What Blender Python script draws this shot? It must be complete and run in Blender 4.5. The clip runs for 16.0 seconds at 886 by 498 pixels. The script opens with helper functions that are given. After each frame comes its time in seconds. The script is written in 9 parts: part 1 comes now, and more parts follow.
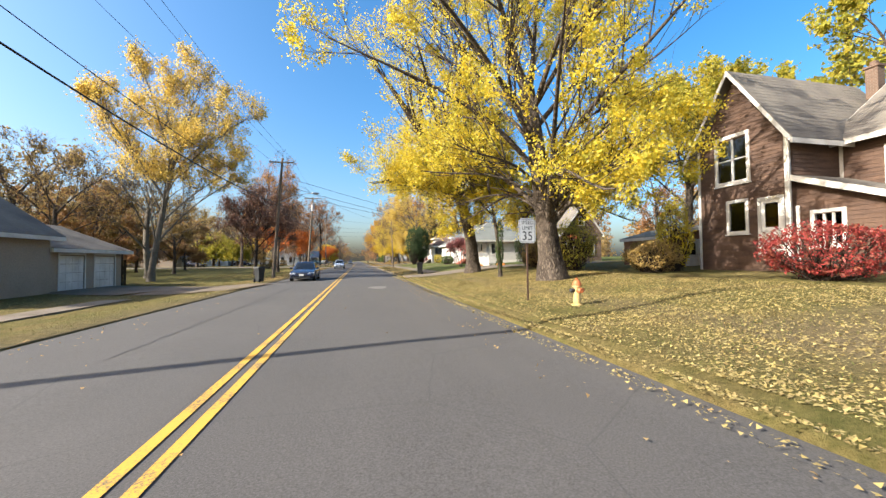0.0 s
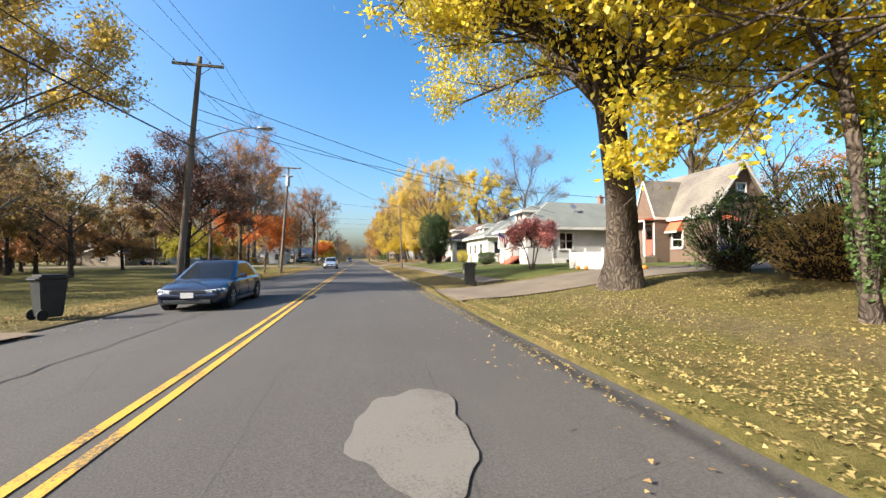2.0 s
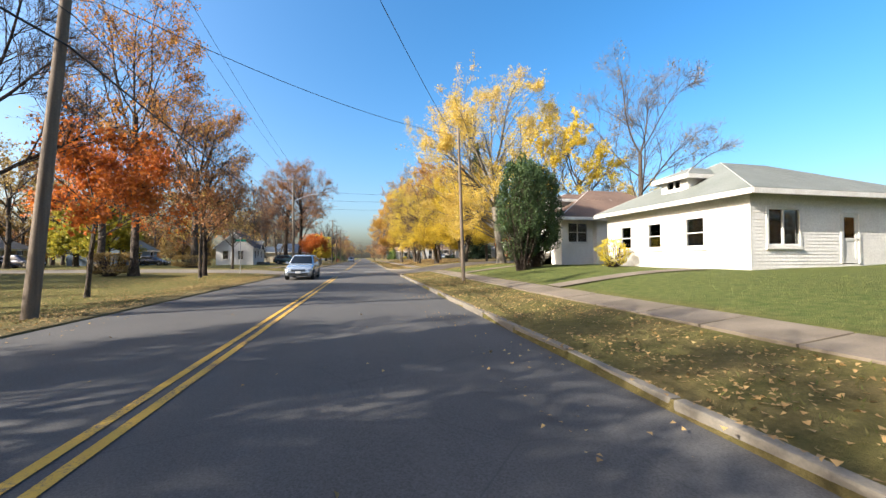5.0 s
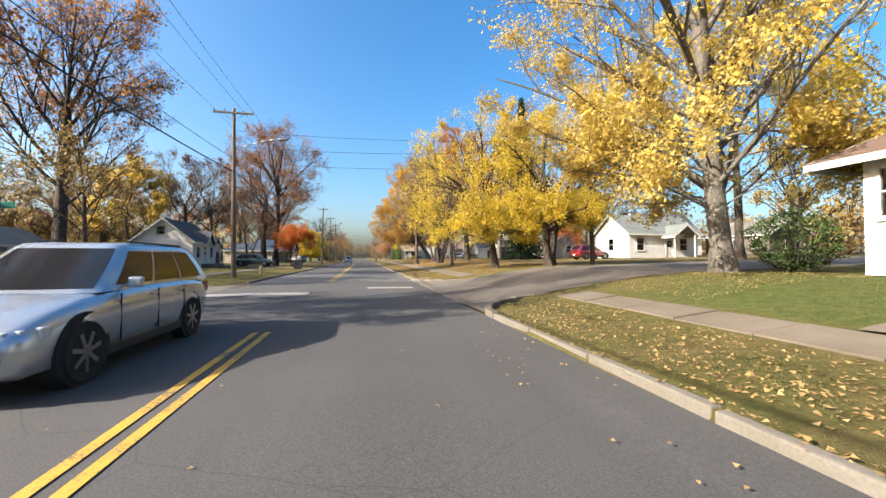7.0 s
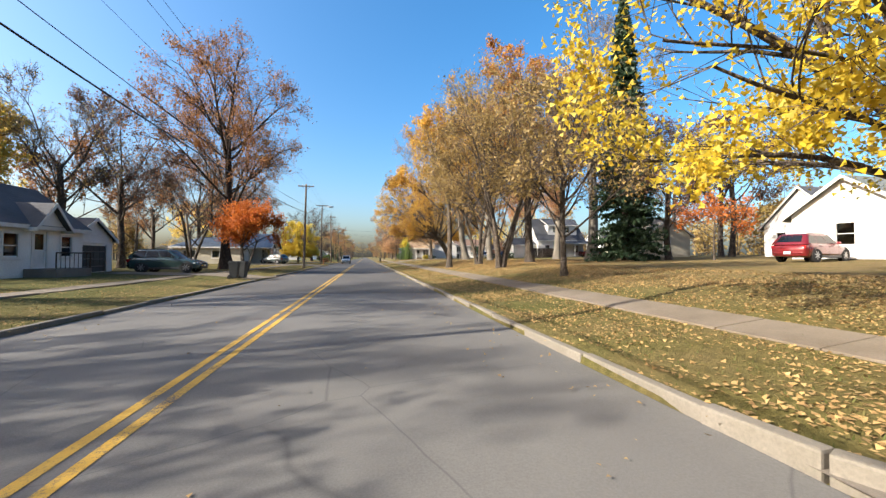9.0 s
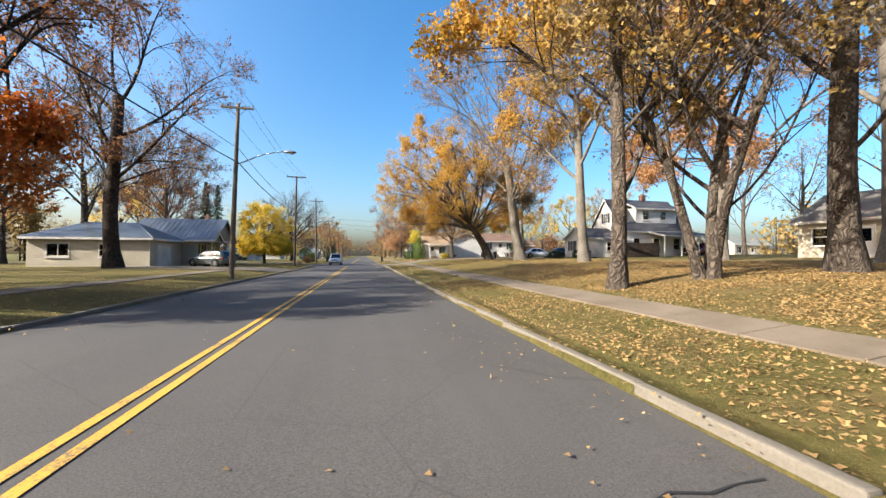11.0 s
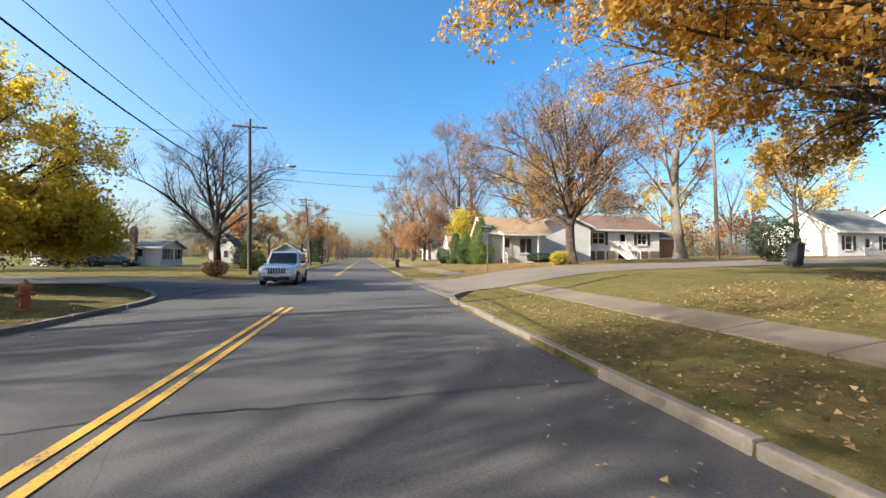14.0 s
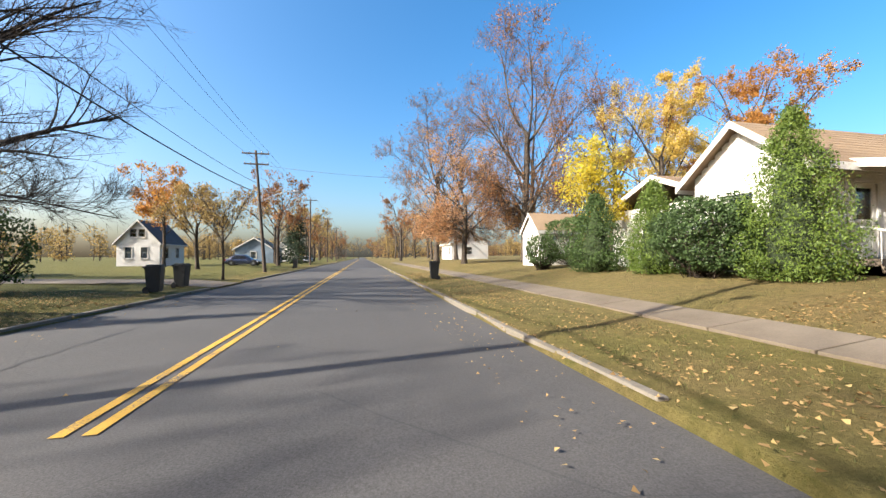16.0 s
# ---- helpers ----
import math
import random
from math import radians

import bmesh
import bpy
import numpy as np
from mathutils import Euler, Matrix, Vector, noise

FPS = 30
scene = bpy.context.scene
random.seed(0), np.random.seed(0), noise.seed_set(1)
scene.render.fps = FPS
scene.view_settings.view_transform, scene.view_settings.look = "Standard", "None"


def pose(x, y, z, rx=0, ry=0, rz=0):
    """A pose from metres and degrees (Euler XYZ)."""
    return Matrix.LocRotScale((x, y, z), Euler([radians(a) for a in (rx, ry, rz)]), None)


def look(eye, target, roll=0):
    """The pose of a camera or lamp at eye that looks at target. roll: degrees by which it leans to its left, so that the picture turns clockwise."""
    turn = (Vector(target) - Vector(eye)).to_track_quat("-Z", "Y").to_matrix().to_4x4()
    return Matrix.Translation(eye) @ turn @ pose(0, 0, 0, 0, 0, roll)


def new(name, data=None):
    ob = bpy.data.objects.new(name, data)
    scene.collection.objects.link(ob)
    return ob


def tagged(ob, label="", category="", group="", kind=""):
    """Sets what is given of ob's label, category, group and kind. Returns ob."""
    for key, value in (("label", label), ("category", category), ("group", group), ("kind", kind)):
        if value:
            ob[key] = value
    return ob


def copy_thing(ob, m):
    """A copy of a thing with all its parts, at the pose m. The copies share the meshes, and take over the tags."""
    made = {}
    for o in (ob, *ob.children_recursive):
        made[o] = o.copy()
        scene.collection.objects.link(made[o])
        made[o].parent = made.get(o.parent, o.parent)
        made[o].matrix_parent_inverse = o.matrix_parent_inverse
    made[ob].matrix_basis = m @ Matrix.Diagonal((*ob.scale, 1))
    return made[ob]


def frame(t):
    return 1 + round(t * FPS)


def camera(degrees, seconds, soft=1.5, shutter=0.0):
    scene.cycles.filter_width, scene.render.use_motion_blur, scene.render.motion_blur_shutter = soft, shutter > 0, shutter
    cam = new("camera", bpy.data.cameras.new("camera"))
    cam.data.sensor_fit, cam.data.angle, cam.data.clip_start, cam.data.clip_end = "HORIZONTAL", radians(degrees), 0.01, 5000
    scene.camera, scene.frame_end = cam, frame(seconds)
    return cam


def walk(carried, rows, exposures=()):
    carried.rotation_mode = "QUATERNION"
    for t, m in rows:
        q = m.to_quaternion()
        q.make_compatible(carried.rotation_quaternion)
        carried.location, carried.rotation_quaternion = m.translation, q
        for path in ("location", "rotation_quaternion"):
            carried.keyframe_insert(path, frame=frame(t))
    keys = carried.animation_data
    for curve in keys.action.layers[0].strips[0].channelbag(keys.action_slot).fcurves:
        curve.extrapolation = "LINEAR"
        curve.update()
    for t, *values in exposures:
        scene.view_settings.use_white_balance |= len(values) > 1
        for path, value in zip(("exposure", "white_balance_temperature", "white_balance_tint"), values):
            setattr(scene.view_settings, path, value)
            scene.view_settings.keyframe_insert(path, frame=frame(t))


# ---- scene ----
cam = camera(99.14, 16.0, 1.4)
PATH = [
    (0.0, 1.497, 1.340, 1.450, 91.69, 0.49, -12.57),
    (0.5, 1.673, 5.575, 1.450, 91.53, 0.44, -12.57),
    (1.0, 1.847, 9.926, 1.450, 91.45, 0.37, -12.49),
    (1.5, 1.982, 14.392, 1.450, 91.37, 0.34, -12.39),
    (2.0, 2.057, 18.877, 1.450, 91.41, 0.23, -12.37),
    (2.5, 2.080, 23.412, 1.450, 91.32, 0.32, -12.35),
    (3.0, 2.078, 28.104, 1.450, 91.36, 0.25, -12.25),
    (3.5, 2.113, 32.982, 1.450, 91.31, 0.22, -12.09),
    (4.0, 2.111, 37.976, 1.450, 91.33, 0.12, -11.91),
    (6.5, 1.970, 65.241, 1.450, 91.34, 0.02, -11.77),
    (7.0, 1.902, 70.613, 1.450, 91.32, -0.02, -11.92),
    (7.5, 1.902, 75.992, 1.450, 91.32, 0.06, -11.97),
    (8.0, 1.933, 81.463, 1.450, 91.31, 0.13, -11.98),
    (8.5, 1.978, 86.973, 1.450, 91.28, 0.09, -11.87),
    (9.0, 2.021, 92.591, 1.450, 91.27, -0.18, -11.61),
    (11.5, 2.174, 123.810, 1.450, 91.07, -0.31, -11.90),
    (12.0, 2.172, 130.492, 1.450, 91.06, -0.23, -11.83),
    (12.5, 2.179, 137.203, 1.450, 91.19, -0.29, -11.76),
    (13.0, 2.161, 143.894, 1.450, 91.31, -0.38, -11.81),
    (13.5, 2.155, 150.689, 1.450, 91.34, -0.27, -11.87),
    (14.0, 2.140, 157.442, 1.450, 91.33, -0.24, -11.82),
    (14.5, 2.203, 164.220, 1.450, 91.30, -0.27, -11.84),
    (15.0, 2.268, 170.976, 1.450, 91.30, -0.36, -11.77),
    (15.5, 2.284, 177.694, 1.450, 91.31, -0.21, -11.78),
    (16.0, 2.281, 184.390, 1.450, 91.21, 0.02, -11.94),
]
walk(cam, [(r[0], pose(*r[1:])) for r in PATH])

# ---- world and sun ----
SUN_AZ, SUN_EL = math.atan2(-0.972, -0.235), radians(29)
world = bpy.data.worlds.new("sky")
scene.world = world
world.use_nodes = True
wn = world.node_tree
sky = wn.nodes.new("ShaderNodeTexSky")
sky.sky_type = "NISHITA"
sky.sun_disc = False
sky.sun_elevation, sky.sun_rotation = SUN_EL, SUN_AZ
sky.air_density, sky.dust_density, sky.ozone_density = 1.0, 4.2, 2.6
tone = wn.nodes.new("ShaderNodeHueSaturation")
tone.inputs["Saturation"].default_value = 1.38
tone.inputs["Hue"].default_value = 0.496
tone.inputs["Value"].default_value = 1.22
wn.links.new(sky.outputs[0], tone.inputs["Color"])
wn.links.new(tone.outputs[0], wn.nodes["Background"].inputs[0])
wn.nodes["Background"].inputs[1].default_value = 0.098
sun = new("sun", bpy.data.lights.new("sun", "SUN"))
sun.data.energy, sun.data.angle, sun.data.color = 5.0, radians(0.53), (1.0, 0.94, 0.84)
sun.matrix_world = look((math.sin(SUN_AZ) * 80, math.cos(SUN_AZ) * 80, 80 * math.tan(SUN_EL)), (0, 0, 0))
scene.view_settings.exposure = 1.53

# ---- materials ----
MATS = {}


def nodes_of(name):
    m = bpy.data.materials.new(name)
    m.use_nodes = True
    return m, m.node_tree.nodes, m.node_tree.links, m.node_tree.nodes["Principled BSDF"]


def noise_at(n, l, vec, scale, detail=4.0, rough=0.6):
    t = n.new("ShaderNodeTexNoise")
    t.inputs["Scale"].default_value, t.inputs["Detail"].default_value, t.inputs["Roughness"].default_value = scale, detail, rough
    l.new(vec, t.inputs["Vector"])
    return t.outputs["Fac"]


def mixed(n, l, fac, a, b, kind="MIX"):
    x = n.new("ShaderNodeMix")
    x.data_type, x.blend_type = "RGBA", kind
    for sock, v in ((x.inputs[0], fac), (x.inputs[6], a), (x.inputs[7], b)):
        if hasattr(v, "is_output"):
            l.new(v, sock)
        else:
            sock.default_value = v if isinstance(v, float) else (*v, 1)
    return x.outputs[2]


def ramped(n, l, fac, lo, hi):
    r = n.new("ShaderNodeMapRange")
    r.inputs[1].default_value, r.inputs[2].default_value = lo, hi
    l.new(fac, r.inputs[0])
    return r.outputs[0]


def mat(name, base, rough=0.75, metal=0.0, dark=0.6, stain=None, coarse=0.6, fine=25.0, bump=0.25, streak=None, spec=0.4):
    """A surface with a base colour, broad stains and fine grain."""
    if name in MATS:
        return MATS[name]
    m, n, l, b = nodes_of(name)
    g = n.new("ShaderNodeNewGeometry").outputs["Position"]
    if streak:
        mp = n.new("ShaderNodeMapping")
        mp.inputs["Scale"].default_value = streak
        l.new(g, mp.inputs["Vector"])
        g2 = mp.outputs[0]
    else:
        g2 = g
    big, small = noise_at(n, l, g2, coarse), noise_at(n, l, g, fine, 6.0, 0.7)
    c = mixed(n, l, ramped(n, l, big, 0.35, 0.7), base, stain or tuple(x * dark for x in base))
    c = mixed(n, l, ramped(n, l, small, 0.3, 0.75), c, mixed(n, l, 0.5, c, tuple(x * 0.35 for x in base)))
    l.new(c, b.inputs["Base Color"])
    rr = n.new("ShaderNodeMapRange")
    rr.inputs[3].default_value, rr.inputs[4].default_value = max(0.02, rough - 0.12), min(1.0, rough + 0.12)
    l.new(small, rr.inputs[0])
    l.new(rr.outputs[0], b.inputs["Roughness"])
    b.inputs["Metallic"].default_value = metal
    b.inputs["Specular IOR Level"].default_value = spec
    if bump:
        bp = n.new("ShaderNodeBump")
        bp.inputs["Strength"].default_value, bp.inputs["Distance"].default_value = bump, 0.02
        l.new(small, bp.inputs["Height"])
        l.new(bp.outputs[0], b.inputs["Normal"])
    MATS[name] = m
    return m


def leaf_mat(name, colours, through_light=0.34, rough=0.55):
    """Leaves whose colour differs from leaf to leaf, and that let some light through."""
    if name in MATS:
        return MATS[name]
    m, n, l, b = nodes_of(name)
    ramp = n.new("ShaderNodeValToRGB")
    ramp.color_ramp.interpolation = "LINEAR"
    el = ramp.color_ramp.elements
    while len(el) < len(colours):
        el.new(0.5)
    for k, c in enumerate(colours):
        el[k].position = k / max(1, len(colours) - 1)
        el[k].color = (*c, 1)
    geo = n.new("ShaderNodeNewGeometry")
    l.new(geo.outputs["Random Per Island"], ramp.inputs[0])
    patch = noise_at(n, l, geo.outputs["Position"], 0.45, 2.0)
    col = mixed(n, l, ramped(n, l, patch, 0.3, 0.7), ramp.outputs[0], mixed(n, l, 0.28, ramp.outputs[0], colours[0]))
    l.new(col, b.inputs["Base Color"])
    b.inputs["Roughness"].default_value = rough
    b.inputs["Specular IOR Level"].default_value = 0.3
    tr = n.new("ShaderNodeBsdfTranslucent")
    l.new(col, tr.inputs[0])
    mx = n.new("ShaderNodeMixShader")
    mx.inputs[0].default_value = through_light
    l.new(b.outputs[0], mx.inputs[1])
    l.new(tr.outputs[0], mx.inputs[2])
    l.new(mx.outputs[0], n["Material Output"].inputs["Surface"])
    MATS[name] = m
    return m


def glass_mat(name, tint=(0.03, 0.035, 0.04), rough=0.03):
    if name in MATS:
        return MATS[name]
    m, n, l, b = nodes_of(name)
    gl, tr, fr, mx = (n.new("ShaderNodeBsdf" + k) if k in ("Glossy", "Transparent") else n.new("ShaderNode" + k) for k in ("Glossy", "Transparent", "Fresnel", "MixShader"))
    gl.inputs["Roughness"].default_value = rough
    tr.inputs[0].default_value = (0.72, 0.75, 0.77, 1)
    fr.inputs[0].default_value = 2.1
    l.new(fr.outputs[0], mx.inputs[0])
    l.new(tr.outputs[0], mx.inputs[1])
    l.new(gl.outputs[0], mx.inputs[2])
    l.new(mx.outputs[0], n["Material Output"].inputs["Surface"])
    MATS[name] = m
    return m


def paint_mat(name, base, rough=0.25, metal=0.3):
    if name in MATS:
        return MATS[name]
    m, n, l, b = nodes_of(name)
    g = n.new("ShaderNodeNewGeometry").outputs["Position"]
    dust = noise_at(n, l, g, 1.7)
    l.new(mixed(n, l, ramped(n, l, dust, 0.45, 0.9), base, tuple(0.8 * c + 0.03 for c in base)), b.inputs["Base Color"])
    b.inputs["Metallic"].default_value, b.inputs["Roughness"].default_value = metal, rough
    b.inputs["Coat Weight"].default_value, b.inputs["Coat Roughness"].default_value = 0.8, 0.05
    MATS[name] = m
    return m


def brick_mat(name, a, b_, mortar):
    if name in MATS:
        return MATS[name]
    m, n, l, b = nodes_of(name)
    g = n.new("ShaderNodeNewGeometry")
    sep, comb, add = n.new("ShaderNodeSeparateXYZ"), n.new("ShaderNodeCombineXYZ"), n.new("ShaderNodeMath")
    l.new(g.outputs["Position"], sep.inputs[0])
    l.new(sep.outputs[0], add.inputs[0])
    l.new(sep.outputs[1], add.inputs[1])
    l.new(add.outputs[0], comb.inputs[0])
    l.new(sep.outputs[2], comb.inputs[1])
    t = n.new("ShaderNodeTexBrick")
    for k, v in (("Color1", a), ("Color2", b_), ("Mortar", mortar)):
        t.inputs[k].default_value = (*v, 1)
    for k, v in (("Scale", 1.0), ("Mortar Size", 0.012), ("Brick Width", 0.215), ("Row Height", 0.075)):
        t.inputs[k].default_value = v
    l.new(comb.outputs[0], t.inputs["Vector"])
    l.new(mixed(n, l, 0.3, t.outputs[0], mixed(n, l, noise_at(n, l, g.outputs["Position"], 3.0), a, tuple(0.5 * c for c in b_))), b.inputs["Base Color"])
    b.inputs["Roughness"].default_value = 0.85
    bp = n.new("ShaderNodeBump")
    bp.inputs["Strength"].default_value, bp.inputs["Distance"].default_value = 0.6, 0.01
    bp.invert = True
    l.new(t.outputs["Fac"], bp.inputs["Height"])
    l.new(bp.outputs[0], b.inputs["Normal"])
    MATS[name] = m
    return m


def asphalt_mat(name, base, dust):
    """Worn asphalt: speckled stone, broad patches, wheel tracks along the road."""
    m, n, l, b = nodes_of(name)
    g = n.new("ShaderNodeNewGeometry").outputs["Position"]
    mp = n.new("ShaderNodeMapping")
    mp.inputs["Scale"].default_value = (1.1, 0.05, 1.0)
    l.new(g, mp.inputs["Vector"])
    tracks, patch, stone = noise_at(n, l, mp.outputs[0], 1.0, 3.0), noise_at(n, l, g, 0.22, 5.0), noise_at(n, l, g, 55.0, 4.0, 0.8)
    c = mixed(n, l, ramped(n, l, tracks, 0.3, 0.7), base, dust)
    c = mixed(n, l, ramped(n, l, patch, 0.3, 0.75), c, tuple(0.72 * x for x in base))
    c = mixed(n, l, ramped(n, l, stone, 0.35, 0.8), c, mixed(n, l, 0.4, c, (0.22, 0.21, 0.2)))
    vo = n.new("ShaderNodeTexVoronoi")
    vo.feature = "DISTANCE_TO_EDGE"
    vo.inputs["Scale"].default_value = 0.33
    wob = n.new("ShaderNodeVectorMath")
    nz = n.new("ShaderNodeTexNoise")
    nz.inputs["Scale"].default_value = 1.1
    l.new(g, nz.inputs["Vector"])
    soft = n.new("ShaderNodeVectorMath")
    soft.operation = "SCALE"
    soft.inputs["Scale"].default_value = 0.09
    l.new(nz.outputs["Color"], soft.inputs[0])
    l.new(soft.outputs[0], wob.inputs[0])
    l.new(g, wob.inputs[1])
    l.new(wob.outputs[0], vo.inputs["Vector"])
    crack = n.new("ShaderNodeMapRange")
    crack.inputs[1].default_value, crack.inputs[2].default_value, crack.inputs[3].default_value, crack.inputs[4].default_value = 0.0, 0.004, 0.45, 0.0
    l.new(vo.outputs["Distance"], crack.inputs[0])
    c = mixed(n, l, crack.outputs[0], c, (0.03, 0.03, 0.03))
    l.new(c, b.inputs["Base Color"])
    b.inputs["Roughness"].default_value = 0.85
    b.inputs["Specular IOR Level"].default_value = 0.35
    bp = n.new("ShaderNodeBump")
    bp.inputs["Strength"].default_value, bp.inputs["Distance"].default_value = 0.5, 0.006
    l.new(stone, bp.inputs["Height"])
    l.new(bp.outputs[0], b.inputs["Normal"])
    return m


def lawn_mat():
    """Autumn lawn: green and straw, with bare earth and dust of crumbled leaves."""
    m, n, l, b = nodes_of("lawn")
    g = n.new("ShaderNodeNewGeometry").outputs["Position"]
    wide, mid, fine = noise_at(n, l, g, 0.12, 4.0), noise_at(n, l, g, 0.7, 5.0), noise_at(n, l, g, 30.0, 5.0, 0.8)
    c = mixed(n, l, ramped(n, l, wide, 0.35, 0.65), (0.088, 0.092, 0.0216), (0.168, 0.132, 0.04))
    c = mixed(n, l, ramped(n, l, mid, 0.42, 0.68), c, (0.184, 0.128, 0.0528))
    clump = noise_at(n, l, g, 5.0, 4.0, 0.7)
    # the watered lawn before the bungalows is greener
    at_xy = n.new("ShaderNodeSeparateXYZ")
    l.new(g, at_xy.inputs[0])

    def plot(edges, share):
        inside = None
        for axis, lo, hi, flip in edges:
            f = ramped(n, l, at_xy.outputs[axis], lo, hi)
            if flip:
                q = n.new("ShaderNodeMath")
                q.operation = "SUBTRACT"
                q.inputs[0].default_value = 1.0
                l.new(f, q.inputs[1])
                f = q.outputs[0]
            if inside is None:
                inside = f
            else:
                q = n.new("ShaderNodeMath")
                q.operation = "MULTIPLY"
                l.new(inside, q.inputs[0])
                l.new(f, q.inputs[1])
                inside = q.outputs[0]
        half = n.new("ShaderNodeMath")
        half.operation = "MULTIPLY"
        half.inputs[1].default_value = share
        l.new(inside, half.inputs[0])
        return half.outputs[0]

    c = mixed(n, l, plot((("X", 8.5, 9.5, 0), ("Y", 35.0, 36.5, 0), ("Y", 78.0, 82.0, 1)), 0.88), c, (0.062, 0.11, 0.021))
    c = mixed(n, l, plot((("X", -8.5, -6.5, 1), ("Y", 30.0, 36.0, 0), ("Y", 80.0, 84.0, 1)), 0.6), c, (0.14, 0.135, 0.032))
    # crumbled leaves lie under the tall oaks and the roadside trees
    c = mixed(n, l, plot((("X", 9.0, 11.0, 0), ("Y", 93.0, 99.0, 0), ("Y", 136.0, 150.0, 1)), 0.85), c, mixed(n, l, ramped(n, l, mid, 0.3, 0.55), (0.144, 0.116, 0.04), (0.256, 0.16, 0.072)))
    c = mixed(n, l, plot((("X", 9.0, 10.0, 0), ("Y", 178.0, 180.0, 0), ("Y", 189.0, 193.0, 1)), 0.6), c, (0.208, 0.128, 0.06))
    # dry straw after the second side street, and a lusher lawn across the road
    c = mixed(n, l, plot((("X", 5.5, 6.5, 0), ("Y", 189.0, 193.0, 0)), 0.55), c, (0.216, 0.156, 0.072))
    c = mixed(n, l, plot((("X", -7.0, -6.0, 1), ("Y", 93.0, 97.0, 0), ("Y", 124.0, 128.0, 1)), 0.55), c, (0.06, 0.084, 0.0192))
    c = mixed(n, l, plot((("X", -7.0, -6.0, 1), ("Y", 186.0, 192.0, 0)), 0.6), c, (0.07, 0.092, 0.022))
    earth = mixed(n, l, ramped(n, l, mid, 0.35, 0.6), (0.192, 0.14, 0.092), (0.136, 0.1, 0.06))
    for edges, share in (((("X", 5.4, 8.5, 0), ("X", 15.0, 17.0, 1), ("Y", 3.4, 4.6, 0), ("Y", 6.2, 7.6, 1)), 0.85), ((("X", 5.2, 6.0, 0), ("X", 10.5, 13.0, 1), ("Y", 181.0, 182.4, 0), ("Y", 184.6, 186.5, 1)), 0.8), ((("X", -5.6, -4.6, 0), ("X", -4.3, -4.0, 1), ("Y", 85.0, 95.0, 1)), 0.75), ((("X", 7.4, 7.9, 0), ("X", 8.7, 9.3, 1), ("Y", 28.0, 31.0, 1)), 0.7)):
        c = mixed(n, l, plot(edges, share), c, earth)
    c = mixed(n, l, ramped(n, l, clump, 0.35, 0.65), mixed(n, l, 0.4, c, (0.05, 0.052, 0.016)), mixed(n, l, 0.3, c, (0.26, 0.2, 0.08)))
    c = mixed(n, l, ramped(n, l, fine, 0.3, 0.7), c, mixed(n, l, 0.5, c, (0.032, 0.0304, 0.0112)))
    l.new(c, b.inputs["Base Color"])
    b.inputs["Roughness"].default_value = 0.95
    b.inputs["Specular IOR Level"].default_value = 0.1
    bp = n.new("ShaderNodeBump")
    bp.inputs["Strength"].default_value, bp.inputs["Distance"].default_value = 0.9, 0.05
    l.new(fine, bp.inputs["Height"])
    l.new(bp.outputs[0], b.inputs["Normal"])
    return m


ASPHALT = asphalt_mat("asphalt", (0.042, 0.0385, 0.0355), (0.058, 0.053, 0.049))
STREET = asphalt_mat("dusty_street", (0.118, 0.095, 0.0699), (0.152, 0.123, 0.0897))
CONCRETE_ROAD = asphalt_mat("worn_concrete_road", (0.103, 0.095, 0.0836), (0.125, 0.116, 0.102))
LAWN = lawn_mat()
CONCRETE = mat("concrete", (0.18, 0.143, 0.104), 0.9, stain=(0.114, 0.0869, 0.0568), coarse=0.8, fine=40)
KERB = mat("kerb_stone", (0.186, 0.161, 0.129), 0.9, stain=(0.145, 0.124, 0.0928), coarse=1.4, fine=30)
DIRT = mat("packed_gravel", (0.182, 0.137, 0.0912), 0.95, stain=(0.114, 0.0836, 0.0532), coarse=0.5, fine=18, bump=0.6)
def worn_paint(name, colour, under):
    """Road paint rubbed through to the asphalt in specks and patches."""
    m, n, l, b = nodes_of(name)
    g = n.new("ShaderNodeNewGeometry").outputs["Position"]
    patch, speck = noise_at(n, l, g, 1.1, 4.0), noise_at(n, l, g, 38.0, 5.0, 0.8)
    add = n.new("ShaderNodeMath")
    l.new(patch, add.inputs[0])
    l.new(speck, add.inputs[1])
    c = mixed(n, l, ramped(n, l, add.outputs[0], 1.02, 1.2), colour, under)
    l.new(mixed(n, l, ramped(n, l, speck, 0.35, 0.7), c, mixed(n, l, 0.25, c, under)), b.inputs["Base Color"])
    b.inputs["Roughness"].default_value = 0.75
    MATS[name] = m
    return m


YELLOW = worn_paint("yellow_road_paint", (0.502, 0.289, 0.0266), (0.0684, 0.0608, 0.0532))
TAR = mat("sealing_tar", (0.03, 0.03, 0.031), 0.6, bump=0.1)
ROAD_PATCH = worn_paint("pale_worn_patch", (0.135, 0.125, 0.112), (0.07, 0.062, 0.054))
WHITE_LINE = worn_paint("white_road_paint", (0.27, 0.255, 0.235), (0.122, 0.114, 0.106))


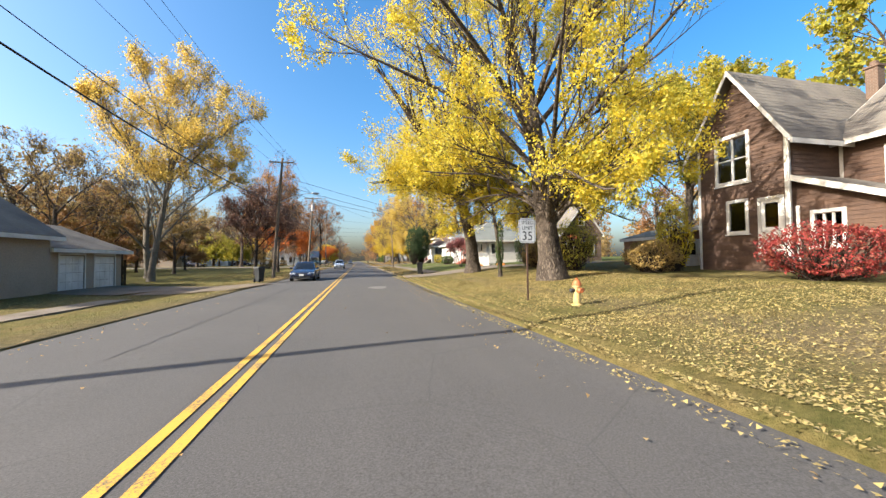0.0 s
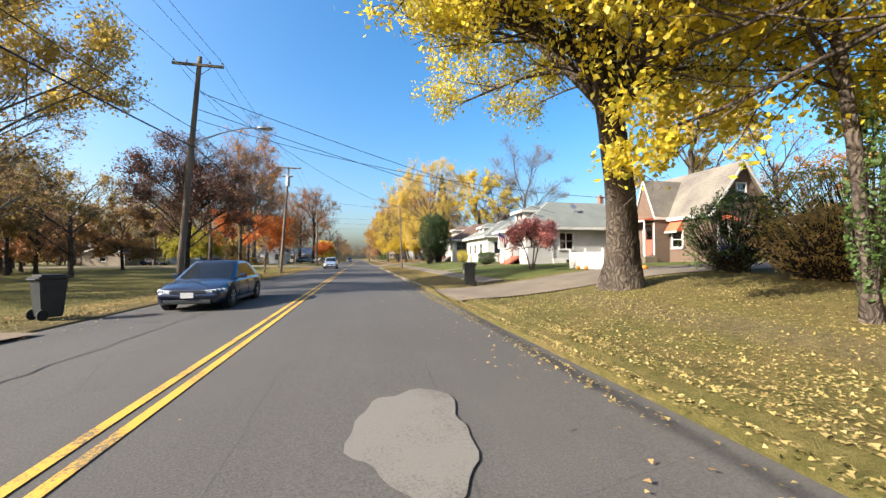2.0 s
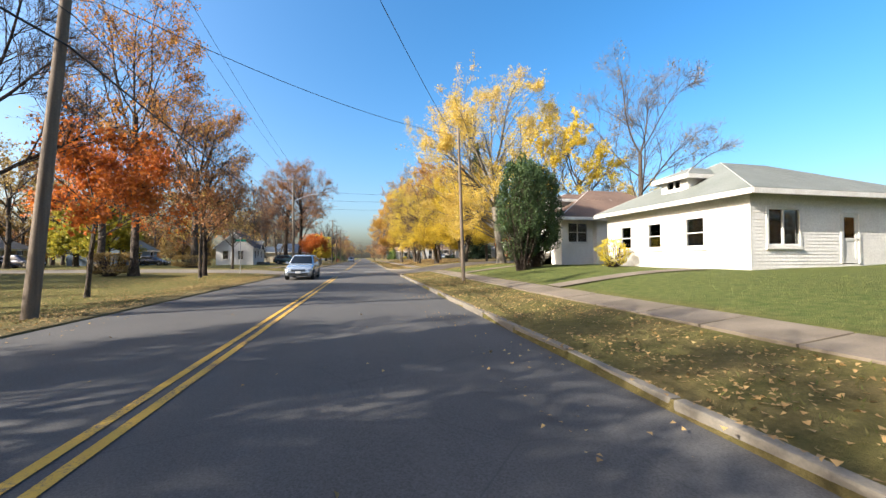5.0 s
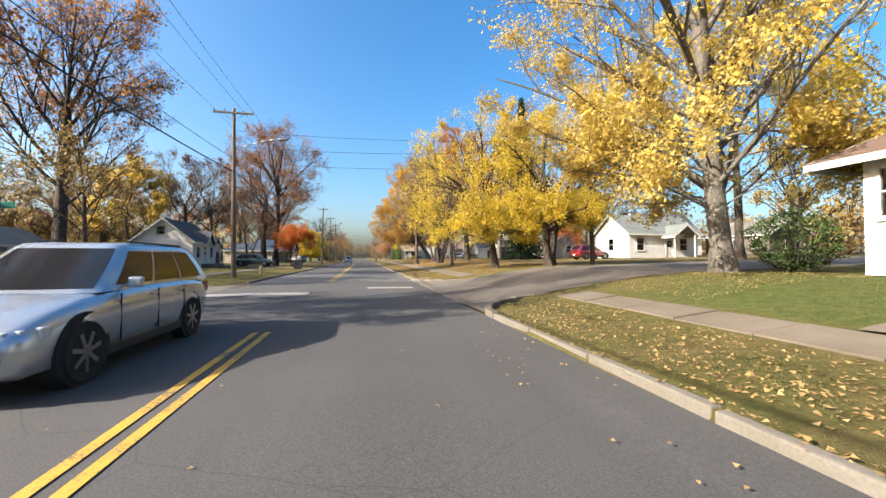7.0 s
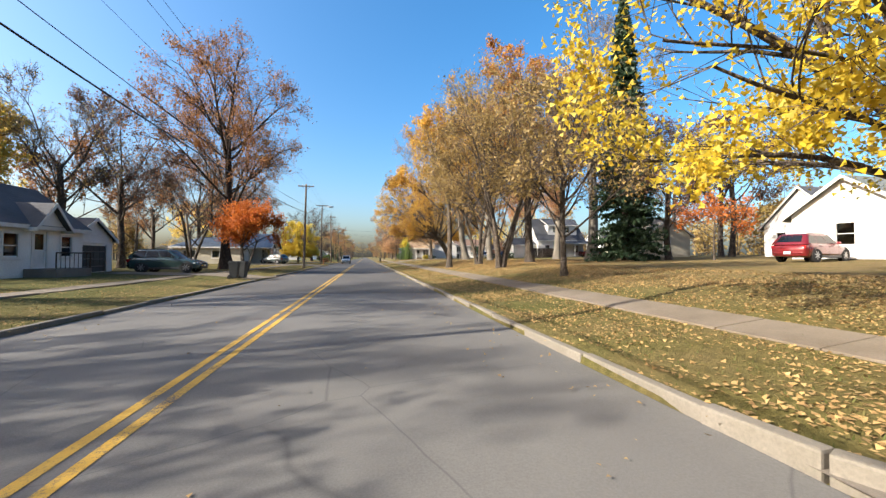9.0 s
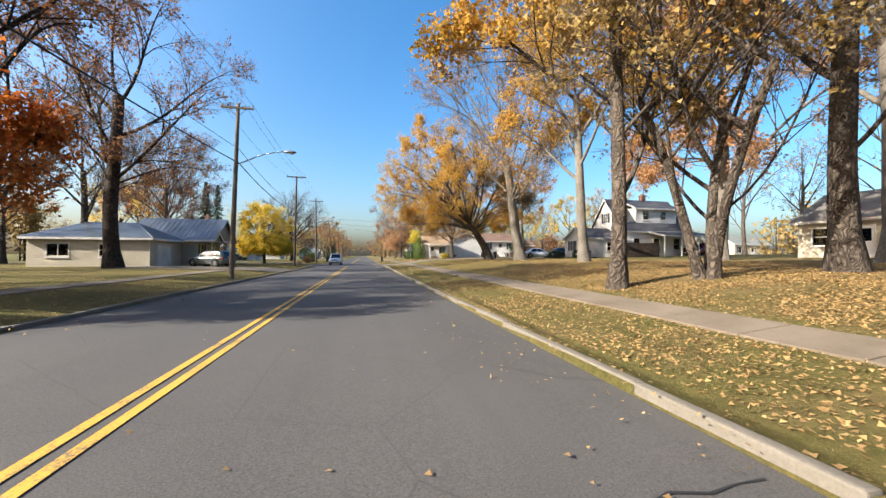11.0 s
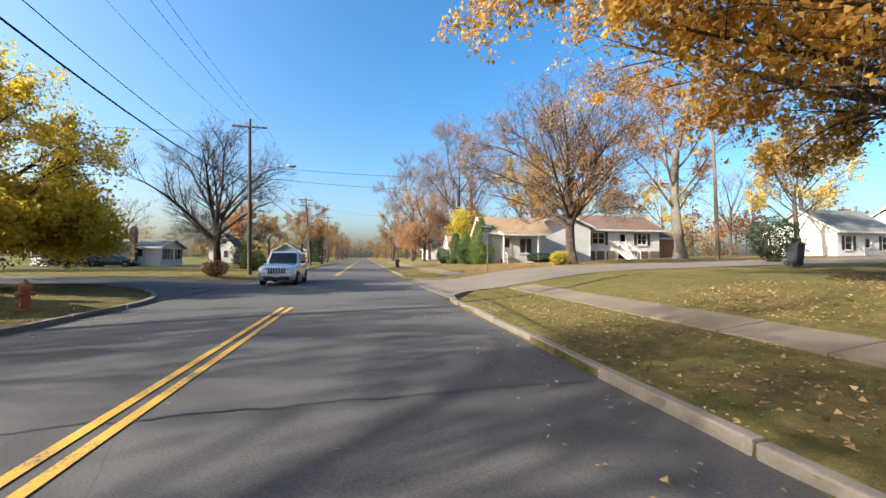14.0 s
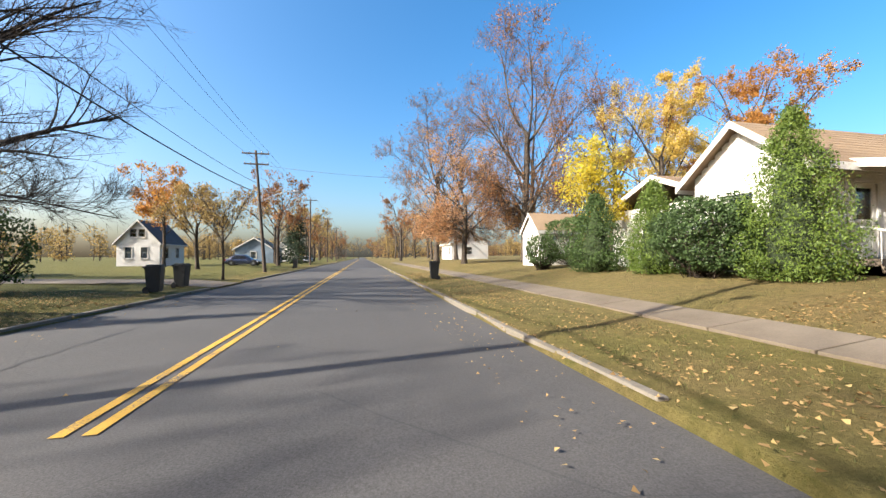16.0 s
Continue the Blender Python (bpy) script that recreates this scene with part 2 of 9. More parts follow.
def bark_mat(name, base, deep, furrow=7.0, relief=0.9):
    """Bark split into long upright plates, with dark furrows between."""
    m, n, l, b = nodes_of(name)
    g = n.new("ShaderNodeTexCoord").outputs["Object"]
    mp = n.new("ShaderNodeMapping")
    mp.inputs["Scale"].default_value = (furrow, furrow, furrow * 0.17)
    wob = n.new("ShaderNodeVectorMath")
    nz = n.new("ShaderNodeTexNoise")
    nz.inputs["Scale"].default_value = 1.6
    l.new(g, nz.inputs["Vector"])
    l.new(nz.outputs["Color"], wob.inputs[0])
    l.new(g, wob.inputs[1])
    l.new(wob.outputs[0], mp.inputs["Vector"])
    vo = n.new("ShaderNodeTexVoronoi")
    vo.feature = "DISTANCE_TO_EDGE"
    vo.inputs["Scale"].default_value = 1.0
    l.new(mp.outputs[0], vo.inputs["Vector"])
    plate = ramped(n, l, vo.outputs["Distance"], 0.02, 0.28)
    fine, broad = noise_at(n, l, mp.outputs[0], 3.0, 5.0, 0.7), noise_at(n, l, g, 0.7, 3.0)
    c = mixed(n, l, plate, deep, base)
    c = mixed(n, l, ramped(n, l, fine, 0.35, 0.7), c, mixed(n, l, 0.55, c, deep))
    c = mixed(n, l, ramped(n, l, broad, 0.4, 0.7), c, mixed(n, l, 0.35, c, tuple(1.5 * x for x in base)))
    l.new(c, b.inputs["Base Color"])
    b.inputs["Roughness"].default_value, b.inputs["Specular IOR Level"].default_value = 0.95, 0.15
    add = n.new("ShaderNodeMath")
    l.new(plate, add.inputs[0])
    l.new(fine, add.inputs[1])
    bp = n.new("ShaderNodeBump")
    bp.inputs["Strength"].default_value, bp.inputs["Distance"].default_value = relief, 0.05
    l.new(add.outputs[0], bp.inputs["Height"])
    l.new(bp.outputs[0], b.inputs["Normal"])
    MATS[name] = m
    return m


BARK = bark_mat("bark_grey_brown", (0.125, 0.1, 0.078), (0.036, 0.028, 0.022))
BARK_PALE = bark_mat("bark_pale_grey", (0.165, 0.145, 0.12), (0.1, 0.087, 0.07), 9.0, 0.35)
BARK_DARK = bark_mat("bark_dark", (0.07, 0.052, 0.04), (0.02, 0.015, 0.012))
TWIG = mat("twig", (0.0973, 0.0713, 0.057), 0.9, bump=0)
TWIG_GREY = mat("twig_grey", (0.137, 0.115, 0.0988), 0.9, bump=0)
POLE_WOOD = mat("weathered_pole_wood", (0.182, 0.141, 0.103), 0.9, stain=(0.106, 0.076, 0.0532), coarse=1.0, fine=20, bump=0.5, streak=(8, 8, 0.4))
POLE_DARK = mat("dark_pole_wood", (0.0912, 0.0684, 0.0494), 0.9, stain=(0.0532, 0.038, 0.0304), coarse=1.0, fine=20, bump=0.5, streak=(8, 8, 0.4))
CABLE = mat("black_cable", (0.02, 0.02, 0.022), 0.6, bump=0)
GALV = mat("galvanised_steel", (0.45, 0.46, 0.47), 0.45, metal=0.8, bump=0.05)
WHITE_SIDING = mat("white_siding", (0.7, 0.68, 0.64), 0.6, stain=(0.6, 0.57, 0.52), coarse=0.7, fine=14, bump=0.08)
# greyer copy of the white siding, with weaker light put into its colour
SHADED_SIDING = mat("shaded_white_siding", (0.52, 0.5, 0.47), 0.65, stain=(0.43, 0.41, 0.38), coarse=0.7, fine=14, bump=0.08)
CREAM_SIDING = mat("cream_siding", (0.456, 0.403, 0.304), 0.65, stain=(0.38, 0.327, 0.243), coarse=0.7, fine=14, bump=0.08)
TAN_SIDING = mat("tan_siding", (0.319, 0.258, 0.198), 0.7, stain=(0.258, 0.205, 0.152), coarse=0.7, fine=14, bump=0.08)
BROWN_SIDING = mat("weathered_brown_siding", (0.103, 0.0594, 0.0388), 0.9, stain=(0.0517, 0.031, 0.0232), coarse=0.9, fine=10, bump=0.3, streak=(1, 1, 5))
DARK_SIDING = mat("dark_olive_siding", (0.12, 0.1, 0.075), 0.85, coarse=0.8)
BLUE_SIDING = mat("blue_grey_siding", (0.19, 0.251, 0.319), 0.7)
TRIM = mat("white_trim_paint", (0.64, 0.62, 0.58), 0.5, stain=(0.5, 0.47, 0.42), coarse=2.0, fine=20, bump=0.05)
ROOF_GREY = mat("grey_green_shingle", (0.176, 0.188, 0.171), 0.9, stain=(0.131, 0.143, 0.125), coarse=0.6, fine=22, bump=0.5)
ROOF_DARK = mat("dark_shingle", (0.085, 0.085, 0.09), 0.9, stain=(0.055, 0.055, 0.06), coarse=0.6, fine=22, bump=0.5)
ROOF_BROWN = mat("brown_shingle", (0.167, 0.106, 0.076), 0.9, stain=(0.114, 0.0722, 0.0532), coarse=0.6, fine=22, bump=0.5)
ROOF_TAN = mat("tan_shingle", (0.304, 0.213, 0.129), 0.9, stain=(0.228, 0.152, 0.0912), coarse=0.6, fine=22, bump=0.5)
ROOF_OLD = mat("old_grey_brown_shingle", (0.205, 0.179, 0.144), 0.9, stain=(0.0988, 0.0874, 0.076), coarse=0.6, fine=22, bump=0.6)
ROOF_METAL = mat("blue_grey_metal_roof", (0.152, 0.182, 0.22), 0.35, metal=0.5, bump=0.05)
BRICK = brick_mat("red_brick", (0.24, 0.085, 0.05), (0.17, 0.06, 0.038), (0.26, 0.22, 0.18))
BRICK_TAN = brick_mat("brown_brick", (0.125, 0.068, 0.042), (0.072, 0.038, 0.025), (0.17, 0.14, 0.105))
BLOCK = mat("painted_block", (0.66, 0.63, 0.57), 0.8, stain=(0.52, 0.48, 0.42), coarse=1.2, bump=0.3)
GLASS = glass_mat("window_glass")
DARK_GLASS = mat("dark_car_glass", (0.012, 0.014, 0.016), 0.06, bump=0)
CURTAIN = mat("pale_curtain", (0.62, 0.6, 0.56), 0.9, coarse=4.0, bump=0.1)
DOOR_WHITE = mat("white_door_paint", (0.74, 0.72, 0.68), 0.5, bump=0.05)
SHUTTER = mat("dark_shutter", (0.035, 0.04, 0.045), 0.6, bump=0.1)
AWNING = mat("orange_red_awning", (0.52, 0.12, 0.055), 0.7, bump=0.1)
STEP_RED = mat("red_painted_steps", (0.4, 0.11, 0.06), 0.8, stain=(0.3, 0.09, 0.06))
RAIL_BROWN = mat("red_brown_rail", (0.23, 0.08, 0.045), 0.7)
BIN_BLACK = mat("black_plastic", (0.022, 0.024, 0.026), 0.45, stain=(0.035, 0.036, 0.036), coarse=3, bump=0.05)
RUBBER = mat("tyre_rubber", (0.018, 0.018, 0.018), 0.85, bump=0.1)
ALLOY = mat("alloy_rim", (0.5, 0.5, 0.51), 0.3, metal=0.9, bump=0)
HYD_YELLOW = mat("yellow_hydrant_paint", (0.46, 0.35, 0.16), 0.55, stain=(0.4, 0.27, 0.08), coarse=5, bump=0.1)
HYD_RED = mat("red_hydrant_paint", (0.42, 0.12, 0.035), 0.5, stain=(0.3, 0.09, 0.03), coarse=5, bump=0.1)
SIGN_WHITE = mat("sign_white", (0.72, 0.72, 0.7), 0.4, bump=0)
SIGN_BLACK = mat("sign_black", (0.015, 0.015, 0.015), 0.5, bump=0)
SIGN_GREEN = mat("sign_green", (0.0, 0.22, 0.15), 0.4, bump=0)
RUSTY = mat("rusty_sign_post", (0.1, 0.055, 0.035), 0.8, bump=0.2)
LEAF = {
    "yellow": leaf_mat("yellow_leaves", [(0.563, 0.439, 0.0336), (0.665, 0.544, 0.0598), (0.596, 0.421, 0.0262), (0.392, 0.377, 0.0448), (0.682, 0.598, 0.149)], 0.6),
    "gold": leaf_mat("golden_leaves", [(0.563, 0.392, 0.0667), (0.624, 0.471, 0.113), (0.518, 0.344, 0.0534), (0.64, 0.534, 0.213)], 0.5),
    "yellowgreen": leaf_mat("yellow_green_leaves", [(0.274, 0.259, 0.0333), (0.418, 0.344, 0.04), (0.213, 0.235, 0.0333), (0.532, 0.392, 0.0467)], 0.5),
    "orange": leaf_mat("orange_leaves", [(0.367, 0.158, 0.0351), (0.441, 0.206, 0.041), (0.3, 0.117, 0.0292), (0.481, 0.289, 0.0643)], 0.5),
    "oak": leaf_mat("orange_gold_oak_leaves", [(0.47, 0.257, 0.0386), (0.558, 0.355, 0.0579), (0.367, 0.166, 0.0386), (0.573, 0.394, 0.0772), (0.441, 0.212, 0.0386)], 0.52),
    "lemon": leaf_mat("bright_yellow_leaves", [(0.594, 0.408, 0.0267), (0.654, 0.502, 0.0534), (0.548, 0.361, 0.0234), (0.503, 0.392, 0.04), (0.654, 0.549, 0.133)], 0.5),
    "salmon": leaf_mat("salmon_orange_leaves", [(0.414, 0.214, 0.0992), (0.481, 0.282, 0.14), (0.334, 0.151, 0.0702), (0.507, 0.358, 0.164)], 0.5),
    "rust": leaf_mat("rust_brown_leaves", [(0.227, 0.103, 0.041), (0.294, 0.13, 0.041), (0.174, 0.0791, 0.0351), (0.347, 0.179, 0.0526)]),
    "oakbrown": leaf_mat("tan_rust_oak_leaves", [(0.294, 0.151, 0.0526), (0.36, 0.206, 0.0643), (0.227, 0.11, 0.0438), (0.401, 0.262, 0.076)]),
    "deeporange": leaf_mat("deep_orange_leaves", [(0.44, 0.12, 0.02), (0.496, 0.16, 0.028), (0.368, 0.096, 0.02)], 0.5),
    "brown": leaf_mat("tan_brown_leaves", [(0.267, 0.179, 0.0643), (0.334, 0.227, 0.0702), (0.214, 0.138, 0.0526), (0.374, 0.275, 0.076)]),
    "red": leaf_mat("crimson_leaves", [(0.2, 0.022, 0.02), (0.28, 0.045, 0.036), (0.14, 0.018, 0.018), (0.2, 0.07, 0.035)]),
    "pink": leaf_mat("rose_red_leaves", [(0.46, 0.16, 0.14), (0.58, 0.26, 0.22), (0.36, 0.1, 0.09)], 0.5),
    "dark": leaf_mat("dark_purple_brown_leaves", [(0.096, 0.048, 0.036), (0.136, 0.068, 0.044), (0.2, 0.088, 0.04)]),
    "green": leaf_mat("green_shrub_leaves", [(0.04, 0.072, 0.016), (0.064, 0.1, 0.024), (0.032, 0.056, 0.0144)], 0.2),
    "evergreen": leaf_mat("dark_evergreen_sprays", [(0.0176, 0.036, 0.0144), (0.028, 0.052, 0.02), (0.0144, 0.0288, 0.0128)], 0.1),
    "conifer": leaf_mat("mid_green_sprays", [(0.036, 0.064, 0.0192), (0.056, 0.092, 0.0256), (0.028, 0.048, 0.016)], 0.2),
    "thuja": leaf_mat("thuja_sprays", [(0.08, 0.128, 0.02), (0.118, 0.162, 0.026), (0.058, 0.094, 0.018)], 0.25),
    "litter": leaf_mat("fallen_leaves", [(0.247, 0.185, 0.059), (0.314, 0.254, 0.0932), (0.185, 0.127, 0.0491), (0.348, 0.289, 0.128)], 0.1, 0.8),
    "litterbrown": leaf_mat("fallen_brown_leaves", [(0.28, 0.172, 0.0643), (0.36, 0.227, 0.088), (0.2, 0.117, 0.0468), (0.401, 0.289, 0.117)], 0.1, 0.8),
    "grass": leaf_mat("grass_blades", [(0.0704, 0.0832, 0.0163), (0.109, 0.102, 0.0272), (0.0512, 0.064, 0.013), (0.16, 0.128, 0.0435)], 0.2, 0.8),
}

# ---- mesh helpers ----


def sm(a, b, x):
    q = min(max((x - a) / (b - a), 0.0), 1.0)
    return q * q * (3 - 2 * q)


def lawn_z(x, y):
    """Height of the lawns and verges beside the road."""
    if x > 4.8:
        return 0.12 + (0.5 + 0.3 * sm(15, 35, y)) * sm(5.5, 14.5, x) + 0.026 * min(max(x - 14, 0), 40)
    if x < -4.2:
        return 0.05 + (-0.2 + 0.4 * sm(65, 95, y)) * sm(4.4, 8, -x) + 0.1 * sm(8, 18, -x)
    return 0.0


def street_z(x, y):
    return lawn_z(x, y) * sm(4.6, 9.5, abs(x))


SIDE_STREETS = [(1, 82.7, 92.2), (-1, 84.6, 90.6), (1, 172.8, 180.0), (-1, 176.6, 181.4)]


def in_street(x, y, grow=0.0):
    return any(x * s > 4.2 and a - grow < y < b + grow for s, a, b in SIDE_STREETS)


def top_z(x, y):
    return street_z(x, y) + 0.02 if in_street(x, y) else lawn_z(x, y)


def fast_mesh(name, verts, faces, material, smooth=False):
    """A mesh from arrays of vertices and of faces that all have as many corners."""
    verts, faces = np.asarray(verts, np.float32), np.asarray(faces, np.int32)
    me = bpy.data.meshes.new(name)
    me.vertices.add(len(verts))
    me.vertices.foreach_set("co", verts.ravel())
    k = faces.shape[1]
    me.loops.add(faces.size)
    me.loops.foreach_set("vertex_index", faces.ravel())
    me.polygons.add(len(faces))
    me.polygons.foreach_set("loop_start", np.arange(0, faces.size, k, dtype=np.int32))
    me.polygons.foreach_set("use_smooth", np.full(len(faces), smooth))
    me.update(calc_edges=True)
    me.materials.append(material)
    return me


def put(name, me, parent=None, label=""):
    ob = new(name, me)
    if parent:
        ob.parent = parent
    return tagged(ob, label) if label else ob


def part(name, bm, material, parent, label="", smooth=False):
    """Links a bmesh as one mesh object under a thing or a part."""
    me = bpy.data.meshes.new(name)
    bm.normal_update()
    bm.to_mesh(me)
    bm.free()
    me.materials.append(material)
    if smooth:
        me.polygons.foreach_set("use_smooth", np.full(len(me.polygons), True))
    ob = new(name, me)
    ob.parent = parent
    return tagged(ob, label) if label else ob


def thing(name, at, label, category, group="", turn=0.0, kind=""):
    ob = new(name)
    ob.empty_display_size = 0.3
    ob.matrix_world = pose(*at, 0, 0, turn)
    return tagged(ob, label, category, group, kind)


def box(bm, lo, hi, bevel=0.0, m=None):
    c = [(lo[i] + hi[i]) / 2 for i in range(3)]
    s = [max(1e-4, abs(hi[i] - lo[i])) for i in range(3)]
    t = Matrix.Translation(c) @ Matrix.Diagonal((*s, 1))
    r = bmesh.ops.create_cube(bm, size=1, matrix=(m @ t) if m else t)
    if bevel:
        edges = list({e for v in r["verts"] for e in v.link_edges})
        bmesh.ops.bevel(bm, geom=edges, offset=bevel, segments=2, affect="EDGES", profile=0.6)
    return bm


def rod(bm, a, b, r0, r1=None, sides=8, caps=True):
    a, b = Vector(a), Vector(b)
    d = b - a
    m = Matrix.Translation((a + b) / 2) @ d.to_track_quat("Z", "Y").to_matrix().to_4x4()
    bmesh.ops.create_cone(bm, cap_ends=caps, segments=sides, radius1=r0, radius2=r0 if r1 is None else r1, depth=d.length, matrix=m)
    return bm


def lathe(bm, profile, sides=16, m=Matrix()):
    """Turns (radius, height) pairs about z."""
    rings = []
    for r, z in profile:
        rings.append([bm.verts.new(m @ Vector((r * math.cos(k * math.tau / sides), r * math.sin(k * math.tau / sides), z))) for k in range(sides)])
    for lo, hi in zip(rings, rings[1:]):
        for k in range(sides):
            bm.faces.new((lo[k], lo[(k + 1) % sides], hi[(k + 1) % sides], hi[k]))
    for ring, up in ((rings[0], False), (rings[-1], True)):
        bm.faces.new(ring if up else ring[::-1])
    return bm


def prism(bm, pts, depth):
    """A flat outline of 3D points, thickened along the vector depth."""
    d = Vector(depth)
    lo = [bm.verts.new(p) for p in pts]
    hi = [bm.verts.new(Vector(p) + d) for p in pts]
    bm.faces.new(lo[::-1])
    bm.faces.new(hi)
    for k in range(len(lo)):
        bm.faces.new((lo[k], lo[(k + 1) % len(lo)], hi[(k + 1) % len(lo)], hi[k]))
    return bm


def sheet(name, xs, ys, height, material, label, kind="structure", category=""):
    """A ground sheet over a grid."""
    X, Y = np.meshgrid(xs, ys)
    Z = np.array([[height(x, y) for x in xs] for y in ys])
    nx, ny = len(xs), len(ys)
    idx = np.arange(nx * ny).reshape(ny, nx)
    f = np.stack([idx[:-1, :-1], idx[:-1, 1:], idx[1:, 1:], idx[1:, :-1]], -1).reshape(-1, 4)
    ob = new(name, fast_mesh(name, np.stack([X, Y, Z], -1).reshape(-1, 3), f, material, True))
    return tagged(ob, label, category, kind=kind)


# ---- ground, road, side streets ----
ROAD_L, ROAD_R = -4.4, 5.0


# rounded street corners: centre and angles of the curve, and the square corner it cuts off
CORNERS = ((8.4, 79.4, 180, 90, 5.0, 82.7), (8.4, 95.5, 180, 270, 5.0, 92.2), (8.4, 169.5, 180, 90, 5.0, 172.8), (8.4, 183.4, 180, 270, 5.0, 180.0), (-7.8, 94.0, 0, -90, -4.4, 90.6), (-7.8, 81.2, 0, 90, -4.4, 84.6), (-11.2, 169.8, 0, 90, -4.4, 176.6), (-7.8, 184.7, 0, -90, -4.4, 181.4))


def cut_corner(x, y):
    return any(min(cx, px) <= x <= max(cx, px) and min(cy, py) <= y <= max(cy, py) and math.hypot(x - cx, y - cy) > abs(px - cx) - 0.25 for cx, cy, a0, a1, px, py in CORNERS)


def ground_z(x, y):
    bumps = 0.03 * noise.noise(Vector((x * 0.35, y * 0.35, 0))) if abs(x) > 5.5 else 0.0
    if ROAD_L - 0.02 < x < ROAD_R + 0.02:
        return -0.08
    if cut_corner(x, y):
        return -0.1
    if in_street(x, y):
        return street_z(x, y) - 0.06
    far = sm(70, 400, abs(x)) * 0.5
    edge = 0.0
    if 0 < x < 5.4:
        edge = -0.09 if y < 36 else -0.05
    elif -5.0 < x < 0:
        edge = -0.05 if y < 95 else -0.03
    return lawn_z(x, y) + bumps + far + edge


gx = [-900, -400, -200, -120, -80, -60, -48, -40, -34] + [-30 + k for k in range(0, 20)] + [-10 + 0.5 * k for k in range(0, 11)] + [-4.6, ROAD_L - 0.03, ROAD_L, 0, ROAD_R, ROAD_R + 0.03, 5.2] + [5.5 + 0.5 * k for k in range(0, 20)] + [16 + k for k in range(0, 18)] + [36, 40, 48, 60, 80, 120, 200, 400, 900]
gy = [-700, -300, -120, -60, -30] + [-20 + k for k in range(0, 300)] + [285, 295, 310, 330, 360, 400, 500, 700, 1200, 2000]
gy = sorted(set(gy + [v + e for s, a, b in SIDE_STREETS for v in (a, b) for e in (-0.02, 0.02)]))
sheet("ground", gx, gy, ground_z, LAWN, "autumn lawn of green and straw-coloured grass")
sheet("road", [ROAD_L, -2.2, 0, 2.5, ROAD_R], [-60] + list(range(-20, 300, 4)) + [320, 400, 600, 1200], lambda x, y: 0.03 * (1 - (x / 4.7) ** 2) - 0.03, ASPHALT, "worn grey asphalt road with a double yellow line")
tagged(sheet("concrete_road_section", [ROAD_L + 0.02, -2.2, 0, 2.5, ROAD_R - 0.02], [94.2, 98, 103, 108], lambda x, y: 0.03 * (1 - (x / 4.7) ** 2) - 0.025, CONCRETE_ROAD, "pale worn concrete stretch of road"), category="road")
for s, a, b in SIDE_STREETS:
    xs = [4.95 if s > 0 else -4.35] + [s * v for v in (5.6, 6.5, 7.5, 8.5, 10, 12, 14, 17, 22, 30, 45, 70, 110)]
    xs = sorted(xs)
    sheet("side_street", xs, [a, (a + b) / 2, b], lambda x, y: street_z(x, y) + 0.015 if abs(x) > 5 else -0.018, STREET if s > 0 or b < 100 else ASPHALT, "dusty pale side street joining the road" if s > 0 or b < 100 else "shaded grey asphalt side street")


# rounded corners where side streets meet the road
for cx, cy, a0, a1, px, py in CORNERS:
    vs, fs = [], []
    for k in range(9):
        a = radians(a0 + (a1 - a0) * k / 8)
        r = abs(px - cx) - 0.1
        for u in range(7):
            x, y = px + (cx + math.cos(a) * r - px) * u / 6, py + (cy + math.sin(a) * r - py) * u / 6
            vs.append((x, y, street_z(x, y) + 0.018 if abs(x) > 5.6 else max(-0.012, 0.6 * street_z(x, y) - 0.004)))
            if k and u:
                i = 7 * k + u
                fs.append((i - 8, i - 1, i, i - 7))
    tagged(new("street_corner", fast_mesh("street_corner", vs, fs, STREET if cx > 0 or cy < 100 else ASPHALT)), "dusty rounded corner of the side street", "road", kind="structure")


def strip(name, x0, x1, runs, lift, material, label):
    """Painted strips lying on the road."""
    vs, fs = [], []
    for a, b in runs:
        cuts = max(1, int((b - a) / 4))
        for k in range(cuts):
            ya, yb = a + (b - a) * k / cuts, a + (b - a) * (k + 1) / cuts
            wide = max(1, int((x1 - x0) / 0.4))
            i = len(vs)
            for j in range(wide + 1):
                x = x0 + (x1 - x0) * j / wide
                z = 0.03 * (1 - (x / 4.7) ** 2) - 0.03 + lift
                vs += [(x, ya, z), (x, yb, z)]
            fs += [(i + 2 * j, i + 2 * j + 2, i + 2 * j + 3, i + 2 * j + 1) for j in range(wide)]
    return tagged(new(name, fast_mesh(name, vs, fs, material)), label, "road marking", kind="structure")


RUNS = [(-40, 78.5), (94.6, 169.0), (188.0, 420)]
strip("road_line", -0.17, -0.06, RUNS, 0.010, YELLOW, "faded yellow centre line painted on asphalt")
strip("road_line", 0.06, 0.17, RUNS, 0.010, YELLOW, "faded yellow centre line painted on asphalt")
for x0, x1, y0, y1, lbl in ((-4.1, -0.25, 86.2, 87.3, "worn white stop bar"), (2.1, 4.3, 88.7, 89.6, "worn white stop bar")):
    strip("road_patch", x0, x1, [(y0, y1)], 0.009, WHITE_LINE, lbl)
strip("road_patch", 2.1, 4.85, [(177.6, 180.4)], 0.009, ROAD_PATCH, "pale square concrete patch in the road")
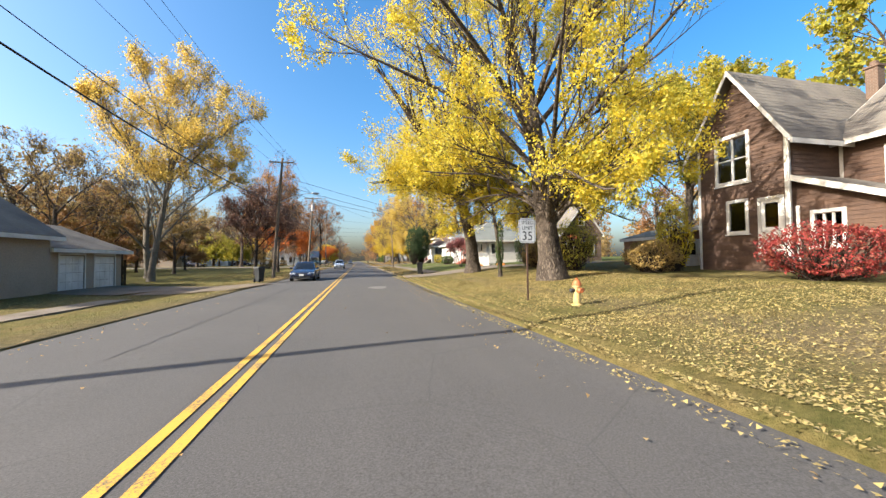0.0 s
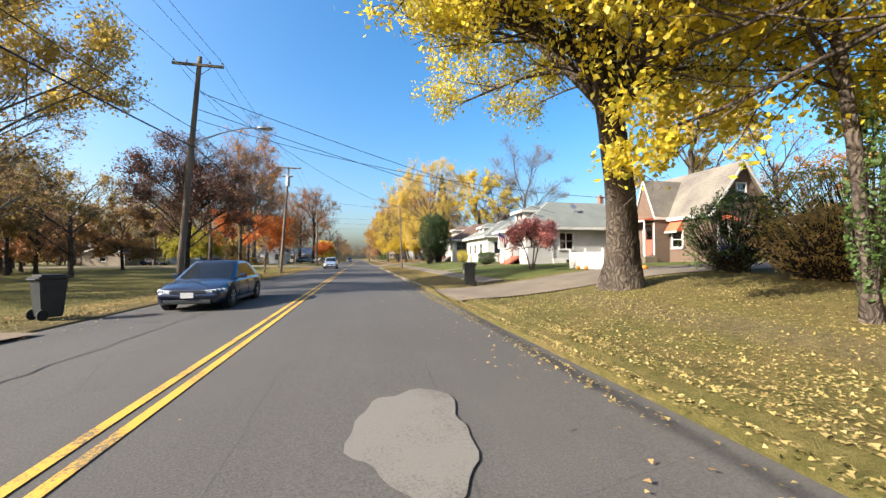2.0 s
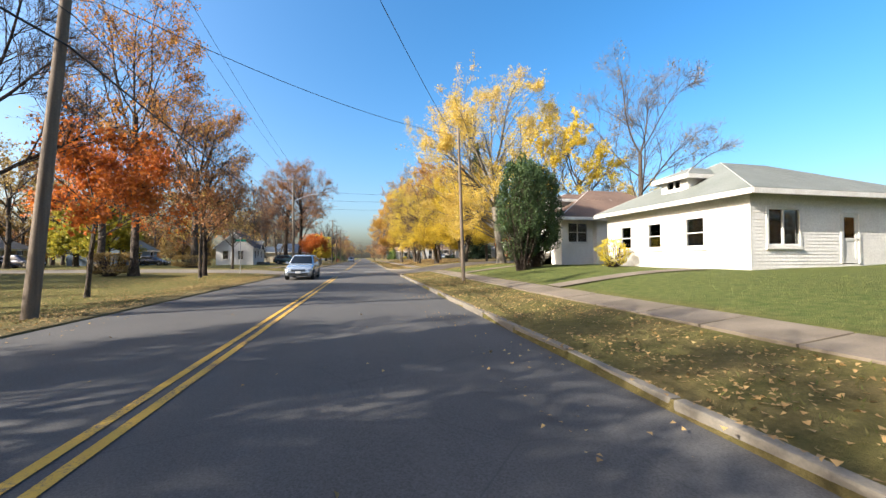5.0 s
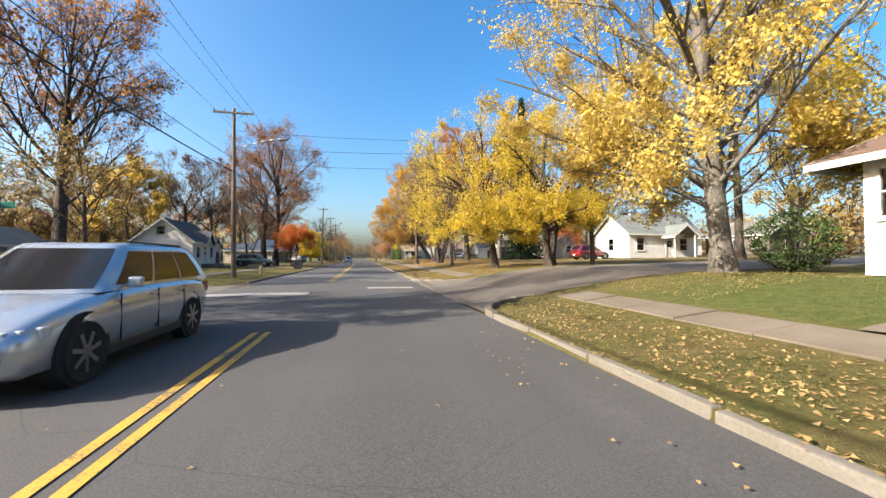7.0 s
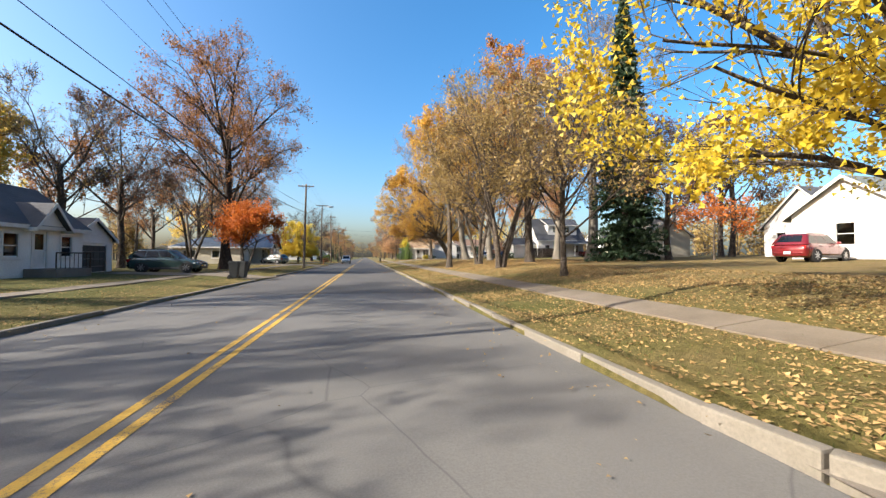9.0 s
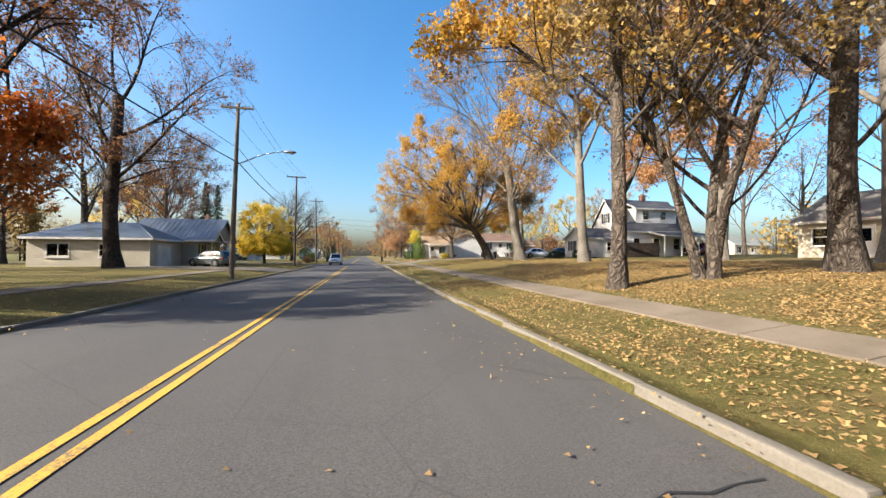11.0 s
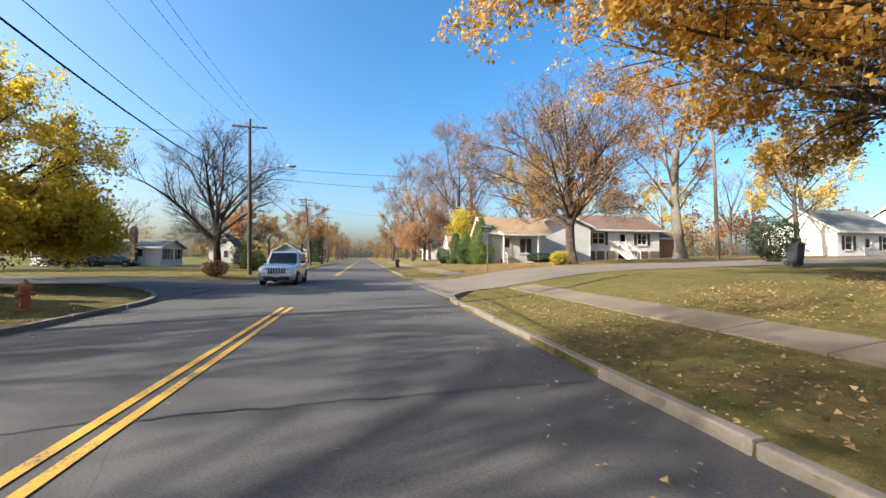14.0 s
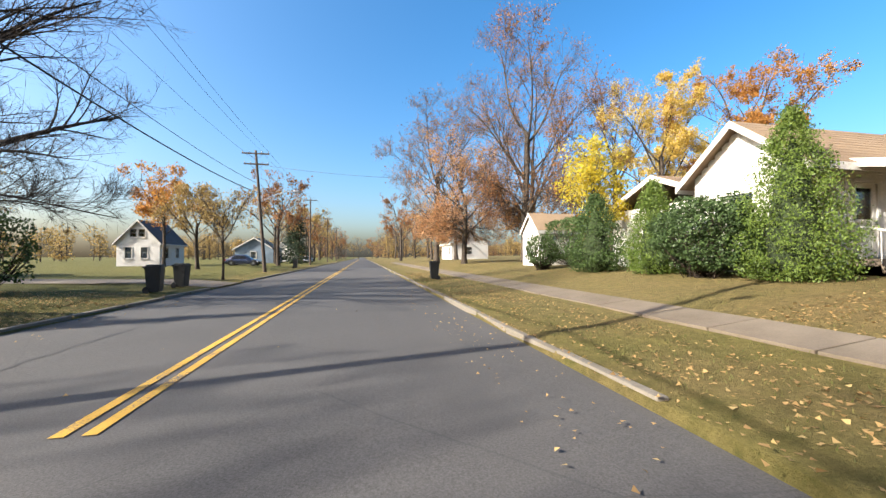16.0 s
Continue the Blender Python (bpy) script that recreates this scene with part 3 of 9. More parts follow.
for x, y, rx, ry, seed in ((2.5, 22.1, 0.62, 0.95, 5),):
    ph = np.random.default_rng(seed).uniform(0, 6.28, 4)
    ring = [(math.cos(a), math.sin(a), 0.9 + sum(w * math.sin(m * a + p) for w, m, p in zip((0.12, 0.09, 0.06, 0.04), (2, 3, 5, 9), ph))) for a in (k * math.tau / 40 for k in range(40))]
    vs = [(x + c * q * rx, y + s_ * q * ry, 0.03 * (1 - ((x - rx) / 4.7) ** 2) - 0.021) for c, s_, q in ring]
    tagged(new("road_patch", fast_mesh("road_patch", vs, [tuple(range(40))], ROAD_PATCH)), "pale worn patch in the asphalt", "road marking", kind="structure")


def tar_line(pts, w=0.05, seed=1):
    """A crack sealed with tar, wandering over the asphalt."""
    r = random.Random(seed)
    vs, fs = [], []
    for (ax, ay), (bx, by) in zip(pts, pts[1:]):
        n = max(2, int(math.hypot(bx - ax, by - ay) / 0.25))
        d = Vector((bx - ax, by - ay)).normalized()
        o = Vector((-d.y, d.x))
        for k in range(n + 1):
            q = Vector((ax, ay)).lerp(Vector((bx, by)), k / n) + o * r.uniform(-0.05, 0.05)
            ww = w * r.uniform(0.5, 1.2) / 2
            z = 0.03 * (1 - (q.x / 4.7) ** 2) - 0.03 + 0.008
            vs += [(*(q - o * ww), z), (*(q + o * ww), z)]
            if k:
                i = len(vs) - 4
                fs.append((i, i + 1, i + 3, i + 2))
    return tagged(new("tar_seam", fast_mesh("tar_seam", vs, fs, TAR)), "black tar seam sealing a crack", "road", kind="structure")


SEAMS = [[(-4.2, y), (4.8, y + dy)] for y, dy in ((16.2, 0.5), (46.0, 0.6), (66.0, 0.4), (118.5, 0.8), (134.0, 0.8), (147.5, 0.5), (161.0, 0.6), (194.0, 1.0), (208.5, 0.5))] + [[(-2.3, 190), (-2.1, 222)], [(-2.2, 8), (-2.0, 40)]]
for k, pts in enumerate(SEAMS):
    tar_line(pts, 0.025, k)


def flat_path(name, pts, width, lift, material, label):
    """A driveway or path that follows the lawn between points."""
    vs, fs = [], []
    for (ax, ay), (bx, by) in zip(pts, pts[1:]):
        d = Vector((bx - ax, by - ay))
        nrm = Vector((-d.y, d.x)).normalized() * width / 2
        cuts = max(1, int(d.length / 0.8))
        for k in range(cuts + 1):
            q = Vector((ax, ay)) + d * k / cuts
            for side in (-1, -0.33, 0.33, 1):
                x, y = q.x + nrm.x * side, q.y + nrm.y * side
                base = lawn_z(x, y) * sm(4.4, 5.6, abs(x))
                vs.append((x, y, base + lift + 0.015 * (abs(side) < 0.5)))
            if k:
                i = len(vs) - 8
                fs += [(i + j, i + j + 1, i + j + 5, i + j + 4) for j in range(3)]
    me = fast_mesh(name, vs, fs, material, True)
    return tagged(new(name, me), label, "driveway", kind="structure")


flat_path("driveway", [(5.0, 32.6), (9, 32.6), (24, 32.8)], 4.2, 0.035, CONCRETE, "pale concrete driveway crossing the verge")
flat_path("driveway", [(-4.4, 24.8), (-9, 25.4), (-15.4, 27.6)], 6.0, 0.035, DIRT, "packed gravel driveway strewn with leaves")
flat_path("driveway", [(-4.4, 153.5), (-9, 153.8), (-18, 155)], 7.0, 0.035, CONCRETE, "grey concrete driveway in front of the house")
flat_path("driveway", [(-4.4, 119.6), (-9, 120.6), (-14.4, 122.5)], 3.6, 0.035, CONCRETE, "concrete driveway beside the small house")
flat_path("driveway", [(-4.4, 205.5), (-9, 205.5), (-22, 206)], 3.4, 0.035, CONCRETE, "concrete driveway across the lawn")
flat_path("garden_path", [(8.9, 49.7), (14.0, 49.7)], 1.1, 0.04, CONCRETE, "concrete path to the porch steps")
flat_path("garden_path", [(8.9, 74.2), (14.0, 74.2)], 1.1, 0.04, CONCRETE, "concrete path to the porch steps")
flat_path("garden_path", [(8.9, 61.5), (15.5, 61.5)], 1.0, 0.04, CONCRETE, "concrete path to the house door")


def pieces(parent, name, size, spots, material, bevel=0.02):
    """Alike stones on one shared mesh."""
    bm = bmesh.new()
    box(bm, (-size[0] / 2, -size[1] / 2, -size[2]), (size[0] / 2, size[1] / 2, 0), bevel)
    me = bpy.data.meshes.new(name)
    bm.to_mesh(me)
    bm.free()
    me.materials.append(material)
    for m in spots:
        ob = new(name, me)
        ob.parent = parent
        ob.matrix_world = m


rnd = random.Random(5)
# ---- trees and shrubs ----


def tubes(P0, P1, R0, R1, sides):
    """Open tapered tubes between pairs of points."""
    P0, P1 = np.asarray(P0, float), np.asarray(P1, float)
    R0, R1 = np.asarray(R0, float), np.asarray(R1, float)
    d = P1 - P0
    ln = np.maximum(np.linalg.norm(d, axis=1, keepdims=True), 1e-6)
    d = d / ln
    ref = np.where(np.abs(d[:, 2:3]) > 0.9, np.array([[1.0, 0, 0]]), np.array([[0, 0, 1.0]]))
    a = np.cross(d, ref)
    a /= np.linalg.norm(a, axis=1, keepdims=True)
    b = np.cross(d, a)
    ang = np.arange(sides) * 2 * np.pi / sides
    ring = a[:, None, :] * np.cos(ang)[None, :, None] + b[:, None, :] * np.sin(ang)[None, :, None]
    lo = P0[:, None, :] - d[:, None, :] * (R0 * 0.5)[:, None, None] + ring * R0[:, None, None]
    hi = P1[:, None, :] + d[:, None, :] * (R1 * 0.3)[:, None, None] + ring * R1[:, None, None]
    v = np.concatenate([lo, hi], 1).reshape(-1, 3)
    base = (np.arange(len(P0)) * 2 * sides)[:, None]
    k = np.arange(sides)
    k2 = (k + 1) % sides
    f = np.stack([base + k, base + k2, base + sides + k2, base + sides + k], -1).reshape(-1, 4)
    return v, f


def leaf_quads(centres, size, rng, droop=0.3, aspect=0.62, slim=False):
    """Single leaves: pointed blades, turned at random; slim ones have three corners."""
    n = len(centres)
    a = rng.normal(size=(n, 3))
    a[:, 2] -= droop
    a /= np.linalg.norm(a, axis=1, keepdims=True)
    b = np.cross(a, rng.normal(size=(n, 3)))
    b /= np.maximum(np.linalg.norm(b, axis=1, keepdims=True), 1e-6)
    s = size * rng.uniform(0.6, 1.35, (n, 1))
    c = np.asarray(centres)
    if slim:
        v = np.stack([c - a * s * 0.5, c + b * s * aspect * 0.62 + a * s * 0.35, c - b * s * aspect * 0.62 + a * s * 0.35], 1).reshape(-1, 3)
        return v, np.arange(3 * n).reshape(n, 3)
    v = np.stack([c - a * s * 0.5, c + b * s * aspect * 0.5 + a * s * 0.08, c + a * s * 0.5, c - b * s * aspect * 0.5 + a * s * 0.08], 1).reshape(-1, 3)
    f = np.arange(4 * n).reshape(n, 4)
    return v, f


def ribbons(A, B, w0, w1, rng):
    """The finest twigs: slim blades a centimetre wide."""
    d = B - A
    s = np.cross(d, rng.normal(size=d.shape))
    s /= np.maximum(np.linalg.norm(s, axis=1, keepdims=True), 1e-6)
    v = np.stack([A - s * w0, A + s * w0, B + s * w1], 1).reshape(-1, 3)
    return v, np.arange(len(v)).reshape(-1, 3)


THICK = 1.7
UP = np.array([0.0, 0.0, 1.0])


def unit(v):
    return v / np.maximum(np.linalg.norm(v, axis=-1, keepdims=True), 1e-6)


def cubic(P, t):
    """Point and tangent of cubic curves P (four arrays of points) at t."""
    q = 1 - t
    p = q ** 3 * P[0] + 3 * q * q * t * P[1] + 3 * q * t * t * P[2] + t ** 3 * P[3]
    d = q * q * (P[1] - P[0]) + 2 * q * t * (P[2] - P[1]) + t * t * (P[3] - P[2])
    return p, unit(d)


def curve_tubes(P, r0, r1, segs, sides, power=0.85):
    """Tapered tubes along many cubic curves."""
    n = len(r0)
    ts = np.linspace(0, 1, segs + 1)
    pts = np.stack([cubic(P, np.full((n, 1), t))[0] for t in ts], 1)
    rad = np.stack([r1 + (r0 - r1) * (1 - t) ** power for t in ts], 1)
    return tubes(pts[:, :-1].reshape(-1, 3), pts[:, 1:].reshape(-1, 3), rad[:, :-1].ravel(), rad[:, 1:].ravel(), sides)


def make_tree(name, at, label, leaf, h=12.0, base=3.0, r=4.5, trunk=0.3, tips=220, leaves=25, size=0.16, lean=(0.0, 0.0), bark=None, twig=None, twigs=5, seed=1, lumps=12, flat=1.0, spread=0.55, group="", stems=1, vase=0.0, category="tree", twig_len=0.8, top_only=0.0, sub=1, rise=0.42, fine=1.0, skirt=0.0, fork=0.42, low_only=1.0, limbs=0):
    """A broadleaved tree: trunk, rising limbs that reach the crown's outline, boughs and branches in turn, twigs, and single leaves."""
    rng = np.random.default_rng(seed)
    cz, rz = (h + base) / 2, (h - base) / 2
    centre = np.array([lean[0], lean[1], cz])
    size_xyz = np.array([r, r, rz])

    def inside(S, E):
        """Draws ends back that reach too far out of the crown, and up where they hang over the road."""
        q = np.linalg.norm((E - centre) / size_xyz, axis=1, keepdims=True)
        E = np.where(q > 1.06, S + (E - S) * np.clip(1.9 - 0.9 * q, 0.3, 1.0), E)
        over = (E[:, 0] + at[0] > -4.6) & (E[:, 0] + at[0] < 5.6)
        E[over, 2] = np.maximum(E[over, 2], 5.2)
        return E

    # trunk
    V, F, off = [], [], 0

    def add(v, f):
        nonlocal off
        V.append(v)
        F.append(f + off)
        off += len(v)

    topz = base + (fork if stems == 1 else 0.3) * (h - base)
    stem_pts = []
    for s in range(stems):
        ang = s * math.tau / max(1, stems) + rng.uniform(0, 1)
        out = np.array([math.cos(ang), math.sin(ang), 0])
        t = np.linspace(0, 1, 10)[:, None]
        ph = rng.uniform(0, math.tau, 4)
        wob = np.concatenate([np.sin(t * 5 + ph[0]) - np.sin(ph[0]), np.sin(t * 4.3 + ph[1]) - np.sin(ph[1]), 0 * t], 1) * trunk * 0.28
        p = np.array([[lean[0] * 0.6, lean[1] * 0.6, 0]]) * t ** 1.4 + UP * (-0.15 + (topz + 0.15) * t) + wob
        if stems > 1:
            p = p + out * (trunk * 0.8 + 0.34 * r * t ** 1.2)
        rad = trunk * (1 if stems == 1 else 0.75) * (0.98 - 0.34 * t[:, 0] + 0.5 * np.exp(-t[:, 0] * topz / (0.9 * trunk + 0.05)))
        stem_pts.append((p, rad))
        v, f = tubes(p[:-1], p[1:], rad[:-1], rad[1:], 14 if tips > 200 else 7)
        if tips > 200:
            # ribs and swellings, strongest at the foot
            q = v - np.stack([np.interp(v[:, 2], p[:, 2], p[:, k]) for k in range(2)] + [v[:, 2]], 1)
            a = np.arctan2(q[:, 1], q[:, 0])
            lump = 0.07 * np.sin(3 * a + ph[2] + 0.5 * v[:, 2]) + 0.05 * np.sin(5 * a - 0.8 * v[:, 2] + ph[3]) + 0.22 * np.exp(-np.maximum(v[:, 2], 0) / (1.2 * trunk)) * np.maximum(np.sin(4 * a + ph[1]), 0)
            v = v + q * lump[:, None] * np.array([1, 1, 0])
        add(v, f)
    # limbs
    n1 = limbs or int(np.clip(lumps * 0.72, 8, 17))
    nk = int(round(skirt * 35))
    u = (np.arange(n1) + 0.5) / n1
    az = np.arange(n1) * 2.39996 + rng.uniform(0, 6.28) + rng.normal(size=n1) * 0.25
    zu = (-0.42 + 1.37 * u) * flat
    ru = np.sqrt(np.clip(1 - zu ** 2, 0.02, 1)) * rng.uniform(0.72, 1.0, n1)
    E1 = centre + np.stack([np.cos(az) * ru * r * (1 + vase * zu), np.sin(az) * ru * r * (1 + vase * zu), zu * rz * rng.uniform(0.85, 1.02, n1)], 1)
    if nk:
        ak = rng.uniform(0, 6.28, nk)
        rk = r * rng.uniform(0.45, 0.85, nk)
        E1 = np.concatenate([E1, np.stack([lean[0] * 0.7 + np.cos(ak) * rk, lean[1] * 0.7 + np.sin(ak) * rk, base + rng.uniform(0.0, 0.2, nk) * (h - base)], 1)])
        u = np.concatenate([u, rng.uniform(0.0, 0.3, nk)])
        n1 += nk
    E1[:, 2] = np.maximum(E1[:, 2], base * 0.75)
    over = (E1[:, 0] + at[0] > -4.6) & (E1[:, 0] + at[0] < 5.6)
    E1[over, 2] = np.maximum(E1[over, 2], 5.4)
    zs = base * 0.9 + (topz - base * 0.9) * np.clip(u * 1.15 + rng.normal(size=n1) * 0.1, 0, 1)
    S1 = np.array([[np.interp(z, stem_pts[i % stems][0][:, 2], stem_pts[i % stems][0][:, k]) for k in range(3)] for i, z in enumerate(zs)])
    D = E1 - S1
    L1 = np.linalg.norm(D, axis=1, keepdims=True)
    flatd = unit(D * np.array([1, 1, 0]))
    steep = np.clip(D[:, 2:3] / L1, -0.3, 1)
    T0 = unit(flatd * (1.05 - 0.5 * np.maximum(steep, 0)) + UP * (0.35 + 0.8 * rise))
    C1 = S1 + T0 * L1 * 0.4 + rng.normal(size=D.shape) * L1 * 0.035
    C2 = E1 - unit(D / L1 + flatd * 0.35 + UP * (0.5 * rise - 0.35)) * L1 * 0.34 + rng.normal(size=D.shape) * L1 * 0.045
    P1 = (S1, C1, C2, E1)
    ra = trunk * rng.uniform(0.2, 0.4, n1) * np.clip(L1[:, 0] / L1.mean(), 0.6, 1.2)
    if not limbs:
        ra = np.minimum(ra, 0.14)
    else:
        ra *= 1.75 if limbs < 8 else 1.2
    if nk:
        ra[-nk:] *= 0.34 if limbs else 0.6
    add(*curve_tubes(P1, ra, np.full(n1, 0.014 + 0.02 * trunk), *((9, 8) if tips > 200 else (5, 4))))
    # boughs on the limbs, and branches on the boughs
    amount = float(np.clip(tips / 450, 0.4, 1.3)) ** 0.5

    def offshoots(P, L, r0, r1, count, lo, hi, reach, power, limit, turn):
        n = len(r0)
        k = np.repeat(np.arange(n), count)
        t = rng.uniform(lo, hi, (len(k), 1))
        Q = tuple(a[k] for a in P)
        S, T = cubic(Q, t)
        side = unit(np.cross(T, rng.normal(size=T.shape)))
        d = unit(T * 0.75 + side * turn * rng.uniform(0.7, 1.25, (len(k), 1)) + UP * 0.42 * rise)
        ln = np.clip(L[k] * (reach - 0.62 * reach * t) * rng.uniform(0.6, 1.25, (len(k), 1)), *limit)
        E = inside(S, S + d * ln + UP * ln * 0.1)
        ln = np.linalg.norm(E - S, axis=1, keepdims=True)
        A = S + unit(T * 0.55 + d) * ln * 0.36 + rng.normal(size=S.shape) * ln * 0.05
        B = E - unit(d + UP * 0.35 * (rise - 0.2)) * ln * 0.33 + rng.normal(size=S.shape) * ln * 0.06
        rr = (r1[k] + (r0[k] - r1[k]) * (1 - t[:, 0]) ** power)
        return (S, A, B, E), ln, rr, k

    P2, L2, rb, _ = offshoots(P1, L1, ra, np.full(n1, 0.014), round((9 if limbs else 8) * amount), 0.2, 0.97, 0.66, 0.85, (0.1 * r, 0.75 * r), 0.75)
    rb = np.minimum(rb * 0.55, 0.01 + 0.015 * L2[:, 0])
    add(*curve_tubes(P2, rb, np.full(len(rb), 0.007), *((4, 5) if tips > 200 else (3, 3))))
    P3, L3, rc, k3 = offshoots(P2, L2, rb, np.full(len(rb), 0.007), round((8 if twigs >= 8 else 6) * amount), 0.18, 1.0, 0.72, 0.85, (0.05 * r, 0.4 * r), 0.7)
    rc = np.minimum(rc * 0.6, 0.005 + 0.007 * L3[:, 0])
    add(*curve_tubes(P3, np.maximum(rc, 0.006), np.full(len(rc), 0.004), 2 if tips > 200 else 1, 3))
    tree = thing(name, at, label, category, group)
    tree.rotation_euler = (0, 0, 0)
    put("trunk", fast_mesh("trunk", np.concatenate(V), np.concatenate(F), bark or BARK, True), tree)
    # twigs
    bare = twigs >= 8
    nt = int(tips * ((13 if abs(at[0]) < 22 else 9) if bare else 5))
    sub = 2 if bare else sub
    k = rng.integers(0, len(rc), nt)
    T0, d = cubic(tuple(a[k] for a in P3), rng.uniform(0.1, 1.0, (nt, 1)))
    d = unit(d + rng.normal(size=d.shape) * 0.5 + UP * (0.12 + 0.5 * max(0.0, rise - 0.3)))
    ln = twig_len * rng.uniform(0.35, 1.1, (nt, 1))
    T1 = T0 + d * ln
    A0, A1 = [T0], [T1]
    for _ in range(sub):
        t = rng.uniform(0.2, 0.8, (nt, 1))
        dd = unit(d + rng.normal(size=d.shape) * 0.42)
        A0.append(T0 + (T1 - T0) * t)
        A1.append(A0[-1] + dd * ln * 0.6)
    A0, A1 = np.concatenate(A0), np.concatenate(A1)
    owner = np.tile(k3[k], 1 + sub)
    v, f = ribbons(A0, A1, 0.007 if abs(at[0]) < 19 else 0.01, 0.003, rng)
    put("branchwork", fast_mesh("branchwork", v, f, twig or TWIG), tree)
    if leaves:
        # trees set back from the road carry fewer, broader leaves
        far = 0.62 if abs(at[0]) > 30 or at[1] > 240 else 1.0
        count, size = int(tips * max(1, round(leaves * THICK * fine * far))), size * (1.2 if far < 1 else 1.0)
        # some boughs are fuller than others
        full = np.exp(rng.normal(size=len(rb)) * 0.65)[owner]
        up = (A0[:, 2] - base) / (h - base)
        full = full * (up > top_only) * (up < low_only)
        if full.sum() <= 0:
            full = full + 1
        pick = rng.choice(len(A0), count, p=full / full.sum())
        c = A0[pick] + (A1[pick] - A0[pick]) * rng.uniform(0.15, 1.1, (count, 1)) + rng.normal(size=(count, 3)) * spread * 0.28
        v, f = leaf_quads(c, size * 1.12 / fine ** 0.5, rng, slim=fine < 1.9)
        put("crown", fast_mesh("crown", v, f, LEAF[leaf]), tree)
    return tree


def make_shrub(name, at, label, leaf, rx, ry, h, n=2500, size=0.09, seed=1, category="shrub", boxy=0.0, stems=14, lift=0.0, group="", lumps=9):
    """A shrub or hedge: bare stems inside, leaves thickest near an uneven outer surface."""
    rng = np.random.default_rng(seed)
    sh = thing(name, at, label, category, group)
    u = rng.normal(size=(n, 3))
    u /= np.linalg.norm(u, axis=1, keepdims=True)
    if boxy:
        u = np.sign(u) * np.abs(u) ** (1 - 0.75 * boxy)
        u /= np.max(np.abs(u), axis=1, keepdims=True) ** boxy * np.linalg.norm(u, axis=1, keepdims=True) ** (1 - boxy)
    bl = rng.normal(size=(lumps, 3))
    bl /= np.linalg.norm(bl, axis=1, keepdims=True)
    dot = np.max(np.clip((u / np.linalg.norm(u, axis=1, keepdims=True)) @ bl.T, 0, 1) ** 4, axis=1)
    rough = np.array([noise.noise(Vector(q) * 2.3 + Vector((seed, 0, 0))) + 0.5 * noise.noise(Vector(q) * 5.5) for q in u])
    rad = (0.78 + (0.24 if not boxy else 0.1) * dot + (0.3 if not boxy else 0.09) * rough) * rng.uniform(0.55, 1.0, n) ** 0.35
    c = u * rad[:, None] * np.array([rx, ry, h * 0.5]) + np.array([0, 0, h * 0.52 + lift])
    c[:, 2] = np.maximum(c[:, 2], 0.05)
    v, f = leaf_quads(c, size, rng, 0.0, 0.55)
    put("foliage", fast_mesh("foliage", v, f, LEAF[leaf]), sh)
    a0 = rng.normal(size=(stems * 6, 3)) * np.array([rx * 0.12, ry * 0.12, 0])
    a1 = c[rng.integers(0, n, stems * 6)]
    a0[:, 2] = -0.05
    mid = a0 * 0.4 + a1 * 0.6
    mid[:, 2] *= 0.8
    v1, f1 = tubes(np.concatenate([a0, mid]), np.concatenate([mid, a1]), np.full(stems * 12, 0.018), np.full(stems * 12, 0.007), 4)
    put("stemwork", fast_mesh("stemwork", v1, f1, BARK_DARK), sh)
    return sh


def make_conifer(name, at, label, h, r, seed=1, leaf="evergreen", base=0.6, density=1.0, size=0.3, category="conifer tree"):
    """A spruce: straight trunk, whorls of drooping boughs, flat needle sprays along them."""
    rng = np.random.default_rng(seed)
    tr = thing(name, at, label, category)
    P0, P1, R0, R1, C, D = [np.array([0, 0, -0.1])], [np.array([0, 0, h])], [h * 0.013 + 0.03], [0.01], [], []
    z = base
    while z < h * 0.985:
        t = (z - base) / (h - base)
        reach = r * (1 - t) ** 0.85 + 0.12
        for _ in range(int(6 * density) + 1):
            a = rng.uniform(0, math.tau)
            ln = reach * rng.uniform(0.65, 1.12)
            tip = np.array([math.cos(a) * ln, math.sin(a) * ln, z - 0.22 * ln + 0.12 * ln * rng.normal() * 0.6])
            root = np.array([0, 0, z])
            P0.append(root)
            P1.append(tip)
            R0.append(0.012 + 0.012 * ln)
            R1.append(0.004)
            m = int((6 + 9 * ln) * density)
            s = rng.uniform(0.15, 1.05, (m, 1))
            side = np.cross(tip - root, [0, 0, 1.0])
            side /= max(1e-6, np.linalg.norm(side))
            C.append(root + (tip - root) * s + side * rng.normal(size=(m, 1)) * 0.16 * ln * (1.1 - s) + np.array([0, 0, 1]) * rng.normal(size=(m, 1)) * 0.07)
        z += (0.2 + 0.035 * (h - z) * 0.4) / density ** 0.5
    v, f = tubes(P0, P1, R0, R1, 5)
    put("trunk", fast_mesh("trunk", v, f, BARK_DARK, True), tr)
    v, f = leaf_quads(np.concatenate(C), size, rng, 0.6, 0.4, True)
    put("needles", fast_mesh("needles", v, f, LEAF[leaf]), tr)
    return tr


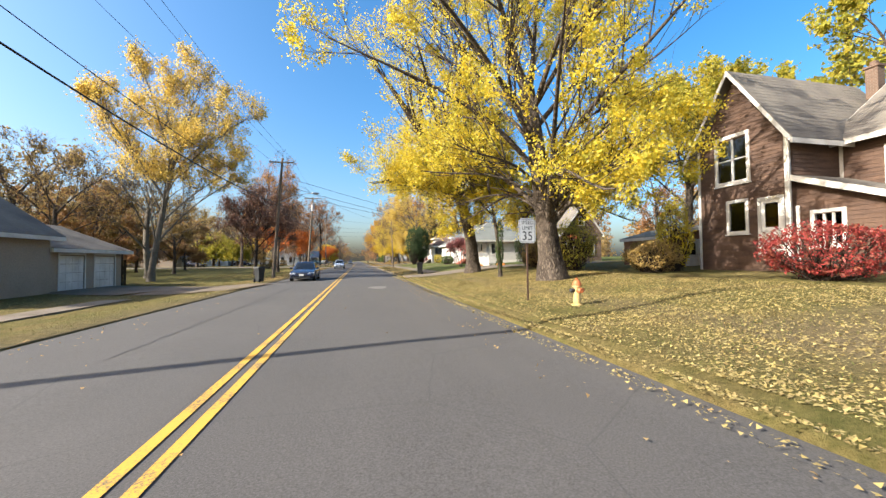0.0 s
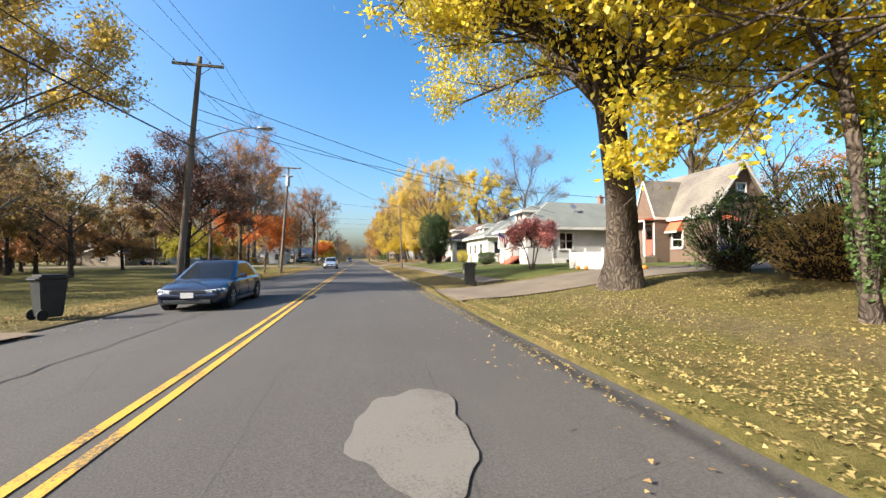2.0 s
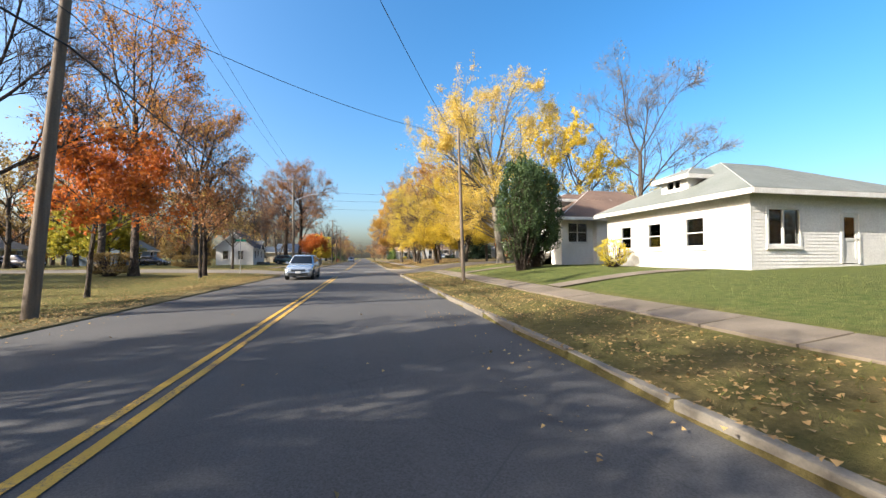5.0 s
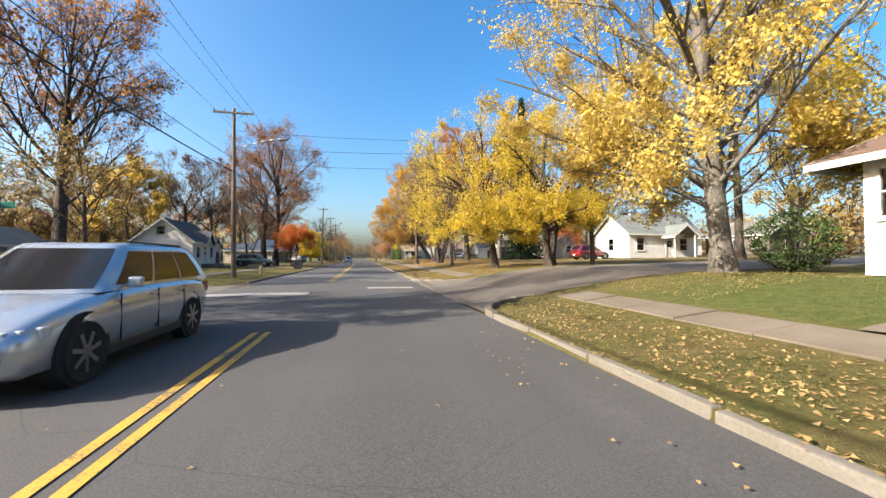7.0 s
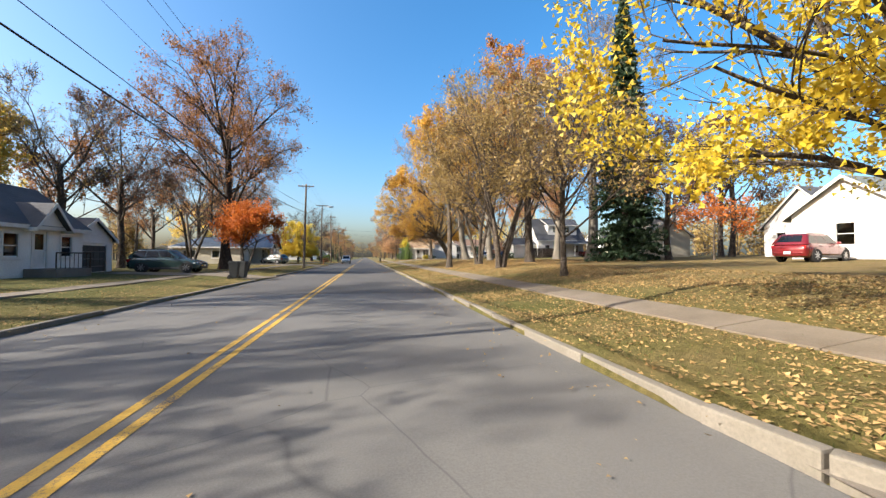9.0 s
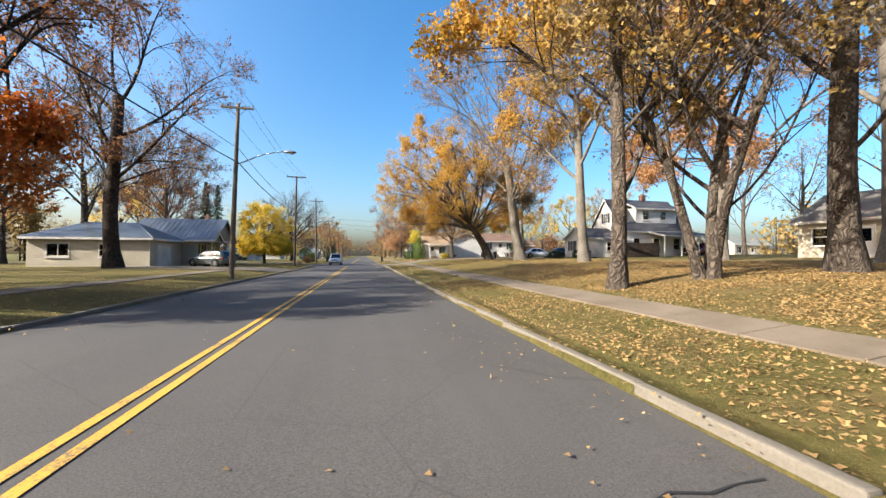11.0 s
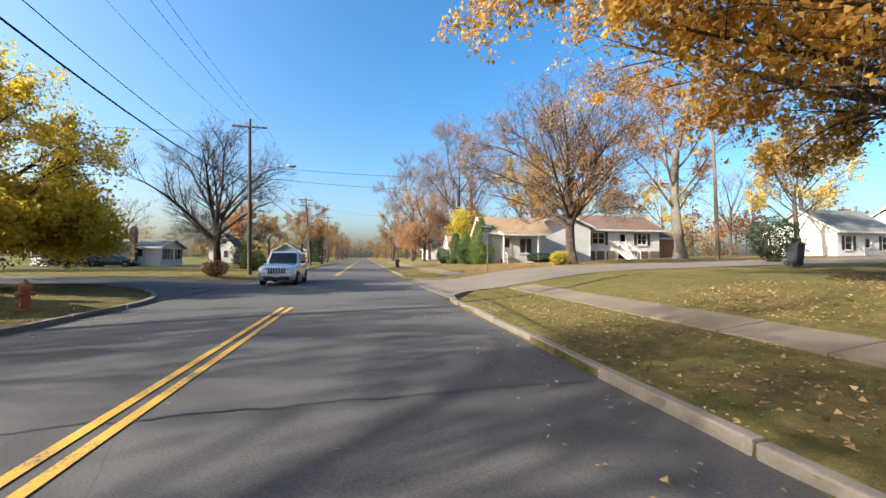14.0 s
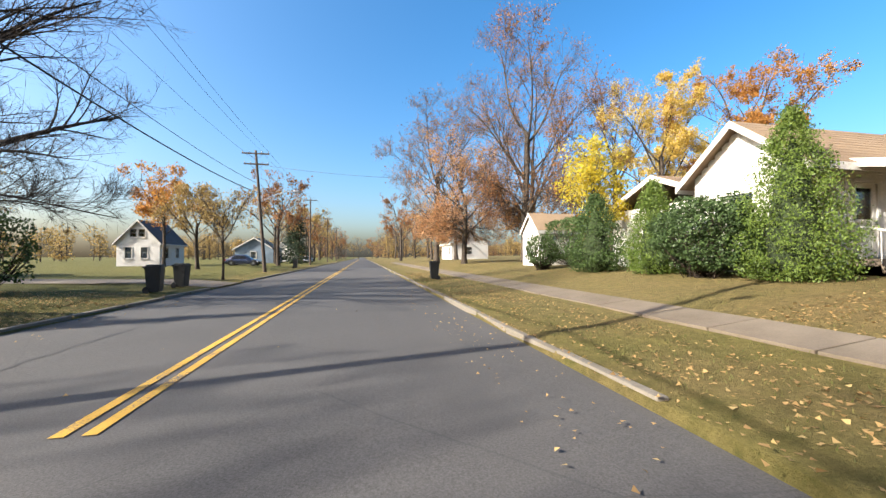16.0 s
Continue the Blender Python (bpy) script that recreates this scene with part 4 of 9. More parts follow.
def make_thuja(name, at, label, h, r, seed=1, n=5000, leaf="thuja", size=0.13, category="evergreen shrub"):
    """A dense pointed evergreen with upright sprays."""
    rng = np.random.default_rng(seed)
    tr = thing(name, at, label, category)
    # sprays stand in tufts that push out past one another
    m = n // 26
    t = rng.uniform(0, 1, m) ** 1.3
    a = rng.uniform(0, math.tau, m)
    prof = np.where(t < 0.25, 0.78 + 0.88 * t, (1 - (t - 0.25) / 0.75) ** 0.8)
    reach = r * (prof + 0.05) * rng.uniform(0.78, 1.22, m)
    tuft = np.stack([np.cos(a) * reach, np.sin(a) * reach, t * h * 0.97 + 0.12], 1)
    k = rng.integers(0, m, n)
    s = rng.uniform(0.0, 1.0, (n, 1)) ** 0.6
    c = tuft[k] * (np.array([0.5, 0.5, 1.0]) + s * np.array([0.5, 0.5, 0.0])) + UP * 0.2 * (s - 0.7) + rng.normal(size=(n, 3)) * np.array([0.075, 0.075, 0.09])
    c[:, 2] = np.maximum(c[:, 2], 0.03)
    v, f = leaf_quads(c, size, rng, -1.2, 0.5)
    put("sprays", fast_mesh("sprays", v, f, LEAF[leaf]), tr)
    # solid filler behind the sprays, coloured dark like the shaded inside
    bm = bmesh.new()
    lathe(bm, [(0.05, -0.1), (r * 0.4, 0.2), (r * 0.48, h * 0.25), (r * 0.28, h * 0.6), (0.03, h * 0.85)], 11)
    part("shade_core", bm, mat("shaded_inner_green", (0.03, 0.046, 0.014), 0.95, bump=0.4), tr, smooth=True)
    return tr


def at(x, y, dz=-0.03):
    return (x, y, top_z(x, y) + dz)

# ---- the trees along the road ----
# beside the brown house and the two small houses after it
make_tree("maple_tree", at(10.9, 18.4), "huge old maple with yellow leaves and thick trunk", "yellow", h=19, base=2.6, r=9.0, trunk=0.56, tips=640, leaves=58, size=0.165, lean=(-2.2, 0.0), fine=2.0, seed=11, twigs=5, lumps=26, skirt=0.5, rise=0.8)
make_tree("young_tree", at(10.0, 23.3), "slim ivy-clad young tree with yellow-green leaves", "yellowgreen", h=11, base=3.5, r=2.8, trunk=0.12, tips=110, leaves=30, size=0.11, lean=(-1.4, 0.3), fine=1.5, seed=12)
make_tree("maple_tree", at(10.1, 29.3), "forked maple with thick trunk and yellow leaves", "yellow", h=17, base=5.4, r=7.2, trunk=0.5, tips=560, leaves=46, size=0.14, lean=(-3.3, -3.4), fine=2.0, seed=13, lumps=24, bark=BARK, skirt=0.5, fork=0.12, limbs=6, rise=0.6)
make_tree("maple_tree", at(27.5, 23.5), "tall yellow-green tree behind the brown house", "yellowgreen", h=15, base=3, r=5.5, trunk=0.32, tips=260, leaves=60, size=0.2, seed=14)
make_tree("maple_tree", at(37, 18), "tall yellow-green tree behind the brown house", "yellowgreen", h=19, base=4, r=7.5, trunk=0.4, tips=280, leaves=60, size=0.24, seed=15)
make_tree("maple_tree", at(28.0, 27.0), "tall yellow tree behind the thicket", "yellow", h=16, base=4, r=6, trunk=0.35, tips=220, leaves=40, size=0.22, seed=16)
make_tree("maple_tree", at(37.5, 53.0), "golden tree behind the brick house", "gold", h=21, base=5, r=7.0, trunk=0.36, tips=260, leaves=60, size=0.2, seed=17)
make_tree("ornamental_tree", at(11.9, 39.4), "small ornamental tree with rose-red leaves on the lawn", "pink", h=2.75, base=1.1, r=1.45, trunk=0.07, tips=120, leaves=34, size=0.1, seed=18, stems=3, twig_len=0.4)
make_shrub("evergreen_tree", at(12.9, 71.2), "dark round-topped evergreen tree beside the pale house", "conifer", 1.7, 1.7, 6.8, 24000, 0.115, 19, "evergreen tree", stems=30, lumps=12, lift=0.3)
make_shrub("evergreen_tree", at(11.4, 69.9), "dark round-topped evergreen tree close to another", "conifer", 1.5, 1.5, 6.5, 20000, 0.115, 219, "evergreen tree", stems=30, lumps=12, lift=0.3)
make_tree("maple_tree", at(-8.9, 66.6), "low maple with bright orange leaves beside the pole", "deeporange", h=6.2, base=1.9, r=2.9, trunk=0.1, tips=170, leaves=30, size=0.14, seed=220, lean=(0.6, 0))
make_tree("maple_tree", at(14.6, 81.8), "broad golden maple at the street corner", "gold", h=17, base=2.4, r=7.2, trunk=0.36, tips=480, leaves=64, size=0.14, fine=1.7, seed=20, lumps=26, bark=BARK_PALE, lean=(-2.0, 0), skirt=0.35, rise=0.45)
make_tree("maple_tree", at(14.2, 94), "low-branched maple with bright yellow leaves", "lemon", h=10.5, base=2.3, r=5.2, trunk=0.36, tips=300, leaves=66, size=0.125, fine=1.8, seed=21, stems=2, lumps=14, skirt=0.6)
make_tree("maple_tree", at(11.4, 97), "low-branched maple with bright yellow leaves", "lemon", h=11, base=1.9, r=5.4, trunk=0.26, tips=280, leaves=56, size=0.125, fine=1.6, seed=22, lean=(-1.6, -0.8), lumps=14, skirt=0.5)
make_tree("crabapple_tree", at(10.8, 108.2), "small bare-twigged tree with a few tan leaves", "brown", h=8.6, base=1.9, r=3.4, trunk=0.15, tips=240, leaves=22, size=0.12, seed=24, twigs=9, rise=0.25, twig_len=1.0, lumps=20)
make_tree("crabapple_tree", at(11.6, 118.6), "multi-stemmed spreading tree with tan leaves", "brown", h=14, base=1.6, r=5.2, trunk=0.24, tips=360, leaves=34, size=0.12, seed=25, stems=4, twigs=9, rise=0.25, twig_len=1.0, lumps=20)
make_tree("crabapple_tree", at(12.6, 127.0), "spreading tree with tan leaves beside the road", "brown", h=15, base=1.8, r=5.4, trunk=0.22, tips=280, leaves=34, size=0.14, seed=26, stems=3, twigs=9, rise=0.25, twig_len=1.0, lumps=20)
make_tree("oak_tree", at(17.5, 126.5), "tall oak with orange leaves", "orange", h=21, base=4, r=6.2, trunk=0.4, tips=300, leaves=40, size=0.2, seed=27)
make_tree("bare_tree", at(26.5, 130.0), "very tall bare grey-barked tree", "brown", h=26, base=7, r=6.5, trunk=0.55, tips=416, leaves=3, size=0.2, seed=28, bark=BARK_PALE, twig=TWIG_GREY, twigs=9, twig_len=1.5)
make_conifer("spruce_tree", at(24.5, 122.0), "tall dark shaggy spruce tree", 24.0, 3.1, 29, density=1.7, size=0.42)
make_tree("ornamental_tree", at(28.5, 117.0), "small tree with orange-red leaves on the lawn", "deeporange", h=5.0, base=1.5, r=2.3, trunk=0.09, tips=120, leaves=12, size=0.16, seed=30)
# the wide lawn with tall trees, after the second gap
make_tree("oak_tree", at(19.8, 145.0), "tall oak with orange leaves and grey trunk", "oak", h=24, base=6, r=8.6, trunk=0.4, tips=600, leaves=32, size=0.18, seed=33, bark=BARK_PALE, twigs=11, lean=(-1.5, 0))
make_tree("oak_tree", at(27.6, 140), "tall oak with orange leaves and grey trunk", "salmon", h=22, base=5.5, r=9, trunk=0.42, tips=540, leaves=48, size=0.15, seed=34, bark=BARK_PALE, skirt=0.15)
make_tree("bare_tree", at(19.2, 156.4), "tall nearly bare tree with smooth grey trunk", "oakbrown", h=25, base=6.5, r=10.4, trunk=0.58, tips=640, leaves=14, size=0.16, seed=35, bark=BARK_PALE, twig=TWIG_GREY, twigs=12, twig_len=1.2, lean=(-3.2, 0), skirt=0.1, fork=0.26)
make_tree("oak_tree", at(17.9, 163.6), "wide leaning oak with orange-brown leaves", "oak", h=16.5, base=3.8, r=9.0, trunk=0.52, tips=640, leaves=48, size=0.17, lean=(-4.4, -0.6), fine=1.8, seed=136, lumps=22, bark=BARK, flat=0.8, fork=0.08, rise=0.12, skirt=0.3)
make_tree("oak_tree", at(17.9, 184.0), "spreading oak with sparse rust-brown leaves", "oakbrown", h=13.5, base=2.8, r=7.2, trunk=0.38, tips=640, leaves=14, size=0.12, seed=37, lumps=28, twigs=9, lean=(-1.2, 0), twig_len=1.0, bark=BARK, fine=1.3, skirt=0.12, rise=0.35)
make_tree("bare_tree", at(34.9, 191.5), "pale-barked tree with few orange leaves", "orange", h=22, base=3.8, r=7.5, trunk=0.5, tips=480, leaves=24, size=0.15, seed=38, bark=BARK_PALE, twig=TWIG_GREY, twigs=9)
make_tree("oak_tree", at(17.0, 217.0), "tall thin-leaved tree of bare limbs and rust leaves", "rust", h=23, base=4.0, r=7.0, trunk=0.36, tips=520, leaves=26, size=0.125, seed=39, twigs=9, twig_len=1.2, skirt=0.3)
make_tree("oak_tree", at(12.2, 221.0), "spreading tree with salmon-orange leaves", "salmon", h=13, base=2.4, r=6.6, trunk=0.27, tips=300, leaves=50, size=0.125, seed=40, twigs=8, skirt=0.6)
make_tree("bare_tree", at(11.5, 232.0), "tall bare grey-brown tree beside the road", "rust", h=22, base=3.5, r=8, trunk=0.32, tips=420, leaves=6, size=0.16, seed=41, twigs=9, twig=TWIG_GREY, twig_len=1.2)
make_tree("oak_tree", at(22.0, 226.0), "tall tree with orange-brown leaves", "orange", h=23, base=2.4, r=6.5, trunk=0.34, tips=300, leaves=40, size=0.125, seed=42, twigs=8, skirt=0.4)
make_tree("maple_tree", at(36.0, 212.0), "golden tree behind the corner house", "orange", h=19, base=4, r=6.4, trunk=0.35, tips=240, leaves=90, size=0.125, seed=43)
make_tree("bare_tree", at(33.0, 86.0), "tall bare grey tree behind the bungalows", "brown", h=23, base=4, r=8.0, trunk=0.3, tips=480, leaves=1, size=0.16, seed=44, twigs=9, twig=TWIG_GREY, twig_len=1.1)
make_tree("maple_tree", at(25.5, 92), "tall bright yellow maple behind the corner", "lemon", h=18, base=4, r=7.0, trunk=0.32, tips=240, leaves=44, size=0.2, seed=45)
make_tree("maple_tree", at(9.8, 127.5), "gold-brown maple beside the road", "oak", h=17, base=3, r=5.8, trunk=0.24, tips=240, leaves=34, size=0.16, seed=46, rise=0.3)
make_tree("oak_tree", at(30.0, 222.0), "tall tree with orange leaves behind the house", "orange", h=23, base=2.4, r=7, trunk=0.34, tips=300, leaves=40, size=0.125, seed=48, twigs=8, skirt=0.3)
make_tree("maple_tree", at(28.0, 213.0), "golden tree behind the corner house", "gold", h=16, base=4, r=5.2, trunk=0.3, tips=200, leaves=84, size=0.125, seed=49)
make_tree("bare_tree", at(31.0, 95.0), "tall bare grey tree beyond the corner", "brown", h=20, base=4, r=7.0, trunk=0.32, tips=420, leaves=1, size=0.16, seed=150, twigs=9, twig=TWIG_GREY, twig_len=1.1)
make_tree("bare_tree", at(28.5, 121.5), "dark tangled tree beside the white house", "dark", h=13, base=2.0, r=4.6, trunk=0.26, tips=320, leaves=16, size=0.16, seed=401, twigs=8)
make_tree("bare_tree", at(40.5, 126.0), "dark tangled tree behind the white house", "dark", h=15, base=2.5, r=5.2, trunk=0.28, tips=320, leaves=14, size=0.18, seed=402, twigs=8)
# across the road
make_tree("bare_tree", at(-23.5, 174.0), "dark tangle of bare branches behind the tan house", "dark", h=14, base=2.2, r=6.5, trunk=0.26, tips=420, leaves=12, size=0.15, seed=410, twigs=9, stems=2)
make_tree("bare_tree", at(-25.0, 176.5), "tall bare brown tree behind the tan house", "brown", h=20, base=3.5, r=7.5, trunk=0.32, tips=560, leaves=1, size=0.18, seed=90, twigs=12, twig=TWIG_GREY, rise=0.9)
make_tree("bare_tree", at(-24.5, 160.0), "tall bare grey tree behind the tan house", "brown", h=17, base=3.5, r=6.5, trunk=0.34, tips=416, leaves=3, size=0.18, seed=91, twigs=9, twig=TWIG_GREY)
make_tree("bare_tree", at(-20.5, 133.5), "tall bare grey tree behind the driveway", "dark", h=16, base=3.0, r=6.0, trunk=0.3, tips=390, leaves=8, size=0.18, seed=92, twigs=9, twig=TWIG_GREY)
make_tree("maple_tree", at(-22.0, 37.0), "bare brown tree behind the garage", "brown", h=11, base=2.5, r=5.2, trunk=0.2, tips=260, leaves=3, size=0.18, seed=93, twigs=8)
make_tree("bare_tree", at(-29.0, 34.0), "spreading bare tree behind the garage", "brown", h=12.5, base=3.0, r=5.6, trunk=0.3, tips=364, leaves=2, size=0.18, seed=94, twigs=9, twig=TWIG_GREY)
make_tree("maple_tree", at(-22.0, 57.0), "tan-leaved tree across the lawn", "brown", h=9.5, base=2.0, r=4.4, trunk=0.2, tips=240, leaves=14, size=0.16, seed=95)
make_tree("cottonwood_tree", at(-14.9, 36.2), "tall vase-shaped tree with yellow leaves on top", "gold", h=18.0, base=3.2, r=5.6, trunk=0.25, tips=480, leaves=44, size=0.15, fine=1.3, lean=(2.6, -0.5), seed=50, rise=1.2, twigs=8, bark=BARK_PALE, twig=TWIG_GREY, vase=0.3, top_only=0.3, lumps=20)
make_tree("cottonwood_tree", at(-18.5, 43.5), "grey-trunked tree with fading yellow leaves", "brown", h=12.5, base=2.4, r=5.0, trunk=0.3, tips=280, leaves=10, size=0.16, seed=51, twigs=8, bark=BARK_PALE)
# the dark leaf colour stands in for a crown seen against the light
make_tree("maple_tree", at(-10.6, 50.6), "round-headed tree with rust-orange leaves, coloured dark as if backlit", "dark", h=10.4, base=2.0, r=4.3, trunk=0.22, tips=460, leaves=24, size=0.13, seed=52, bark=BARK_DARK, twigs=8, lumps=18)
make_tree("maple_tree", at(-10.6, 63.2), "half-bare maple with orange leaves low down", "deeporange", h=13.5, base=2.1, r=4.7, trunk=0.2, tips=480, leaves=5, size=0.15, seed=53, twigs=9, low_only=0.36)
make_tree("maple_tree", at(-9.5, 79.0), "small rust-leaved maple by the road", "rust", h=6.6, base=1.9, r=3.2, trunk=0.12, tips=180, leaves=9, size=0.15, seed=54)
make_tree("bare_tree", at(-14.5, 80.5), "tall slender tree with thin reddish leaves", "orange", h=22, base=4.5, r=5.0, trunk=0.26, tips=364, leaves=14, size=0.16, seed=55, twigs=9, lumps=18)
make_tree("oak_tree", at(-10.0, 81.0), "small tree with dark rust leaves at the corner", "rust", h=8.2, base=2.2, r=3.6, trunk=0.17, tips=260, leaves=8, size=0.15, seed=56, bark=BARK_DARK)
make_tree("bare_tree", at(-19.0, 102.2), "very tall tree with sparse orange leaves", "orange", h=22.5, base=5, r=5.8, trunk=0.42, tips=520, leaves=12, size=0.18, seed=57, twigs=9, twig_len=1.1, lumps=18)
make_tree("young_tree", at(-11.6, 92.5), "small yellowing tree near the corner", "brown", h=7.2, base=2.0, r=2.6, trunk=0.13, tips=160, leaves=9, size=0.14, seed=58, twigs=7)
make_tree("bare_tree", at(-24.0, 93.0), "dark tree with bare limbs", "dark", h=15, base=3.5, r=6.5, trunk=0.34, tips=390, leaves=6, size=0.17, seed=59, twigs=8)
make_tree("maple_tree", at(-26.5, 124.0), "bright yellow tree behind the white house", "gold", h=13.5, base=3, r=4.4, trunk=0.25, tips=200, leaves=52, size=0.22, seed=60)
make_tree("bare_tree", at(-22.0, 128.0), "bare grey tree behind the white house", "brown", h=15, base=3.5, r=5.0, trunk=0.3, tips=364, leaves=2, size=0.16, seed=61, twigs=9, twig=TWIG_GREY)
make_tree("oak_tree", at(-11.0, 131.5), "tall oak with thin purple-rust leaves", "rust", h=21.5, base=5.0, r=6.8, trunk=0.36, tips=640, leaves=24, size=0.14, seed=62, twigs=7, bark=BARK_DARK, twig_len=1.1, rise=0.22, lumps=22, fork=0.5)
make_tree("ornamental_tree", at(-7.9, 127.2), "small round tree with vivid orange leaves", "deeporange", h=5.6, base=1.3, r=2.6, trunk=0.12, tips=200, leaves=46, size=0.14, seed=63, stems=3)
make_tree("maple_tree", at(-17.0, 139.5), "grey-brown thicket of bare trees", "rust", h=15, base=2.0, r=6.5, trunk=0.22, tips=380, leaves=8, size=0.14, seed=64, twigs=9, stems=3)
make_tree("oak_tree", at(-17.6, 152.5), "tall dark oak with rust leaves beside the driveway", "rust", h=24, base=6.5, r=8.5, trunk=0.56, tips=520, leaves=16, size=0.15, seed=65, bark=BARK_DARK, twigs=11, skirt=0.1, rise=0.25)
make_tree("willow_tree", at(-11.5, 174.3), "round drooping tree with golden-yellow leaves", "lemon", h=8.2, base=1.6, r=4.0, trunk=0.19, tips=340, leaves=130, size=0.13, seed=66, lumps=16, skirt=0.8, rise=0.2)
make_tree("bare_tree", at(-12.2, 199), "big gnarled bare tree with spreading limbs", "brown", h=13.8, base=2.4, r=7.8, trunk=0.36, tips=720, leaves=0, size=0.16, seed=67, twigs=11, bark=BARK_DARK, twig_len=1.0, lumps=20, rise=0.42, limbs=11, skirt=0.25, fork=0.3)
make_tree("bare_tree", at(-30.0, 158.0), "bare tree behind the tan house", "rust", h=15, base=3.5, r=6.5, trunk=0.32, tips=390, leaves=4, size=0.18, seed=68, twigs=9)
make_conifer("spruce_tree", at(-24.5, 189.0), "tall narrow dark green spruce", 14.0, 2.3, 69)
make_conifer("spruce_tree", at(-27.5, 203.0), "tall dark green spruce tree", 15.8, 2.7, 70)
make_conifer("spruce_tree", at(-30.5, 206.0), "tall dark green spruce tree", 13.4, 2.7, 71)
make_tree("young_tree", at(-5.75, 208.7), "slim young street tree with few leaves", "brown", h=5.3, base=1.7, r=1.7, trunk=0.08, tips=110, leaves=7, size=0.11, seed=72, twigs=7, twig_len=0.5)
make_tree("maple_tree", at(-13.2, 224.5), "round tan-leaved tree beside the white house", "brown", h=7.8, base=1.9, r=3.7, trunk=0.18, tips=240, leaves=18, size=0.15, seed=73)
make_conifer("spruce_tree", at(-9.0, 256.0), "dark green spruce beside the road", 9.6, 2.7, 74)
make_conifer("spruce_tree", at(-11.5, 262.0), "dark green spruce beside the road", 9.0, 2.5, 75)
make_tree("maple_tree", at(-19.5, 232.0), "orange-tan tree behind the white house", "orange", h=11, base=2.5, r=4.2, trunk=0.2, tips=180, leaves=20, size=0.2, seed=76)

# the grove behind the wide lawn across the road
for k, (x, y, leaf, hh, rr, words) in enumerate((
    (-27.5, 51.0, "oakbrown", 10.5, 4.4, "full tan-orange tree in the grove"), (-34.0, 57.0, "brown", 12.5, 5.0, "tall tan tree in the grove"), (-31.0, 66.5, "salmon", 10.0, 4.2, "pale orange tree in the grove"), (-37.0, 73.0, "brown", 13.0, 5.2, "tall tan tree in the grove"),
    (-28.5, 76.5, "oakbrown", 9.5, 4.0, "full tan-orange tree in the grove"), (-34.0, 44.0, "brown", 11.5, 4.8, "tall tan tree in the grove"), (-41.0, 64.0, "oakbrown", 13.0, 5.4, "full tan-orange tree in the grove"), (-26.5, 98.5, "yellowgreen", 6.5, 3.2, "low olive-yellow tree before the blue-grey house"), (-33.5, 105.0, "yellowgreen", 8.0, 3.6, "low olive-yellow tree before the blue-grey house"), (-43.0, 110.0, "brown", 14.0, 5.4, "tall tan tree behind the small houses"), (-30.0, 125.0, "brown", 14.0, 5.4, "tall tan tree behind the small houses"),
)):
    make_tree("maple_tree", at(x, y), words, leaf, h=hh, base=1.6, r=rr, trunk=0.2, tips=150, leaves=56, size=0.22, seed=420 + k, twigs=6, lumps=14, skirt=0.25)

# trees farther off: a few kinds, repeated along both sides
KINDS = [
    make_tree("far_maple", at(-38, 30), "distant golden-leaved autumn tree", "gold", h=13, base=2.5, r=5, trunk=0.26, tips=120, leaves=30, size=0.19, seed=80, twigs=5, group="distant autumn trees"),
    make_tree("far_oak", at(-42, 52), "distant rust-brown autumn tree", "rust", h=14, base=2.5, r=5.6, trunk=0.28, tips=120, leaves=30, size=0.19, seed=81, twigs=5, group="distant autumn trees"),
    make_tree("far_bare_tree", at(-36, 70), "distant bare grey-branched tree", "brown", h=15, base=3, r=5.2, trunk=0.27, tips=190, leaves=2, size=0.2, seed=82, twigs=7, twig=TWIG_GREY, twig_len=1.2, group="distant autumn trees"),
    make_tree("far_maple", at(-46, 84), "distant orange-leaved autumn tree", "orange", h=12, base=2.2, r=5, trunk=0.25, tips=120, leaves=30, size=0.19, seed=83, twigs=5, group="distant autumn trees"),
    make_tree("far_bare_tree", at(-34, 110), "distant tree with thin tan leaves", "brown", h=13, base=2.4, r=5, trunk=0.24, tips=140, leaves=16, size=0.19, seed=84, twigs=5, twig_len=1.1, group="distant autumn trees"),
]
SPOTS = []
for k in range(17):
    SPOTS.append((-30 - 26 * rnd.random() - (8 if k % 3 == 0 else 0), -5 + 14.0 * k + 4 * rnd.random(), k))
for k in range(14):
    SPOTS.append((40 + 26 * rnd.random(), 20 + 16 * k + 4 * rnd.random(), k + 1))
for k in range(16):
    SPOTS.append((-9 - 9 * rnd.random(), 240 + 13 * k, k + 2))
    SPOTS.append((10 + 9 * rnd.random(), 244 + 12 * k, k + 3))
for k in range(10):
    SPOTS.append((-20 + 4.6 * k + 2 * rnd.random(), 452 + 14 * rnd.random(), k))
for k in range(22):
    SPOTS.append((-27 - 14 * rnd.random(), 20 + 10.5 * k + 3 * rnd.random(), k))
for k in range(16):
    SPOTS.append((-34 - 16 * rnd.random(), 62 + 4.2 * k + 2 * rnd.random(), k))
for k in range(13):
    SPOTS.append((38 + 14 * rnd.random(), 50 + 15.0 * k + 4 * rnd.random(), k))
